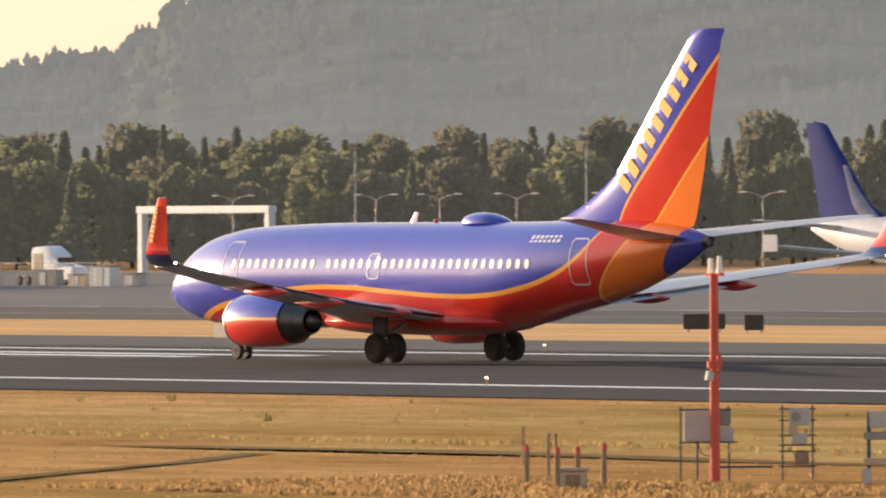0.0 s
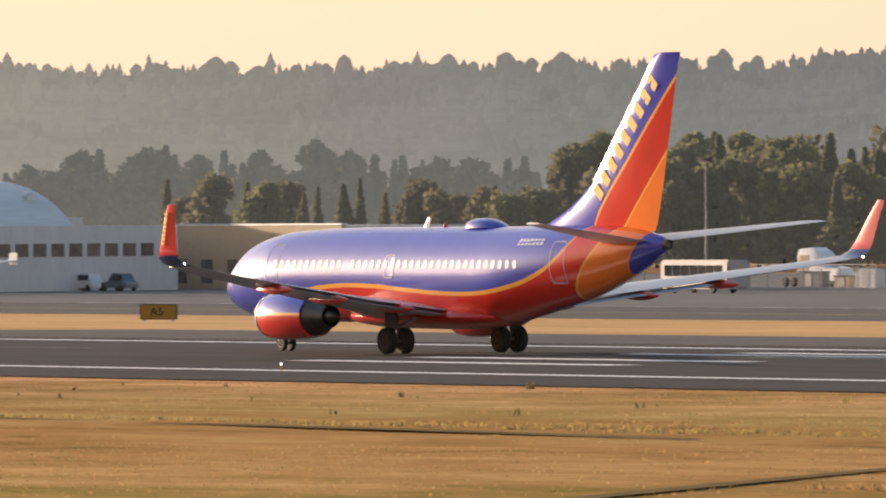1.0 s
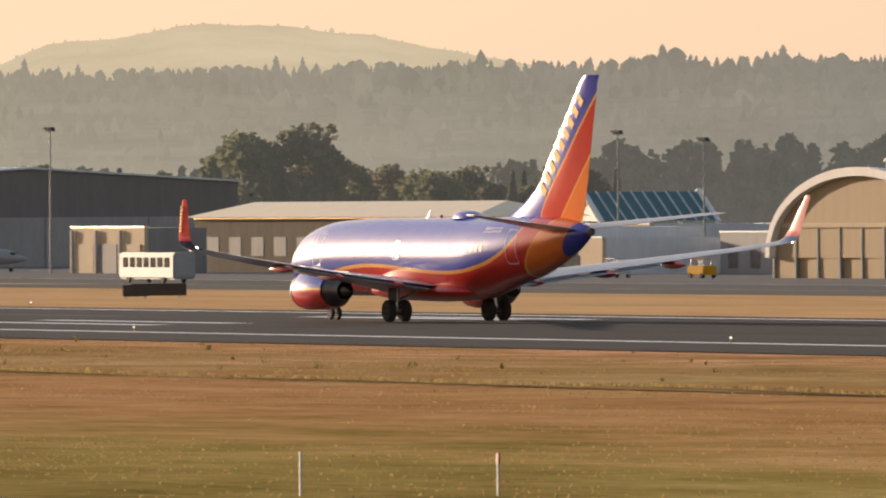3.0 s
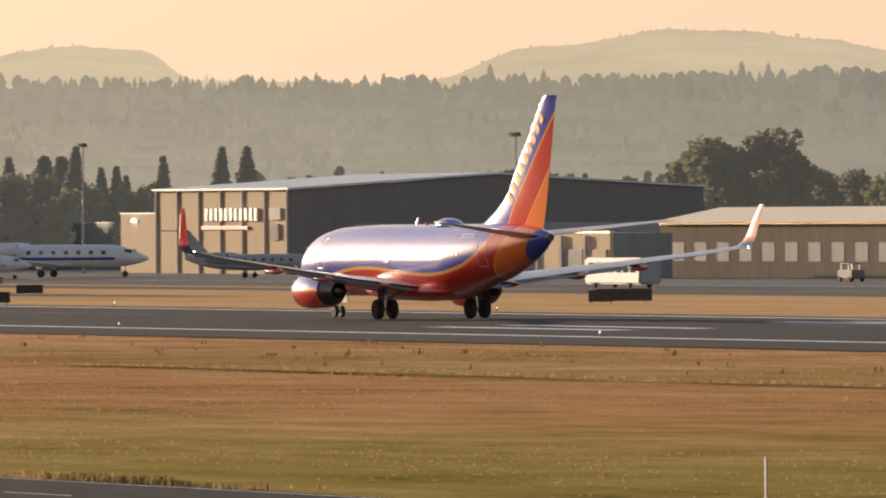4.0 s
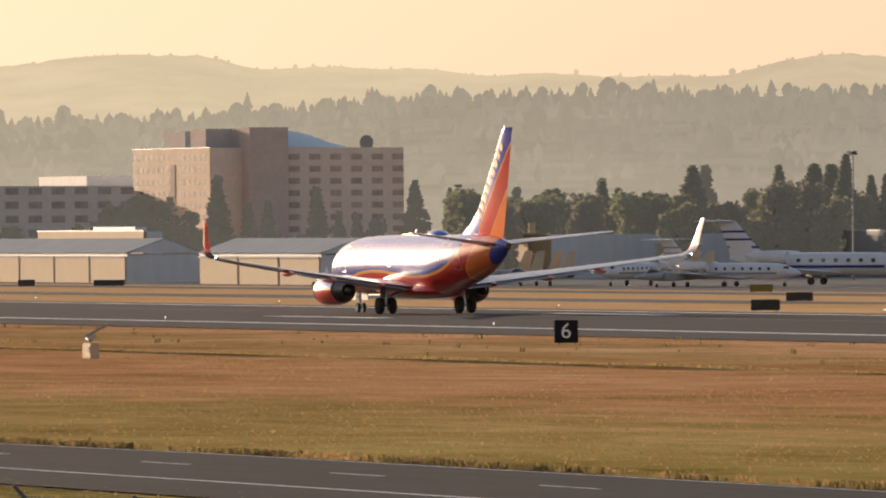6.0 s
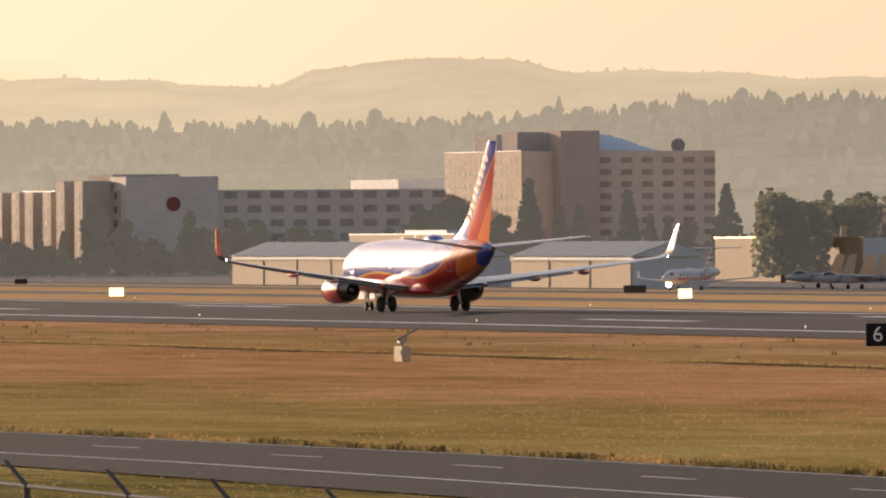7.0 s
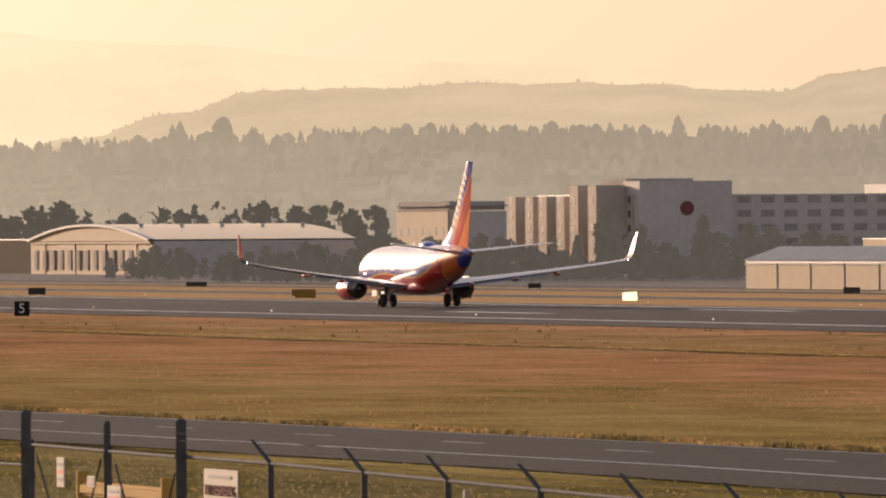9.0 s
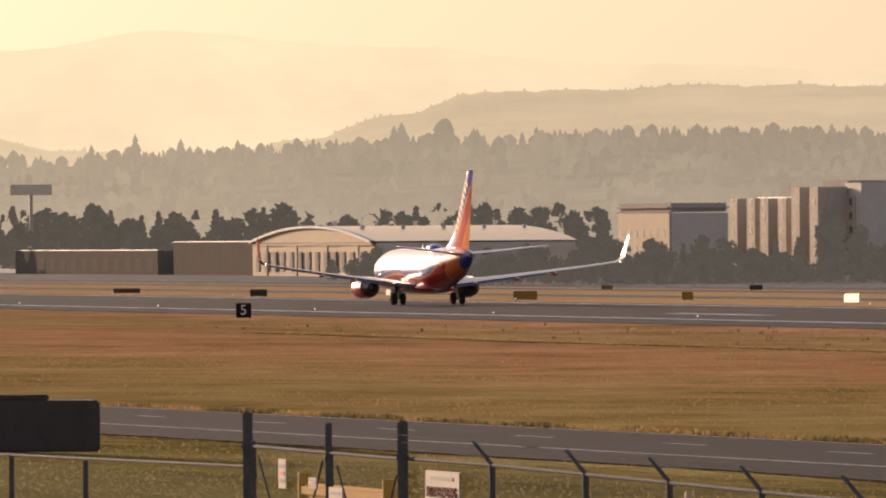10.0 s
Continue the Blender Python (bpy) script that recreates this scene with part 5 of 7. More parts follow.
windows(lng, "front", [-1115 + 6 * i for i in range(11)], (1.2,), 3.2, 2.2, 537, M_GREYWALL, "bay_door")

ter = thing("glass_roofed_terminal", pose(0, 0, 0), "small terminal with a teal glazed gable roof", "building")
block(ter, "terminal", -1216, -1178, 629, 665, 3.0, M_CREAM, M_PALEWALL, M_PALEROOF, parapet=0.2)
gb = bmesh.new()
GX0, GX1, GY0, GY1, GM = -1203.0, -1192.5, 630.0, 647.0, -1197.8
vs = [gb.verts.new(c) for c in ((GX0, GY0, 3.62), (GX1, GY0, 3.62), (GX1, GY1, 3.62), (GX0, GY1, 3.62), (GM, GY0, 7.4), (GM, GY1, 7.4))]
for q in ((0, 1, 4), (1, 2, 5, 4), (2, 3, 5), (3, 0, 4, 5)):
    gb.faces.new([vs[i] for i in q])
part("glazed_roof", gb, M_TEAL, ter, "teal glazed gable roof")
for y in (GY0, GY1):
    for xa in (GX0, GX1):
        part("gable_rib", tube((xa, y - 0.2, 3.4), (GM, y - 0.2, 7.55), 0.42, n=6), M_WHITEWALL, ter, "pale gable rib")
for i in range(9):
    y = GY0 + 1.7 + i * 1.7
    part("glazing_bar", tube((GX1, y, 3.66), (GM, y, 7.44), 0.14, n=6), M_PALEWALL, ter)

for x0, x1, y0, z1, lab in ((-1040, -1013, 535, 1.9, "low cream service block beside apron"), (-1034, -1022, 537.5, 3.1, "cream plant room above the service block"), (-1010, -985, 548, 2.4, "low grey service wing beside apron"), (-1005, -960, 575, 5.2, "grey flat-roofed warehouse behind apron"), (-905, -872, 566, 4.3, "flat-roofed grey shed with a pale fascia"), (-985, -955, 545, 2.2, "low pale store beside the old hangar")):
    b = thing("service_building", pose(0, 0, 0), lab, "building")
    block(b, "service", x0, x1, y0, y0 + 15, z1, M_CREAM if "cream" in lab or "pale" in lab else M_SHADEGREY, M_PALEWALL, M_PALEROOF, parapet=0.3)
    windows(b, "front", [x0 + 3 + 5 * i for i in range(int((x1 - x0 - 3) / 5))], (0.0,), 2.2, 2.4, y0)

# row of small hangars
for k, (x0, x1, y0) in enumerate(((-1352, -1302.6, 463), (-1481, -1385, 463.6))):
    h = thing("small_hangar_row", pose(0, 0, 0), "row of low grey hangars with cream sliding doors", "hangar", "low hangar rows")
    block(h, "row", x0, x1, y0, y0 + 10.6, 2.2, M_PALEWALL, M_PALEWALL, M_PALEROOF, parapet=0.0)
    rb = bmesh.new()
    vs = [rb.verts.new(c) for c in ((x0 - 0.3, y0 - 0.4, 2.42), (x1 + 0.3, y0 - 0.4, 2.42), (x1 + 0.3, y0 + 11, 2.42), (x0 - 0.3, y0 + 11, 2.42), (x0 - 0.3, y0 + 5.3, 4.4), (x1 + 0.3, y0 + 5.3, 4.4))]
    for q in ((0, 1, 5, 4), (1, 2, 5), (2, 3, 4, 5), (3, 0, 4), (3, 2, 1, 0)):
        rb.faces.new([vs[i] for i in q])
    part("pitched_roof", rb, M_BLUEGREYROOF, h, "dull blue-grey pitched metal roof")
    n = int((x1 - x0) / 16)
    for i in range(n):
        xa = x0 + (x1 - x0) * i / n
        part("sliding_door", box(xa + 0.5, xa + (x1 - x0) / n - 0.5, y0 - 0.2, y0 - 0.02, ZB, 1.7), M_CREAM, h, "cream sliding door")
        part("door_track", box(xa + 0.2, xa + (x1 - x0) / n - 0.2, y0 - 0.35, y0 - 0.21, 1.72, 2.0), M_GREYWALL, h)
    part("gable_wall", loft([[(x, y0, 2.405), (x, y0 + 10.6, 2.405), (x, y0 + 5.3, 4.3)] for x in (x1 + 0.32, x1 + 0.4)]), M_PALEWALL, h, "pale blue-grey gable")
far_store = thing("storage_building", pose(0, 0, 0), "flat-roofed beige store behind the low hangars", "building")
block(far_store, "store", -1537, -1486, 500, 503, 5.0, M_TANWALL, M_PALEWALL, M_PALEROOF, parapet=0.3)
part("penthouse", box(-1512, -1492, 500.7, 502.4, 5.01, 6.0), M_PALEWALL, far_store)
back = thing("storage_building", pose(0, 0, 0), "flat-roofed tan storage building behind the low hangars", "building")
block(back, "store", -1455, -1395, 530, 560, 4.2, M_TANWALL, M_PALEWALL, M_TANROOF, parapet=0.3)
for i in range(4):
    v = bmesh.new()
    bm_tube(v, (-1448 + i * 12, 534, 4.1), (-1448 + i * 12, 534, 6.2), 0.5, n=10)
    part("roof_vent", v, M_CREAM, back)

# hotel
hot = thing("hotel", pose(0, 0, 0), "tall buff concrete hotel with stepped roof blocks", "hotel")
block(hot, "tower", -2567, -2506, 861, 913, 25.0, M_BRICK, M_SHADECON, M_PALEROOF)
for x0, x1, y0, y1, z1 in ((-2557, -2540, 866, 885, 30.0), (-2524, -2512, 862, 869.3, 30.4)):
    part("roof_block", box(x0, x1, y0, y1, 25.2, z1), M_BRICKDARK, hot)
part("stair_tower", box(-2512, -2500, 869.5, 879.8, ZB, 30.6), M_BRICKDARK, hot, "brown stair tower")
part("slot", box(-2536.5, -2533, 860.8, 860.98, ZB, 21.5), M_BRICKDARK, hot)
sky_vault = [[(x, y, 25.1 + 5.2 * q * q0) for y, q in ((880, 0.0), (880.02, 1.0), (885, 0.97), (889, 0.88), (893, 0.70), (897, 0.40), (900, 0.0))] for x, q0 in ((-2536, 1.0), (-2520, 1.0), (-2507, 0.12))]
part("barrel_skylight", loft(sky_vault), M_PALEROOF, hot, "pale curved skylight", True)
rows_h = [1.8 + 3.05 * i for i in range(8)]
windows(hot, "front", [-2564 + 4.1 * i for i in range(14) if not 6 < i < 8.5], rows_h, 2.6, 1.5, 861)
windows(hot, "side", [883.5 + 5.6 * i for i in range(6)], rows_h, 3.0, 1.5, -2506, M_WINDOWDIM)
part("dish", loft([[(-2512 + r * 0.3, 905 + r * math.cos(6.283 * i / 12), 26.8 + r * math.sin(6.283 * i / 12)) for i in range(12)] for r in (0.2, 1.2, 1.9)]), M_GREYWALL, hot, "roof dish", True)

# apartment hotel with stepped bays
apt = thing("lodging_block", pose(0, 0, 0), "pinkish stepped lodging block with projecting bays", "apartment building")
block(apt, "main", -2207, -2135, 643, 716, 14.2, M_BRICK, M_SHADECON, M_PALEROOF)
zs = [1.6 + 3.0 * i for i in range(5)]
for i in range(6):
    x = -2206 + i * 12.0
    part("bay", box(x, x + 6.2, 636 + 0.5 * (i % 2), 642.98, ZB, 14.6 + (2.2 if i in (4, 5) else 0.0)), M_BRICK, apt, "projecting buff bay")
    windows(apt, "front", [x + 3.1], zs, 2.3, 1.6, 636 + 0.5 * (i % 2))
    windows(apt, "front", [x + 9.0], zs, 2.0, 1.5, 643)
part("roof_block", box(-2190, -2176, 645, 660, 14.72, 17.0), M_BRICKDARK, apt)
part("roof_block", box(-2164, -2146, 645, 660, 14.72, 18.2), M_BRICKDARK, apt)
part("end_tower", box(-2143, -2131, 643.5, 664, ZB, 17.6), M_SHADECON, apt, "grey end tower")
disc = bmesh.new()
bm_tube(disc, (-2131.0, 654, 11.8), (-2130.7, 654, 11.8), 1.5, n=24)
part("round_sign", disc, M_DULLRED, apt, "round dull red sign")
windows(apt, "side", [668 + 5.2 * i for i in range(10)], zs, 3.0, 1.5, -2135, M_WINDOWDIM)
sm = thing("lodging_block", pose(0, 0, 0), "cream lodging wing with a mansard roof", "apartment building")
block(sm, "wing", -2189, -2148, 606, 619, 11.0, M_CREAM, M_SHADECON, M_BRICKDARK)
part("mansard", box(-2189.6, -2147.4, 605.6, 619.5, 11.72, 13.6, 0.8), M_BRICKDARK, sm, "brown mansard roof")
windows(sm, "front", [-2185 + 5.5 * i for i in range(7)], [0.6, 3.8, 7.2], 1.6, 1.9, 606)
wh = thing("office_building", pose(0, 0, 0), "white low office building between the hotels", "building")
block(wh, "office", -2640, -2562, 852, 875, 14.5, M_WHITEWALL, M_SHADECON, M_PALEROOF)
part("penthouse", box(-2630, -2590, 856, 880, 15.02, 19.0), M_WHITEWALL, wh)
windows(wh, "front", [-2636 + 6 * i for i in range(13)], (6.5, 10.5), 3.5, 1.8, 852)

wide = arch_hangar(-2320, -2207, 556, 602, 5.6, 9.0, 5.5, M_TANROOF, M_CREAM, "broad shallow-arched hangar with a pale golden roof", False, 5)
windows(wide, "front", [-2314 + 8 * i for i in range(14)], (1.4,), 3.0, 4.4, 555.9, M_BRICKDARK, "bay")
lowb = thing("service_building", pose(0, 0, 0), "long low grey sheds beyond the taxiway", "building")
block(lowb, "sheds", -2593, -2433, 560, 585, 3.5, M_SHEDWALL, M_SHEDWALL, M_PALEROOF)
windows(lowb, "front", [-2585 + 12 * i for i in range(13)], (0.6,), 6.0, 3.0, 560, M_DARKWALL)
lowc = thing("service_building", pose(0, 0, 0), "corrugated pale shed beside the arched hangar", "building")
block(lowc, "shed", -2425, -2335, 562, 590, 5.4, M_SHEDWALL, M_GREYWALL, M_PALEROOF)
lowd = thing("service_building", pose(0, 0, 0), "flat-roofed grey shed behind the parked jets", "building")
block(lowd, "shed", -1420, -1300, 575, 600, 4.2, M_SHADEGREY, M_PALEWALL, M_PALEROOF)
bb = thing("billboard", pose(-2758, 600, ZB), "tall dark billboard on a single post", "billboard")
part("post", tube((0, 0, 0), (0, 0, 20.6), 0.5, n=10), M_GALV, bb)
part("panel", box(-0.6, 0.6, -5.7, 5.7, 20.6, 23.4, 0.2), M_BRICKDARK, bb, "dark panel")
hut = thing("guard_hut", pose(0, 0, 0), "tan hut with a blue metal roof", "building")
block(hut, "hut", -853, -846, 565, 580, 1.6, M_CREAM, M_GREYWALL, M_BLUEROOF, parapet=0.0)
rb = bmesh.new()
vs = [rb.verts.new(c) for c in ((-854, 564, 1.65), (-845, 564, 1.65), (-845, 581, 1.65), (-854, 581, 1.65), (-849.5, 564, 3.6), (-849.5, 581, 3.6))]
for q in ((0, 1, 4), (1, 2, 5, 4), (2, 3, 5), (3, 0, 4, 5), (3, 2, 1, 0)):
    rb.faces.new([vs[i] for i in q])
part("gable_roof", rb, M_BLUEROOF, hut, "blue gable roof")
part("door", box(-850.8, -849.2, 564.8, 564.98, ZB, 0.4), M_BLUEROOF, hut)
gan = thing("checkpoint_canopy", pose(0, 0, 0), "white steel checkpoint canopy on square posts", "canopy")
part("beam", box(-840.2, -818.2, 611.4, 612.4, 5.2, 5.95, 0.08), M_PALEWALL, gan)
for x in (-839.7, -818.7):
    part("post", box(x - 0.4, x + 0.4, 611.5, 612.3, ZB, 5.19, 0.05), M_PALEWALL, gan)

# ---- parked aircraft ----
M_GLOBE = mat("pale_blue_globe_paint", (0.24, 0.25, 0.33), 0.6, vary=0.3, scale=1.5, spec=0.1)
M_LINER = mat("white_airliner_paint", (0.62, 0.61, 0.60), 0.5, vary=0.1, scale=0.5, coat=0.15)
M_PARKED = mat("weathered_white_aircraft_paint", (0.32, 0.32, 0.315), 0.55, vary=0.12, scale=0.5, coat=0.12)


def make_parked_airliner(m, s, label):
    """White twin-jet with a navy and gold fin."""
    t = thing("parked_airliner", m, label, "airplane")
    part("fuselage", loft([fuse_ring(x, top, bot, w, 32) for x, top, bot, w in HULL]), M_LINER, t, "white fuselage", True)
    part("belly", loft([[(x, 1.8 * math.cos(2 * math.pi * i / 20), 1.62 + h * math.sin(2 * math.pi * i / 20)) for i in range(20)] for x, h in ((7, 0.1), (4, 0.6), (-3, 0.6), (-5.5, 0.1))]), M_GREYWALL, t, "grey belly fairing", True)
    fin = part("fin", fin_panel([(-8.2, -15.0, 5.1), (-10.2, -15.3, 6.3), (-14.3, -16.4, 12.0), (-14.8, -16.5, 12.2)], 0.22, 0.5), M_NAVY, t, "navy fin", True)
    part("fin_globe", fin_panel([(-9.0, -13.4, 5.45), (-10.25, -13.6, 6.3), (-11.6, -13.5, 8.0), (-12.3, -13.1, 9.1)], 0.235, 0.4), M_GLOBE, fin, "pale blue globe panel", True)
    for side in (1, -1):
        secs = [(1.2, 4.6, -2.1, 1.78, 0.8), (5.7, 1.75, -2.35, 2.25, 0.48), (16.3, -4.0, -5.6, 3.4, 0.18)]
        wing = part("wing", loft([foil(a, b, z, th, side * y) for y, a, b, z, th in secs]), M_WING, t, "grey wing", True)
        part("wing_fence", box(-5.7, -4.3, side * 16.35 - 0.06, side * 16.35 + 0.06, 3.0, 4.2, 0.04), M_LINER, wing)
        part("nacelle", loft(revolve([(6.6, 0.7), (7.3, 0.8), (7.5, 0.92), (6.6, 1.08), (5.0, 1.05), (3.3, 0.8), (2.2, 0.4)], side * 5.2, 1.55, 24)), M_LINER, t, "white engine cowl", True)
        part("stabiliser", loft([foil(a, b, z, th, side * y) for y, a, b, z, th in ((0.5, -11.7, -15.1, 4.6, 0.3), (6.2, -14.9, -16.3, 5.2, 0.1))]), M_WING, t, smooth=True)
        part("main_gear_leg", tube((0, side * 2.9, 0.5), (0, side * 2.9, 1.8), 0.14, n=8), M_STEEL, t)
        make_wheel("main_wheel", t, 0, side * 2.6, 0.57, 0.4, M_HUBGREY)
        make_wheel("main_wheel", t, 0, side * 3.2, 0.57, 0.4, M_HUBGREY)
    for k in range(34):
        part("cabin_window", patch(rounded(10.6 - 0.53 * k - 0.12, 10.6 - 0.53 * k + 0.12, 3.6, 3.92, 0.1), 1), M_DARKGLASS, t)
    for i in range(6):
        part("lettering_bar", patch(rounded(10.2 - 0.62 * i - 0.42, 10.2 - 0.62 * i, 4.25, 4.72, 0.03), 1), M_NAVY, t, "navy bar in place of lettering" if i == 0 else "")
    part("nose_gear_leg", tube((12.9, 0, 0.3), (13, 0, 1.5), 0.09, n=8), M_STEEL, t)
    make_wheel("nose_wheel", t, 12.9, 0.22, 0.36, 0.22, M_HUBGREY)
    make_wheel("nose_wheel", t, 12.9, -0.22, 0.36, 0.22, M_HUBGREY)
    t.scale = (s, s, s)
    return t


make_parked_airliner(pose(-870, 509, ZB, 0, 0, 186), 0.95, "white parked airliner with navy and gold fin beside the old hangar")
make_parked_airliner(pose(-682.0, 585.2, ZB, 0, 0, 8), 1.2, "larger white airliner with navy globe fin on the apron")


def make_bizjet(m, s, body, stripe, label, lamp=False):
    """Business jet with rear engines and a T tail."""
    t = thing("business_jet", m, label, "airplane", "parked business jets")
    st = [(9.6, 1.72, 1.68, 0.02), (9.3, 1.98, 1.5, 0.3), (8.4, 2.35, 1.25, 0.62), (7.2, 2.82, 1.05, 0.95), (5.5, 3.05, 0.95, 1.08), (0, 3.08, 0.95, 1.1), (-4.5, 3.05, 1.1, 1.05), (-7.5, 2.95, 1.7, 0.7), (-9.4, 2.75, 2.35, 0.2)]
    part("fuselage", loft([fuse_ring(x, a, b, w, 24) for x, a, b, w in catmull(st, 3)]), body, t, smooth=True)
    part("stripe", box(-6, 6.5, -1.13, 1.13, 1.62, 1.86, 0.03), stripe, t, "dark cheat line")
    fin = part("fin", fin_panel([(-5.6, -9.4, 2.8), (-6.6, -9.6, 3.6), (-8.8, -10.6, 6.1)], 0.16, 0.4), body, t, smooth=True)
    part("tailplane", loft([foil(-8.9 - 0.5 * abs(y), -10.8 - 0.28 * abs(y), 6.1, 0.14, y) for y in (-3.6, -0.02, 0.02, 3.6)]), body, fin, smooth=True)
    for side in (1, -1):
        part("wing", loft([foil(a, b, z, th, side * y) for y, a, b, z, th in ((0.8, 2.2, -2.4, 1.12, 0.4), (4.0, 0.0, -2.6, 1.4, 0.26), (9.2, -2.9, -4.1, 1.85, 0.12))]), body, t, smooth=True)
        part("winglet", loft([foil(-2.9, -4.1, 1.86, 0.1, side * 9.15, (0, side, 0)), foil(-3.9, -4.6, 2.9, 0.06, side * 9.5, (0, side, 0))]), body, t, smooth=True)
        part("nacelle", loft(revolve([(-3.2, 0.42), (-3.0, 0.55), (-4.2, 0.66), (-6.2, 0.58), (-7.0, 0.42), (-7.2, 0.2)], side * 1.75, 2.65, 18)), body, t, smooth=True)
        part("main_gear_leg", tube((-0.6, side * 1.8, 0.3), (-0.6, side * 1.8, 1.3), 0.08, n=8), M_STEEL, t)
        make_wheel("main_wheel", t, -0.6, side * 1.8, 0.36, 0.3, M_HUBGREY)
        for k in range(7):
            x = 5.4 - 1.25 * k
            part("cabin_window", box(x - 0.2, x + 0.2, side * 1.06 - 0.04, side * 1.06 + 0.04, 2.12, 2.5, 0.03), M_DARKGLASS, t)
        part("cockpit_window", box(7.3, 8.1, side * 0.62 - 0.12, side * 0.62 + 0.12, 2.25, 2.6, 0.08), M_DARKGLASS, t)
    part("nose_gear_leg", tube((7.2, 0, 0.25), (7.2, 0, 1.1), 0.06, n=8), M_STEEL, t)
    for k in range(3):
        z0 = 3.5 + 0.75 * k
        part("tail_band", fin_panel([(-6.2 - 0.9 * (z0 - 3.3), -9.62 - 0.4 * (z0 - 3.6), z0), (-6.2 - 0.9 * (z0 - 3.1), -9.62 - 0.4 * (z0 - 3.4), z0 + 0.2)], 0.14, 0.0), stripe, fin, "dark band across the tail" if k == 0 else "")
    if lamp:
        part("landing_lamp", tube((7.45, 0, 0.95), (7.6, 0, 0.95), 0.42, 0.36, 16), M_GLOW, t, "lit white landing lamp")
    make_wheel("nose_wheel", t, 7.2, 0, 0.28, 0.2, M_HUBGREY)
    t.scale = (s, s, s)
    return t


def make_fighter(m, s):
    """Twin-finned jet fighter with boxy intakes."""
    t = thing("fighter_jet", m, "small grey twin-finned jet parked on the apron", "airplane", "parked fighter jets")
    st = [(9.4, 1.72, 1.68, 0.02), (8.2, 2.0, 1.35, 0.34), (6.2, 2.4, 1.15, 0.55), (4.5, 2.5, 1.05, 0.75), (0, 2.5, 1.0, 1.1), (-5, 2.35, 1.15, 1.15), (-8.0, 2.1, 1.4, 0.8)]
    part("fuselage", loft([fuse_ring(x, a, b, w, 20) for x, a, b, w in catmull(st, 3)]), M_PARKED, t, smooth=True)
    part("canopy", loft([fuse_ring(x, a, 2.2, w, 16) for x, a, w in catmull([(6.9, 2.3, 0.1), (6.0, 2.85, 0.36), (5.0, 3.0, 0.4), (4.0, 2.75, 0.36), (2.6, 2.45, 0.12)], 3)]), M_DARKGLASS, t, "dark bubble canopy", True)
    for side in (1, -1):
        part("intake", box(-1.0, 3.6, side * 1.25 - 0.42, side * 1.25 + 0.42, 1.1, 2.3, 0.15), M_PARKED, t)
        part("wing", loft([foil(a, b, 2.1, th, side * y) for y, a, b, th in ((1.2, 1.6, -5.0, 0.3), (6.4, -3.4, -5.4, 0.1))]), M_PARKED, t, smooth=True)
        part("stabiliser", loft([foil(a, b, 1.8, th, side * y) for y, a, b, th in ((1.2, -6.2, -9.0, 0.2), (4.2, -8.4, -9.8, 0.06))]), M_PARKED, t, smooth=True)
        fin = part("fin", fin_panel([(-4.4, -8.0, 2.2), (-6.9, -8.9, 5.6)], 0.12, 0.5), M_CREAM, t, "pale upright fin", True)
        fin.matrix_basis = pose(0, side * 1.35, 0)
        part("nozzle", loft(revolve([(-7.6, 0.55), (-8.8, 0.5), (-9.0, 0.38), (-8.7, 0.3)], side * 0.6, 1.75, 16)), M_DARKMETAL, t, "dark exhaust nozzle", True)
        part("main_gear_leg", tube((-1.8, side * 1.4, 0.3), (-1.8, side * 1.3, 1.2), 0.09, n=8), M_STEEL, t)
        make_wheel("main_wheel", t, -1.8, side * 1.4, 0.42, 0.25, M_HUBGREY)
    part("nose_gear_leg", tube((4.2, 0, 0.25), (4.2, 0, 1.2), 0.07, n=8), M_STEEL, t)
    make_wheel("nose_wheel", t, 4.2, 0, 0.3, 0.18, M_HUBGREY)
    t.scale = (s, s, s)


def on_apron(m, y):
    """Where a sight line along the panorama meets a line across the apron."""
    return -y * math.tan(radians(yaw_of(m)))


for m, y, h, s, body, st, lab, lamp in (
    (-4545, 478, -50, 0.95, M_LINER, M_GREYWALL, "white jet with a tall tail in the sun", False),
    (-4372, 478, 42, 0.95, M_LINER, M_GREYWALL, "white business jet with engines at the tail", False),
    (-4215, 498, 48, 1.32, M_LINER, M_NAVY, "large white jet with dark blue tail bands", False),
    (-3860, 505, 46, 0.95, M_PARKED, M_GREYWALL, "white jet before the large hangar", False),
    (-3690, 497, 130, 0.62, M_LINER, M_BRICKDARK, "small light jet nosed to the hangar", False),
    (-3555, 520, 44, 0.9, M_PARKED, M_GREYWALL, "white jet before the dark hangar doors", False),
    (-5005, 436, -42, 0.85, M_LINER, M_REDPAINT, "white jet taxiing with a bright nose lamp", True),
):
    make_bizjet(pose(on_apron(m, y), y, drop(y) + 0.02, 0, 0, h), s, body, st, lab, lamp)
for m, y, h in ((-4480, 470, -60), (-4722, 470, -58), (-4775, 478, -58)):
    make_fighter(pose(on_apron(m, y), y, drop(y) + 0.02, 0, 0, h), 0.78)


# ---- vehicles ----
def wheels4(t, xs, y, r=0.34):
    for x in xs:
        for s in (1, -1):
            make_wheel("wheel", t, x, s * y, r, 0.24, M_HUBGREY)


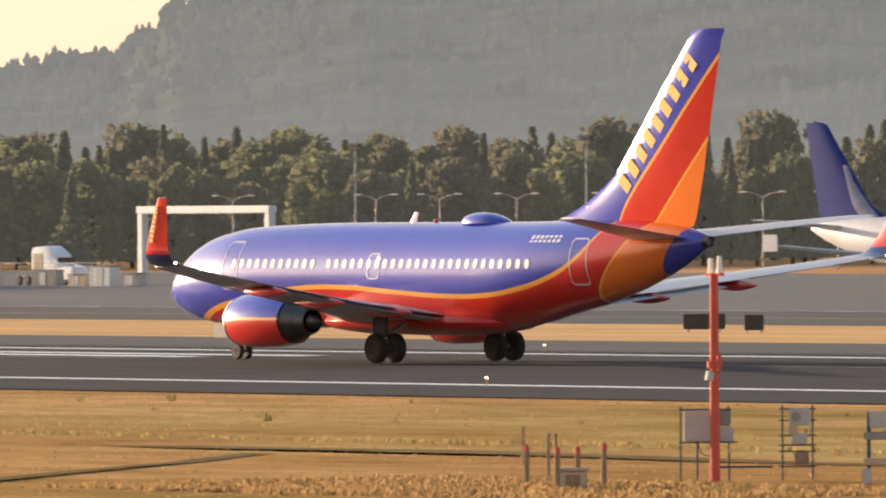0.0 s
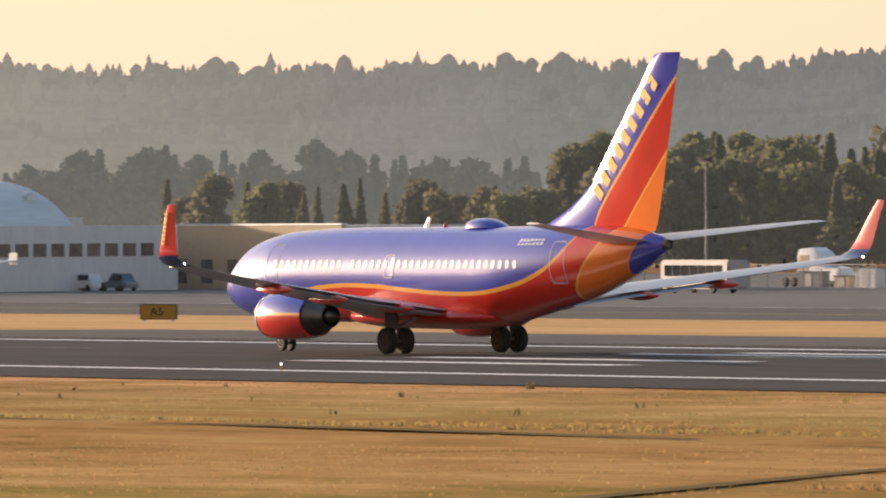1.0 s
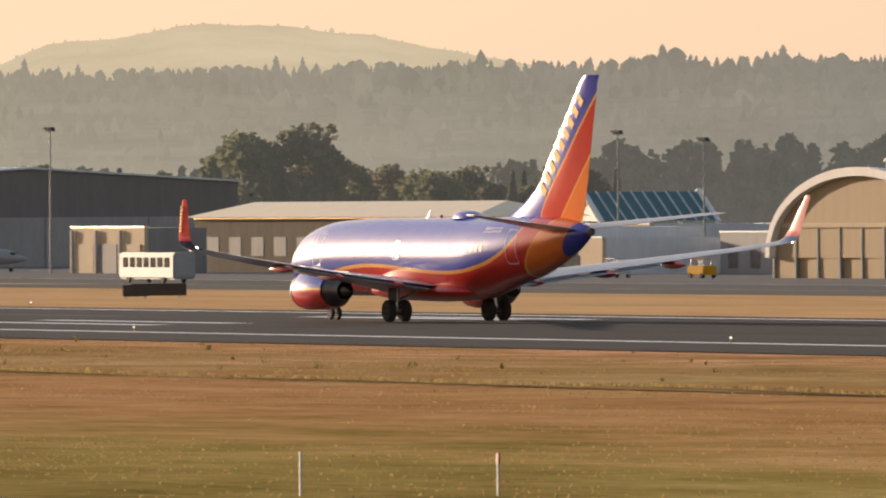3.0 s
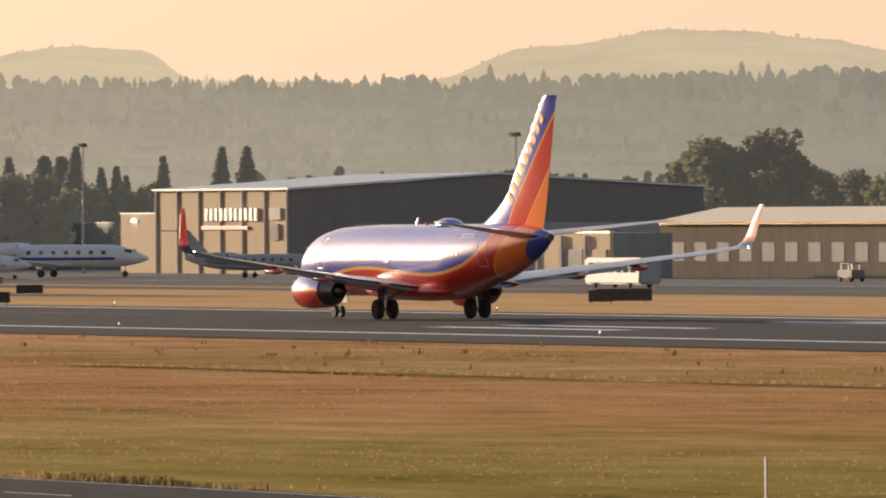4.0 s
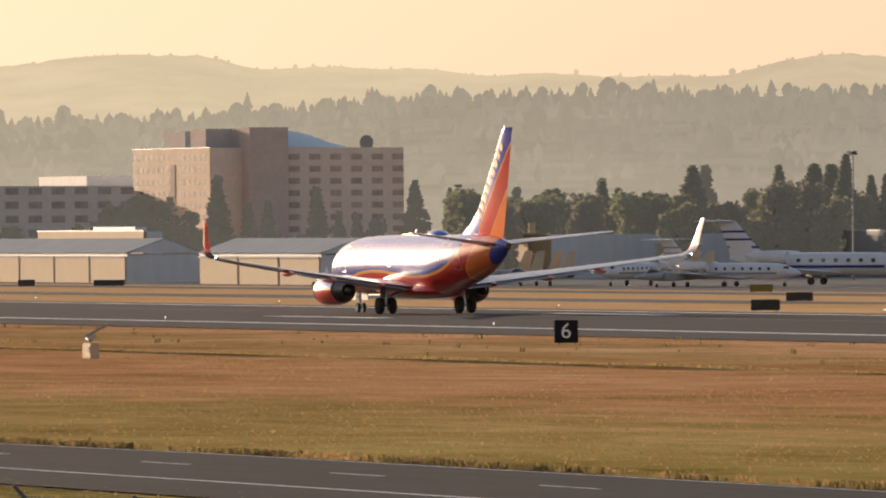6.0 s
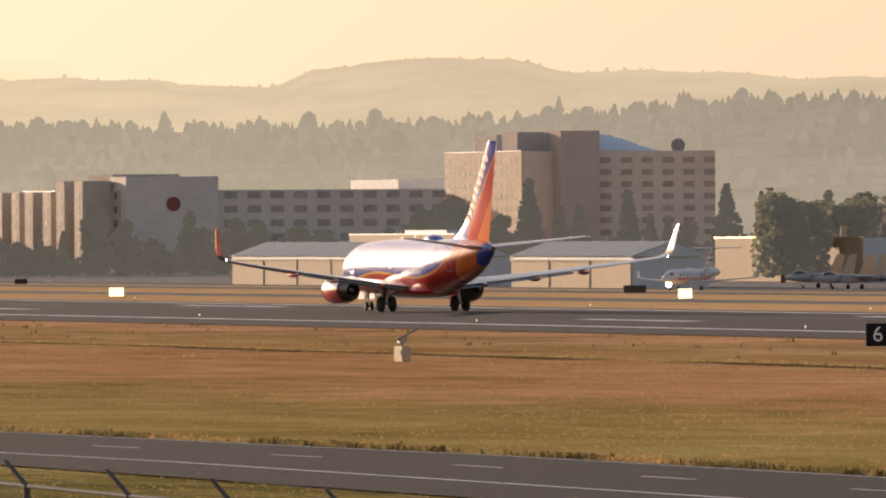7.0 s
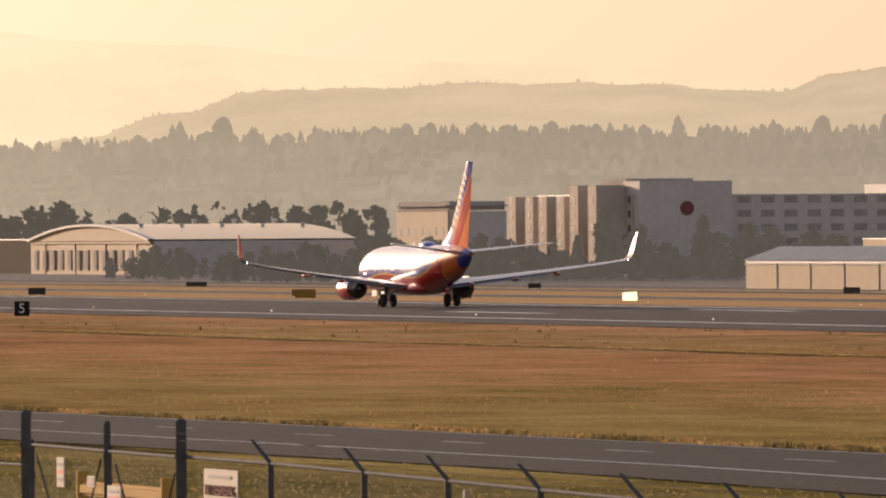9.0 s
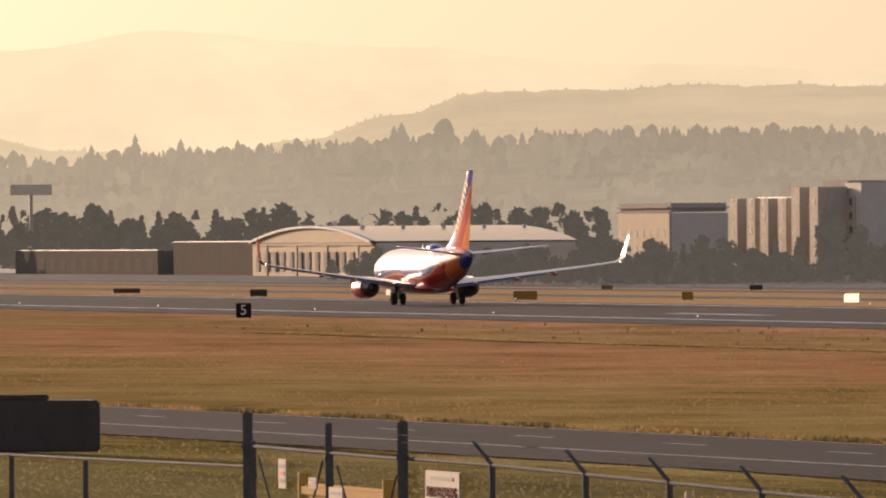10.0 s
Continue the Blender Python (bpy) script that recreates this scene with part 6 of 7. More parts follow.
def make_car(m, paint, label, tall=0.0):
    t = thing("car", m, label, "car", "parked cars")
    prof = [(-2.2, 0.5, 0.55), (-2.15, 0.85, 0.8), (-1.7, 0.95 + tall * 0.3, 0.86), (-1.2, 1.4 + tall, 0.72), (0.3, 1.45 + tall, 0.72), (1.0, 0.98, 0.84), (2.0, 0.86, 0.82), (2.25, 0.55, 0.6)]
    rings = [[(x, -w, 0.32), (x, w, 0.32), (x, w * 1.02, min(z, 0.8)), (x, w * 0.86, z), (x, -w * 0.86, z), (x, -w * 1.02, min(z, 0.8))] for x, z, w in prof]
    part("body", loft(rings), paint, t, smooth=True)
    part("window_band", box(-1.25, 0.55, -0.79, 0.79, 0.98, 1.32 + tall * 0.8, 0.1), M_DARKGLASS, t, "dark side windows")
    for s in (0.6, -0.6):
        part("headlight", box(2.1, 2.24, s - 0.16, s + 0.16, 0.62, 0.76, 0.03), M_PANE, t)
    wheels4(t, (-1.35, 1.4), 0.78)
    return t


car_rng = random.Random(9)
for i in range(6):
    make_car(pose(-872 + i * 4.6, 566, ZB, 0, 0, car_rng.choice((4, 184)) + car_rng.uniform(-4, 4)), M_CAR[i % 5], ("silver parked car", "black parked saloon car", "grey parked car by the fence", "dark blue parked car", "pale parked saloon car")[i % 5] + " beside the hut", 0.2 * (i % 3))
for i in range(4):
    make_car(pose(-905 + i * 6.2, 549, ZB, 0, 0, 184), M_CAR[(1, 1, 0, 3)[i]], "dark parked vehicle beside the hangar offices" if i != 2 else "silver pickup beside the hangar offices", 0.35)

trk = thing("truck_tractor", pose(-843.2, 604, ZB, 0, 0, 4), "white sleeper truck cab behind the fence", "truck")
part("cab", loft([[(x, -1.15, 0.6), (x, 1.15, 0.6), (x, 1.15, z - 0.4), (x, 0.9, z), (x, -0.9, z), (x, -1.15, z - 0.4)] for x, z in ((-2.6, 3.75), (-0.6, 3.9), (0.4, 3.4), (1.1, 2.9), (1.5, 2.1), (3.4, 1.85), (3.7, 1.2))]), M_WHITE, trk, smooth=True)
part("windscreen", box(0.95, 1.55, -1.0, 1.0, 2.15, 2.75, 0.1), M_DARKGLASS, trk, "dark windscreen")
part("side_panel", box(-2.4, -0.9, -1.19, 1.19, 1.3, 3.2, 0.05), M_CREAM, trk)
part("chassis", box(-5.6, 3.4, -0.5, 0.5, 0.6, 0.95), M_DARKMETAL, trk)
wheels4(trk, (2.4, -3.4, -4.7), 1.0, 0.5)


road_fence = thing("security_fence", pose(0, 590, ZB), "grey steel security fence along the access road", "fence")
for i in range(31):
    part("post", tube((-905 + 3 * i, 0, -0.02), (-905 + 3 * i, 0, 2.4), 0.05, n=6), M_GALV, road_fence)
for z in (0.15, 0.6, 1.05, 1.5, 1.95, 2.35):
    part("rail" if z > 2 else "wire", tube((-905, 0, z), (-815, 0, z), 0.035 if z > 2 else 0.014, n=5), M_GALV, road_fence)
for x, w, hgt, mt, lab in ((-836.5, 3.2, 1.5, M_GREYWALL, "grey generator box behind the security fence"), (-831.0, 2.2, 1.1, M_CREAM, "pale barrier block behind the security fence"), (-827.0, 2.8, 1.9, M_PALEWALL, "pale guard booth behind the security fence"), (-822.0, 1.8, 1.2, M_BRICKDARK, "brown crate behind the security fence")):
    crate = thing("utility_box", pose(x, 598, ZB, 0, 0, 8), lab, "utility box")
    part("body", box(-w / 2, w / 2, -0.7, 0.7, 0, hgt, 0.06), mt, crate)
    part("lid", box(-w / 2 - 0.08, w / 2 + 0.08, -0.78, 0.78, hgt + 0.003, hgt + 0.12, 0.03), M_GREYWALL, crate)
    part("door", box(-0.4, 0.4, -0.73, -0.705, 0.15, hgt - 0.15), M_BOXGREY, crate)


def make_bus(m, label, length=11.0):
    t = thing("shuttle_bus", m, label, "bus")
    part("body", box(-length / 2, length / 2, -1.25, 1.25, 0.4, 3.1, 0.18), M_PARKED, t, "white bus body")
    for i in range(7):
        for s in (1, -1):
            x = -length / 2 + 1.0 + i * (length - 1.6) / 7
            part("window", box(x, x + 1.2, s * 1.25 - 0.03, s * 1.25 + 0.03, 1.6, 2.6, 0.02), M_DARKGLASS, t)
    part("windscreen", box(length / 2 - 0.05, length / 2 + 0.04, -1.05, 1.05, 1.4, 2.7, 0.02), M_DARKGLASS, t)
    wheels4(t, (-length / 2 + 2.6, length / 2 - 2.2), 1.12, 0.48)
    return t


make_bus(pose(-795, 556, ZB, 0, 0, 180), "white airport bus beside the access road")
make_bus(pose(-962, 457, drop(457) + 0.03, 0, 0, 180), "long white bus beside the taxiway", 13.0)
tank = thing("fuel_truck", pose(-985, 514, ZB, 0, 0, 0), "white fuel tanker truck on the apron", "truck")
part("tank", loft([[(x, r * 1.15 * math.cos(2 * math.pi * i / 20), 1.75 + r * math.sin(2 * math.pi * i / 20)) for i in range(20)] for x, r in ((-6.6, 0.5), (-6.4, 1.0), (0.8, 1.0), (1.0, 0.5))]), M_WHITE, tank, "white tank", True)
part("chassis", box(-6.6, 4.6, -0.5, 0.5, 0.5, 0.8), M_DARKMETAL, tank)
part("cab", box(2.0, 4.8, -1.2, 1.2, 0.6, 2.6, 0.25), M_CAR[1], tank, "dark cab")
part("windscreen", box(4.4, 4.84, -1.0, 1.0, 1.5, 2.3, 0.05), M_DARKGLASS, tank)
wheels4(tank, (3.6, -3.6, -5.0), 1.0, 0.5)
for x, y, mt, lab in ((-955, 516, M_YELLOWPAINT, "yellow ground service cart"), (-972, 515, M_CAR[2], "grey baggage tug on the apron"), (-1020, 512, M_CAR[1], "dark baggage tug on the apron"), (-862, 585, M_GREYWALL, "grey utility cart behind the fence")):
    c = thing("service_cart", pose(x, y, ZB), lab, "cart")
    part("body", box(-1.8, 1.8, -0.8, 0.8, 0.35, 1.3, 0.12), mt, c)
    part("canopy", box(-1.2, 0.8, -0.75, 0.75, 1.95, 2.05, 0.03), mt, c)
    for px in (-1.1, 0.7):
        for s in (0.66, -0.66):
            part("canopy_post", box(px - 0.04, px + 0.04, s - 0.04, s + 0.04, 1.31, 1.94), M_STEEL, c)
    wheels4(c, (-1.2, 1.2), 0.72, 0.3)

# ---- masts and street lamps ----
for x, y, top in ((-930, 707, 12.7), (-895, 712, 13.2), (-942, 659, 11.6), (-980, 562, 16.8), (-1063, 600, 14.6), (-1046, 603, 13.6), (-1013, 603, 13.6), (-1113, 515, 15.3), (-1113, 590, 14.7), (-1095, 592, 13.7), (-1296, 536, 15.5), (-1607, 595, 12.5)):
    l = thing("floodlight_mast", pose(x, y, ZB), "tall grey steel floodlight mast at the apron", "light mast", "apron floodlight masts")
    part("pole", tube((0, 0, 0), (0, 0, top - ZB - 0.5), 0.15, 0.09, 10), M_GALV, l)
    part("crossbar", box(-1.1, 1.1, -0.2, 0.2, top - ZB - 0.5, top - ZB - 0.25, 0.05), M_FENCE, l)
    for i in range(4):
        part("lamp_head", box(-1.05 + i * 0.56, -0.65 + i * 0.56, -0.45, 0.15, top - ZB - 0.24, top - ZB), M_FENCE, l)
for x, y in ((-969, 749), (-957, 751), (-980, 748), (-917, 755), (-905, 756), (-1000, 742), (-940, 752)):
    l = thing("street_lamp", pose(x, y, ZB, 0, 0, 10), "double-armed grey street lamp by the access road", "street lamp", "street lamps")
    part("pole", tube((0, 0, 0), (0, 0, 8.3), 0.13, 0.09, 8), M_GALV, l)
    for s in (1, -1):
        arm = bmesh.new()
        for a, b in (((0, 0, 8.2), (s * 1.2, 0, 8.65)), ((s * 1.2, 0, 8.65), (s * 2.6, 0, 8.85))):
            bm_tube(arm, a, b, 0.06, n=6)
        part("arm", arm, M_GALV, l)
        part("lamp_head", box(s * 2.9 - 0.5, s * 2.9 + 0.5, -0.2, 0.2, 8.75, 8.95, 0.05), M_PALEWALL, l)

# ---- runway furniture ----
def text_mesh(body, size, extrude=0.01):
    cu = bpy.data.curves.new("text", "FONT")
    cu.body, cu.size, cu.extrude, cu.align_x, cu.align_y = body, size, extrude, "CENTER", "CENTER"
    ob = bpy.data.objects.new("text", cu)
    me = bpy.data.meshes.new_from_object(ob)
    bpy.data.objects.remove(ob)
    bpy.data.curves.remove(cu)
    return me


def text_part(body, size, material, parent, m, name="lettering"):
    ob = new(name, text_mesh(body, size))
    ob.data.materials.append(material)
    ob.parent = parent
    ob.matrix_basis = m
    return ob


def make_number_sign(x, y, num, yaw):
    t = thing("distance_sign", pose(x, y, -0.01, 0, 0, yaw), "black runway distance sign with white numeral " + num, "sign", "distance remaining signs")
    part("panel", box(-0.6, 0.6, -0.13, 0.13, 0.12, 1.30, 0.03), M_BLACK, t, "black panel")
    for s in (-0.4, 0.4):
        part("leg", tube((s, 0, 0), (s, 0, 0.14), 0.04, n=8), M_GALV, t)
    text_part(num, 1.12, M_NUM, t, pose(0, -0.142, 0.71, 90, 0, 0), "numeral")
    part("edge_strip", box(-0.64, -0.602, -0.14, 0.14, 0.1, 1.32), M_GALV, t)


make_number_sign(-505.4, 193.0, "6", 62)
make_number_sign(-822.5, 196.4, "5", 68)


def make_guide_sign(x, y, w, h, face, yaw, label, text="", mt=None):
    t = thing("guidance_sign", pose(x, y, drop(y), 0, 0, yaw), label, "sign", "guidance signs")
    part("housing", box(-w / 2, w / 2, -0.16, 0.16, 0.15, 0.15 + h, 0.03), M_SIGNBACK, t, "dark sign housing")
    if face:
        part("face", box(-w / 2 + 0.06, w / 2 - 0.06, -0.185, -0.163, 0.2, 0.1 + h), face, t, "sign face")
    for s in (-w * 0.38, w * 0.38):
        part("leg", tube((s, 0, -0.02), (s, 0, 0.16), 0.05, n=8), M_GALV, t)
    if text:
        text_part(text, h * 0.75, M_BLACK, t, pose(-0.1, -0.2, 0.14 + h / 2, 90, 0, 0))


Y45 = 52
make_guide_sign(-546, 341, 2.3, 0.95, M_SIGNYEL, Y45, "yellow taxiway sign lettered A5 on the verge", "A5", None)
make_guide_sign(-663, 340, 2.6, 0.85, M_SIGNYEL, 62, "yellow taxiway sign lettered A5 beside the verge", "A5", None)
for x, y, w, h, face, lab in (
    (-426, 346.7, 2.2, 0.8, None, "dark back of a guidance sign"), (-418, 343.5, 1.0, 0.8, None, "dark back of a small guidance sign"),
    (-770, 497, 2.4, 0.9, None, "dark back of an apron sign"), (-966, 427, 2.4, 0.7, None, "dark back of a taxiway sign"), (-662, 312.8, 1.8, 0.8, None, "dark sign back beside the runway"),
    (-670.7, 270.8, 2.0, 0.75, None, "dark sign back at the runway edge"), (-795, 324, 2.2, 0.7, None, "dark sign back on the straw verge"),
    (-1029, 415, 2.4, 0.75, M_SIGNYEL, "yellow taxiway sign far off"), (-674.7, 320.6, 4.0, 0.85, None, "long dark sign back on the verge"), (-1077, 383, 2.4, 0.8, None, "dark sign back by the taxiway"),
    (-1003, 284.8, 1.1, 0.75, M_SIGNYEL, "small yellow sign on the verge"), (-1440, 397, 1.6, 0.6, M_SIGNYEL, "pale sign far along the taxiway"), (-1426, 415, 1.8, 0.7, None, "dark sign back far along the taxiway"),
    (-1127, 270.8, 1.9, 0.75, None, "dark sign back beside the runway edge"), (-1482, 380, 3.0, 0.65, None, "long dark sign back by the taxiway"), (-1025, 274, 2.4, 0.85, M_SIGNYEL, "yellow sign at the runway edge"),
    (-1188, 385, 2.0, 0.75, None, "dark sign back on the taxiway verge"), (-1214, 404, 3.8, 0.7, None, "long dark sign back by the hangar row"), (-1099, 390.5, 2.0, 0.7, None, "dark sign back by the taxiway edge"), (-1220, 277, 3.2, 0.55, None, "low dark sign back beside the runway"),
):
    make_guide_sign(x, y, w, h, face, math.degrees(math.atan2(-x, y)) + 4, lab)
# the third panel is added: its glow stands in for the taxiing jet's lamp
for x, y, w, h, lab in ((-932.6, 280.6, 1.5, 0.85, "lit pale sign shining on the verge"), (-950, 285.9, 1.5, 0.85, "lit pale sign beside the runway verge"), (-892, 322, 1.4, 1.0, "added glowing panel in place of the jet lamp glare")):
    make_guide_sign(x, y, w, h, M_SIGNLIT, math.degrees(math.atan2(-x, y)) + 4, lab)


def make_edge_light(x, y):
    t = thing("runway_edge_light", pose(x, y, 0.0), "small lit runway edge light on a stem", "runway light", "runway edge lights")
    part("stem", tube((0, 0, -0.02), (0, 0, 0.27), 0.025, n=6), M_YELLOWPAINT, t)
    g = bmesh.new()
    bmesh.ops.create_uvsphere(g, u_segments=8, v_segments=6, radius=0.05, matrix=Matrix.Translation((0, 0, 0.33)))
    part("lens", g, M_LENS, t, "lit lens", True)
    return t


M_LENS = mat("lit_runway_lens", (0.9, 0.9, 0.9), 0.3, vary=0, emit=((1.0, 0.9, 0.72), 1.2))
first_light = make_edge_light(-280.8, 219.0)
for k in range(-1, 26):
    for y in (219.0, 269.6):
        if k or y > 220:
            copy_thing(first_light, pose(-280.8 - 60.96 * k, y, 0.0))

# ---- equipment in the near grass ----
def gz(x, y):
    return ground_z(x, y)


mast = thing("obstruction_mast", pose(-183.95, 150.0, gz(-184, 150)), "slim red-painted equipment mast in dry grass", "mast")
part("pole", tube((0, 0, 0), (0, 0, 4.7), 0.115, 0.095, 12), M_OBSTRUCT, mast)
part("collar", tube((0, 0, 2.56), (0, 0, 2.72), 0.17, n=12), M_OBSTRUCT, mast)
part("lamp", tube((0.22, -0.05, 2.5), (0.22, -0.05, 2.85), 0.06, n=8), M_OBSTRUCT, mast, "red side lamp")
part("lens", tube((0.02, -0.18, 2.28), (0.02, -0.14, 2.48), 0.1, n=10), M_BOXGREY, mast)
part("top_lamp", tube((-0.12, 0, 4.7), (-0.12, 0, 5.05), 0.07, 0.05, 10), M_WHITE, mast, "pale lamp")
part("top_lamp", tube((0.2, 0, 4.7), (0.2, 0, 5.1), 0.07, 0.05, 10), M_WHITE, mast, "pale lamp")
part("lamp_bar", box(-0.25, 0.3, -0.05, 0.05, 4.64, 4.72), M_OBSTRUCT, mast)
cab = thing("electrical_cabinet", pose(-184.55, 150.1, gz(-184.5, 150.1), 0, 0, 52), "grey electrical cabinet on a steel frame", "cabinet")
part("cabinet", box(-0.40, 0.36, -0.2, 0.2, 0.9, 1.58, 0.02), M_BOXGREY, cab, "grey cabinet door")
part("side_box", box(0.40, 0.72, -0.18, 0.14, 0.86, 1.22, 0.03), M_BOXGREY, cab)
part("side_box", box(0.40, 0.66, -0.18, 0.14, 1.24, 1.6, 0.03), M_GREYWALL, cab, "darker switch box")
for x in (-0.48, -0.1, 0.2, 0.62):
    part("leg", tube((x, 0.05 if abs(x) > 0.3 else 0.0, -0.02), (x * 0.98, 0.05, 0.9 if abs(x) < 0.4 else 1.68), 0.024, n=8), M_FENCE, cab)
part("rail", box(-0.52, 0.80, -0.22, -0.17, 0.85, 0.89), M_FENCE, cab)
part("rail", box(-0.52, 0.66, -0.22, -0.17, 1.59, 1.63), M_FENCE, cab)
cable = bmesh.new()
for i in range(8):
    a0, a1 = math.pi * i / 8, math.pi * (i + 1) / 8
    bm_tube(cable, (0.12 - 0.2 * math.cos(a0), -0.1, 0.86 - 0.3 * math.sin(a0)), (0.12 - 0.2 * math.cos(a1), -0.1, 0.86 - 0.3 * math.sin(a1)), 0.014, n=6)
part("cable", cable, M_FENCE, cab, "hanging cable loop")
part("ground_bar", box(0.3, 1.6, -0.1, -0.02, 0.28, 0.33), M_FENCE, cab)
rack = thing("equipment_rack", pose(-183.2, 151.8, gz(-183, 151.8), 0, 0, 50), "rusty steel rack carrying meters and boxes", "rack")
for x in (-0.34, 0.34):
    for y in (-0.15, 0.15):
        part("post", tube((x, y, -0.02), (x, y, 1.68), 0.022, n=8), M_FENCE, rack)
for z in (0.28, 0.62, 0.76, 0.98, 1.32, 1.58):
    part("rung", box(-0.42, 0.42, -0.17, -0.13, z, z + 0.035), M_FENCE, rack)
for x0, x1, z0, z1, mt in ((-0.18, 0.28, 1.22, 1.62, M_BOXGREY), (-0.12, 0.22, 0.80, 1.05, M_BOXGREY), (-0.06, 0.26, 0.36, 0.62, M_WOOD), (-0.2, 0.02, 1.02, 1.22, M_CREAM)):
    part("meter_box", box(x0, x1, -0.32, -0.16, z0, z1, 0.02), mt, rack)
dial = bmesh.new()
bm_tube(dial, (-0.03, -0.34, 1.42), (-0.03, -0.315, 1.42), 0.11, n=16)
part("dial", dial, M_GREYWALL, rack, "round meter dial")
rk2 = thing("equipment_rack", pose(-179.2, 150.8, gz(-179, 150.8), 0, 0, 48), "steel rack with weathered boxes and timber", "rack")
for x in (-0.2, 0.34):
    part("post", tube((x, 0, -0.02), (x, 0, 1.6), 0.05, n=8), M_FENCE, rk2)
for x0, x1, z0, z1, mt in ((-0.18, 0.5, 1.25, 1.62, M_BOXGREY), (-0.3, 0.3, 0.98, 1.16, M_GREYWALL), (-0.3, 0.6, 0.42, 0.58, M_CREAM), (-0.34, -0.14, 0.0, 0.35, M_BOXGREY)):
    part("box", box(x0, x1, -0.2, 0.05, z0, z1, 0.02), mt, rk2)
for x, y, h, cap in ((-183.6, 144.3, 0.92, 1), (-180.35, 142.6, 0.95, 1), (-182.47, 145.6, 0.95, 1), (-180.95, 143.64, 0.93, 1), (-186.86, 147.49, 1.1, 0), (-186.6, 147.5, 1.1, 0), (-199.0, 156.3, 0.95, 0)):
    p = thing("marker_post", pose(x, y, gz(x, y)), "weathered wooden marker post with a red cap" if cap else "pale weathered marker post in the grass", "post", "marker posts")
    part("post", tube((0, 0, -0.02), (0.01, 0, h), 0.065, 0.06, 10) if cap else tube((0, 0, -0.02), (0.01, 0, h), 0.04, 0.035, 8), M_WOOD, p)
    if cap:
        part("cap", tube((0.01, 0, h - 0.12), (0.01, 0, h + 0.03), 0.072, 0.055, 10), M_OBSTRUCT, p, "red cap")
pit = thing("junction_box", pose(-181.1, 143.63, gz(-181.2, 143.5), 0, 0, 50), "low concrete junction box among the posts", "junction box")
part("body", box(-0.32, 0.32, -0.25, 0.25, -0.02, 0.42, 0.03), M_CREAM, pit)
part("cover", box(-0.36, 0.36, -0.29, 0.29, 0.425, 0.5, 0.02), M_CREAM, pit)
part("plate", box(-0.15, 0.17, -0.275, -0.252, 0.1, 0.34), M_WOOD, pit)
for x, y, h, red in ((-205.2, 100.9, 0.97, 0), (-202.4, 104.3, 0.93, 1)):
    p = thing("marker_stake", pose(x, y, gz(x, y)), "thin grey marker stake with a dark red top" if red else "thin grey marker stake in the grass", "stake", "marker stakes")
    part("stake", box(-0.05, 0.05, -0.02, 0.02, -0.02, h, 0.008), M_GALV, p)
    if red:
        part("tip", box(-0.055, 0.055, -0.024, 0.024, h - 0.22, h + 0.005), M_HUB, p, "dark red tip")
wc = thing("visual_glide_unit", pose(-476.4, 157.6, gz(-476, 157.6), 0, 0, -3), "cream cabinet with a tilted grey dish panel", "approach light unit")
part("cabinet", box(-0.75, 0.75, -0.22, 0.22, -0.02, 0.72, 0.04), M_CREAM, wc, "cream cabinet")
part("vent", box(0.1, 0.6, -0.25, -0.222, 0.3, 0.55), M_GREYWALL, wc)
part("neck", tube((-0.1, 0, 0.7), (-0.1, 0, 1.0), 0.08, n=8), M_GALV, wc)
part("drum", box(-0.35, 0.2, -0.2, 0.2, 0.88, 1.15, 0.05), M_BOXGREY, wc)
hd = box(-0.65, 0.65, -0.35, 0.35, -0.05, 0.05, 0.03)
dsh = part("dish_panel", hd, M_GALV, wc, "tilted panel")
dsh.matrix_basis = pose(0.1, 0.27, 1.32, 0, -28, 69)
part("bracket", box(0.4, 0.72, -0.06, 0.06, 0.2, 0.4, 0.02), M_FENCE, wc)

# ---- boundary fence ----
FY = 29.3
M_WIRE = mat("rusted_wire", (0.05, 0.045, 0.042), 0.9, vary=0.3, scale=4, spec=0.05)
fence = thing("boundary_fence", pose(0, FY, 0), "chain-link boundary fence with barbed wire arms", "fence")
fz = lambda x: ground_z(x, FY)
rail_z = lambda x: 3.895 - 0.0062 * max(0.0, x + 111.0)
posts = [-111.06, -107.18, -103.91, -100.52, -97.0, -93.6, -90.1, -86.7, -83.3]
for x in posts:
    part("post", tube((x, 0, fz(x) - 0.1), (x, 0, rail_z(x) + 0.02), 0.035, n=10), M_FENCE, fence)
    part("arm", tube((x, 0, rail_z(x)), (x - 0.30, -0.13, rail_z(x) + 0.25), 0.025, 0.018, 8), M_FENCE, fence)
part("top_rail", tube((-114.8, 0, 3.895), (-111.0, 0, 3.895), 0.022, n=8), M_FENCE, fence)
part("top_rail", tube((-111.0, 0, 3.895), (posts[-1], 0, rail_z(posts[-1])), 0.022, n=8), M_FENCE, fence)
for i in range(3):
    k = (i + 1) / 3
    part("barbed_wire", tube((-114.8 - 0.30 * k, -0.13 * k, 3.92 + 0.25 * k), (posts[-1] - 0.30 * k, -0.13 * k, rail_z(posts[-1]) + 0.25 * k), 0.0035, n=5), M_WIRE, fence)
barb = bmesh.new()
for i in range(340):
    x = -122 + i * 0.1
    if x < -114.8:
        bm_tube(barb, (x, -0.01, 3.9), (x + 0.02, 0.02, 3.94), 0.006, n=4)
        bm_tube(barb, (x, 0.01, 3.93), (x + 0.02, -0.02, 3.89), 0.006, n=4)
part("barbs", barb, M_WIRE, fence)


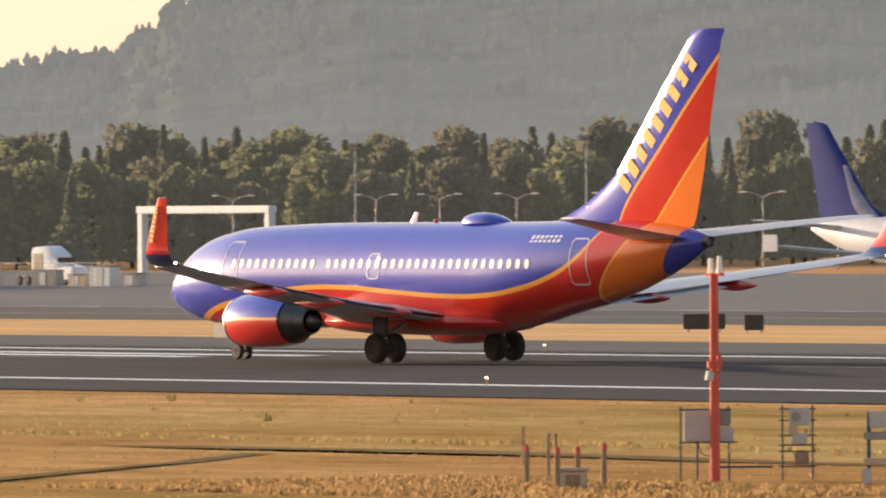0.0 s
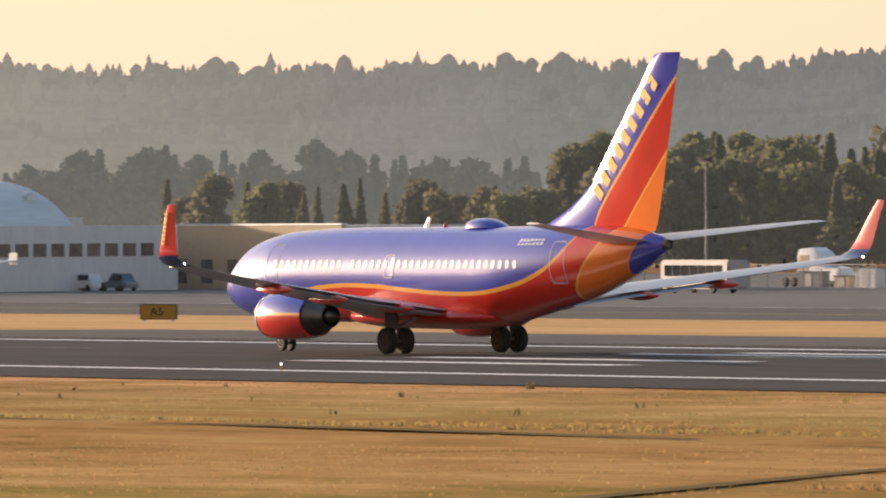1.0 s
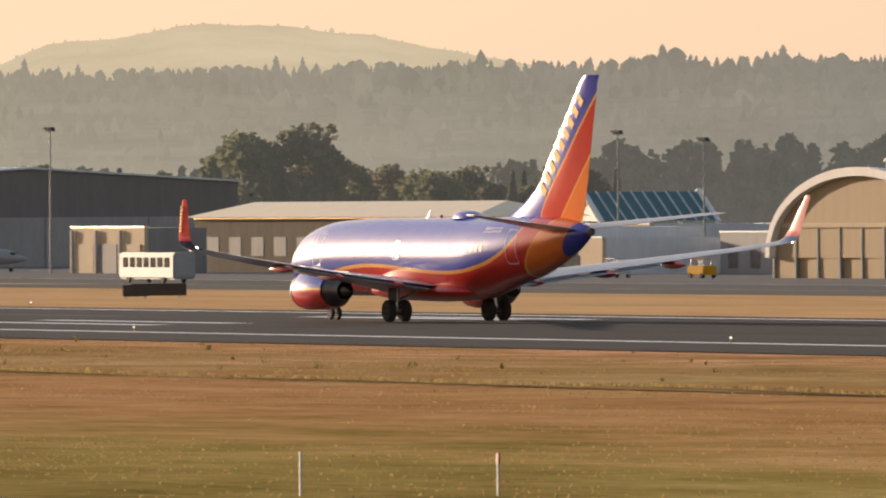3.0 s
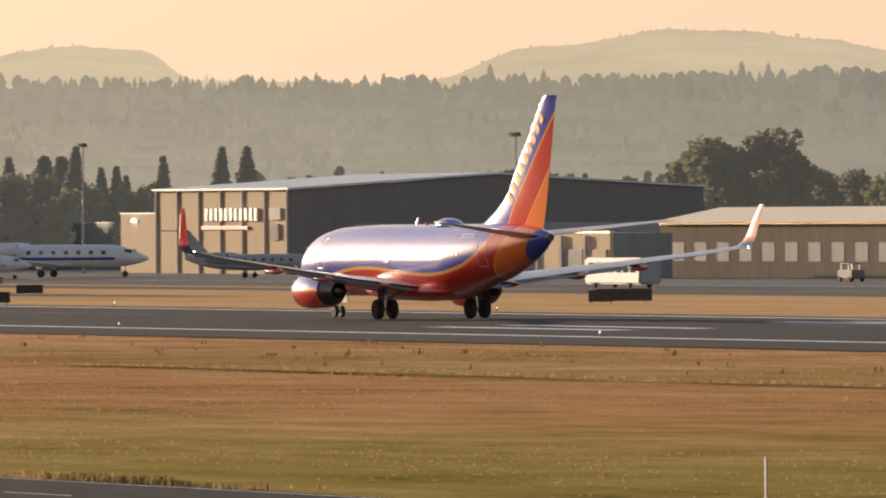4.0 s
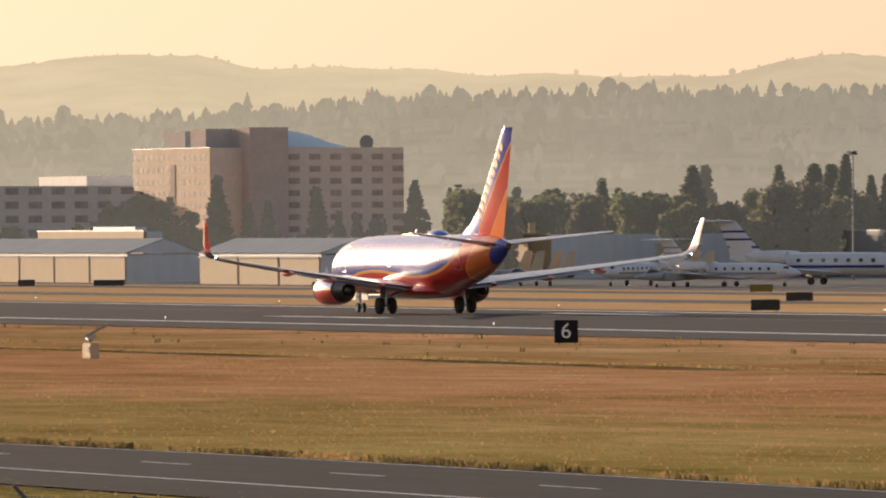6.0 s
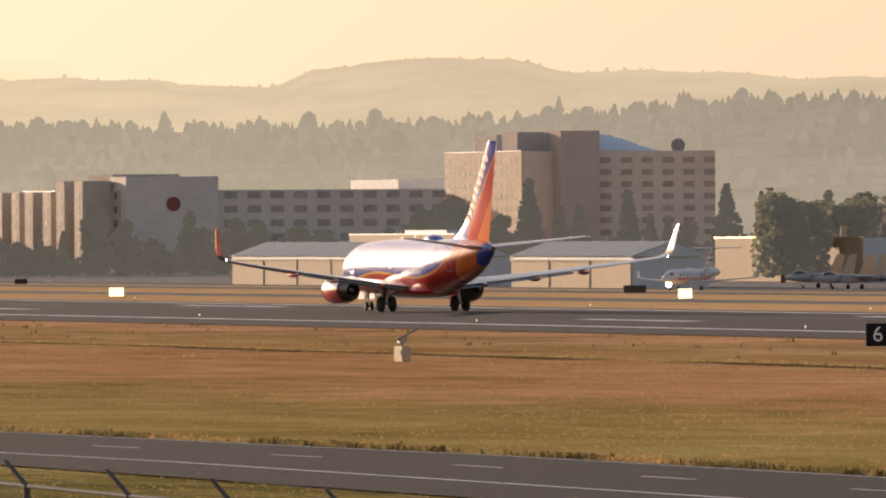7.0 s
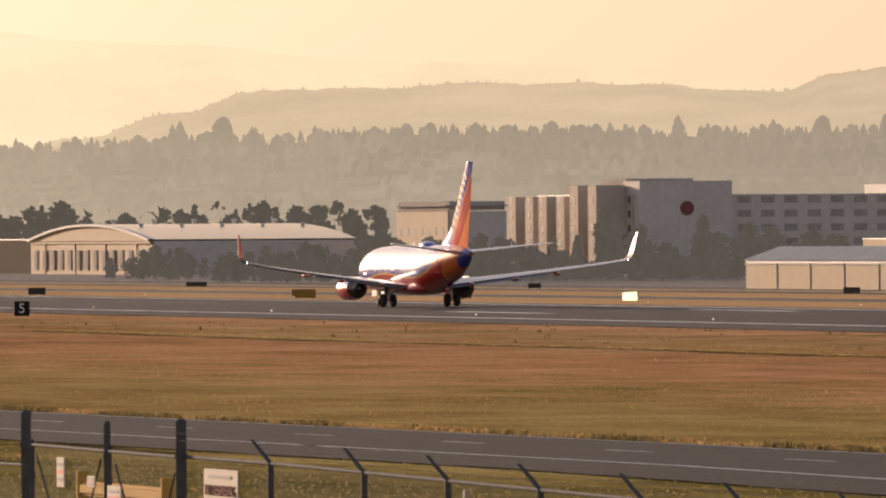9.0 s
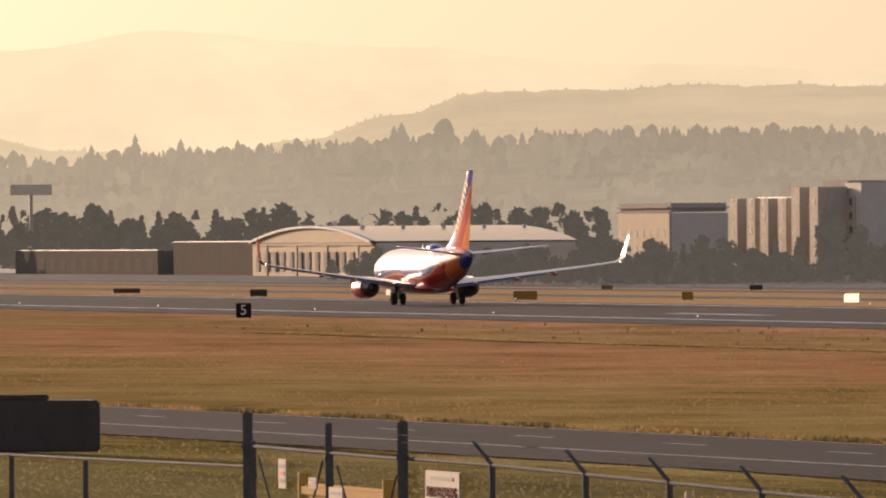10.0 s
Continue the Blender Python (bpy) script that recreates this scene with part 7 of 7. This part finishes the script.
def chain_link(x0, x1, z1, parent, gap=0.07):
    """Woven diamond mesh as thin crossing wires."""
    verts, faces = [], []
    z0 = fz((x0 + x1) / 2)
    h = z1 - z0
    n = int((x1 - x0 + h) / gap)
    w = 0.0022
    for s in (1, -1):
        for i in range(n + 1):
            xa = x0 - h + i * gap if s > 0 else x0 + i * gap
            a, b = max(x0, xa), min(x1, xa + h)
            if s < 0:
                a, b = max(x0, xa - h), min(x1, xa)
            if b - a < 0.01:
                continue
            za = z0 + (a - xa) if s > 0 else z0 + (xa - a)
            zb = z0 + (b - xa) if s > 0 else z0 + (xa - b)
            o = len(verts)
            verts += [(a, s * 0.003, za - w), (b, s * 0.003, zb - w), (b, s * 0.003, zb + w), (a, s * 0.003, za + w)]
            faces.append((o, o + 1, o + 2, o + 3))
    me = bpy.data.meshes.new("chain_link")
    me.from_pydata(verts, [], faces)
    me.materials.append(M_FENCE)
    ob = new("chain_link", me)
    ob.parent = parent
    return tagged(ob, "woven wire mesh", kind="stuff")


chain_link(-114.8, -100.5, 3.84, fence)
chain_link(-100.5, posts[-1], 3.72, fence)
gate = thing("vehicle_gate", pose(0, FY - 0.05, 0), "steel vehicle gate between thick round posts", "gate")
for x, z, r in ((-122.34, 4.29, 0.062), (-122.05, 3.95, 0.035), (-118.3, 4.22, 0.04), (-118.2, 3.95, 0.03), (-114.82, 4.3, 0.062)):
    part("gate_post", tube((x, 0, fz(x) - 0.1), (x, 0, z), r, n=12), M_FENCE, gate)
    part("post_cap", tube((x, 0, z), (x, 0, z + 0.03), r * 1.1, r * 0.5, 12), M_FENCE, gate)
    part("hinge_band", tube((x, 0, z - 0.42), (x, 0, z - 0.36), r * 1.25, n=12), M_FENCE, gate)
part("top_rail", tube((-122.0, 0, 3.91), (-114.85, 0, 3.89), 0.022, n=8), M_FENCE, gate)
for a, b in (((-121.8, 3.8), (-120.2, 2.4)), ((-118.6, 3.8), (-120.0, 2.4)), ((-117.9, 3.75), (-116.4, 2.4)), ((-115.1, 3.7), (-116.2, 2.6))):
    part("brace_wire", tube((a[0], 0, a[1]), (b[0], 0, b[1]), 0.012, n=6), M_FENCE, gate)
chain_link(-122.0, -118.3, 3.88, gate)
chain_link(-118.2, -114.85, 3.88, gate)
low = thing("boundary_fence", pose(0, FY, 0), "lower chain-link fence run beyond the gate", "fence")
part("top_rail", tube((-150, 0, 3.44), (-122.4, 0, 3.66), 0.02, n=8), M_FENCE, low)
for i in range(7):
    x = -131.5 - 4.5 * (i - 1) if i else -127.0
    if i:
        part("post", tube((x, 0, fz(x) - 0.1), (x, 0, 3.56), 0.035, n=8), M_FENCE, low)
chain_link(-146, -122.4, 3.5, low)

M_SIGNWHITE = mat("white_sign_board", (0.42, 0.37, 0.31), 0.7, vary=0.1, scale=3, spec=0.1)
nt_sign = thing("warning_sign", pose(-112.97, FY - 0.06, 3.4), "white no trespassing sign wired to the fence", "sign")
part("board", box(-0.76, 0.76, -0.012, 0.012, -0.55, 0.39, 0.01), M_SIGNWHITE, nt_sign, "white board")
sg = text_part("NO TRESPASSING", 0.165, M_DULLRED, nt_sign, pose(0, -0.02, 0.15, 90, 0, 0))
part("text_bar", box(-0.5, 0.5, -0.02, -0.0125, 0.29, 0.325), M_GREYWALL, nt_sign, "grey bar of unreadable writing")
for x0, x1, z0, z1, mt, lab in ((-120.55, -120.17, 3.44, 3.79, M_SIGNWHITE, "narrow white and red notice on the gate"), (-119.05, -118.67, 3.47, 3.60, M_SIGNWHITE, "small white notice on the gate"), (-118.07, -117.42, 3.22, 3.51, M_SIGNWHITE, "pinkish notice on the gate")):
    n_ = thing("notice", pose((x0 + x1) / 2, FY - 0.1, z0), lab, "sign")
    part("board", box(-(x1 - x0) / 2, (x1 - x0) / 2, -0.01, 0.01, 0, z1 - z0, 0.004), mt, n_)
    for k in range(3):
        part("text_bar", box(-(x1 - x0) * 0.35, (x1 - x0) * 0.35, -0.016, -0.0105, (z1 - z0) * (0.2 + 0.25 * k), (z1 - z0) * (0.32 + 0.25 * k)), M_REDPAINT if k % 2 else M_GREYWALL, n_)
yb = thing("yellow_barrier", pose(-122.5, FY + 1.2, fz(-122) - 0.02), "yellow steel barrier behind the gate", "barrier")
ytop = 3.45 - fz(-122) + 0.02
part("bar", box(-2.2, 2.2, -0.06, 0.06, ytop - 0.22, ytop - 0.04, 0.04), M_YELLOWPAINT, yb)
for x in (-2.1, 2.1):
    part("post", tube((x, 0, 0), (x, 0, ytop + 0.08), 0.08, n=10), M_YELLOWPAINT, yb)
stk = thing("marker_flag", pose(-103.75, FY + 0.15, fz(-103.7)), "small cream marker behind the fence", "marker")
part("post", box(-0.05, 0.05, -0.03, 0.03, -0.02, 3.76 - fz(-103.7), 0.01), M_CREAM, stk)
blk = thing("steel_bin", pose(-283.5, 60.2, gz(-283.5, 60.2) - 0.02, 0, 0, 77), "large dark steel bin beside the perimeter road", "container")
bz = 1.42 - 0.0
part("body", box(-3.0, 3.3, -1.0, 1.0, 0, bz, 0.06), M_BLACKBELLY, blk, "dark steel body")
for i in range(6):
    part("rib", box(-2.8 + i * 1.1, -2.68 + i * 1.1, -1.05, -1.002, 0.1, bz - 0.1), M_BLACKBELLY, blk)
part("lid", box(0.4, 1.9, -0.5, 0.5, bz + 0.004, bz + 0.16, 0.04), M_BLACKBELLY, blk)

# ---- dry grass tufts ----
def tufts(name, x0, x1, y0, y1, n, h, material, label, seed, dens=None, follow=None):
    rng = random.Random(seed)
    verts, faces = [], []
    for _ in range(n):
        x, y = rng.uniform(x0, x1), rng.uniform(y0, y1)
        y += follow(x) if follow else 0.0
        if dens and dens(x, y) < rng.random():
            continue
        z = ground_z(x, y)
        s = h * rng.uniform(0.5, 1.4)
        for b in range(4):
            a = rng.uniform(0, 6.3)
            x, y = x + rng.uniform(-0.9, 0.9) * s, y + rng.uniform(-0.9, 0.9) * s
            w = s * rng.uniform(0.10, 0.32)
            dx, dy = w * math.cos(a), w * math.sin(a)
            o = len(verts)
            lx, ly = rng.uniform(-0.3, 0.3) * s, rng.uniform(-0.3, 0.3) * s
            verts += [(x - dx, y - dy, z - 0.01), (x + dx, y + dy, z - 0.01), (x + dx * 0.8 + lx, y + dy * 0.8 + ly, z + s * rng.uniform(0.6, 1.1)), (x - dx * 0.7 + lx, y - dy * 0.7 + ly, z + s * rng.uniform(0.6, 1.1))]
            faces.append((o, o + 1, o + 2, o + 3))
    me = bpy.data.meshes.new(name)
    me.from_pydata(verts, [], faces)
    me.materials.append(material)
    return tagged(new(name, me), label, "grass", kind="stuff")


M_VERGE = leaf_mat("verge_weeds", (0.10, 0.085, 0.035), (0.24, 0.18, 0.075))
M_TUFT = leaf_mat("straw_tufts", (0.25, 0.165, 0.070), (0.42, 0.275, 0.125))
M_TUFTGREEN = leaf_mat("olive_tufts", (0.20, 0.165, 0.065), (0.36, 0.27, 0.11))
patchy = lambda x, y: 0.5 + 1.3 * noise.noise((x * 0.02, y * 0.06, 2)) + 0.5 * noise.noise((x * 0.09, y * 0.2, 7))
greens = lambda x, y: 0.2 + 1.6 * noise.noise((x * 0.015, y * 0.09, 12)) + 0.4 * noise.noise((x * 0.1, y * 0.2, 9))
tufts("dry_grass_tufts", -560, -150, 96, 207, 90000, 0.045, M_TUFT, "short straw-coloured grass tufts", 1, patchy)
tufts("olive_grass_tufts", -560, -150, 96, 207, 50000, 0.045, M_TUFTGREEN, "short olive grass tufts", 2, greens)
tufts("dry_grass_tufts", -1000, -560, 120, 207, 20000, 0.06, M_TUFT, "short straw-coloured grass tufts far along the runway", 3, patchy)
clumps = lambda x, y: 0.15 + 1.9 * noise.noise((x * 0.12, y * 0.3, 31))
straws = lambda x, y: 0.35 + 1.5 * noise.noise((x * 0.1, y * 0.3, 57))
tufts("verge_tufts", -600, -220, 94.9, 96.2, 9000, 0.15, M_VERGE, "dark ragged weeds along the road", 4, clumps, bend)
tufts("verge_straw", -600, -220, 95.0, 97.6, 9000, 0.09, M_TUFT, "ragged straw grass edge along the road", 14, straws, bend)
tufts("ditch_weeds", -700, -150, 167.0, 169.5, 6000, 0.10, M_TUFTGREEN, "rough olive weeds along the drainage line", 5)
tufts("weed_clumps", -760, -200, 172, 206, 190, 0.20, M_VERGE, "scattered weed clumps near the runway", 6)
tufts("fence_grass", -420, -140, 40, 83, 30000, 0.04, M_TUFTGREEN, "green grass between fence and road", 7)
tufts("tall_dry_grass", -192, -172, 137, 148, 3200, 0.10, M_TUFT, "tall pale dry grass round the equipment", 8)


def motions():
    """Take-off roll, from 51 to 75 metres a second."""
    rows = []
    for i in range(21):
        t = i * 0.5
        rows.append((t, pose(-roll_out(t), RC, CROWN + 0.01, 0, 0, 180)))
    walk(airliner, rows)


motions()
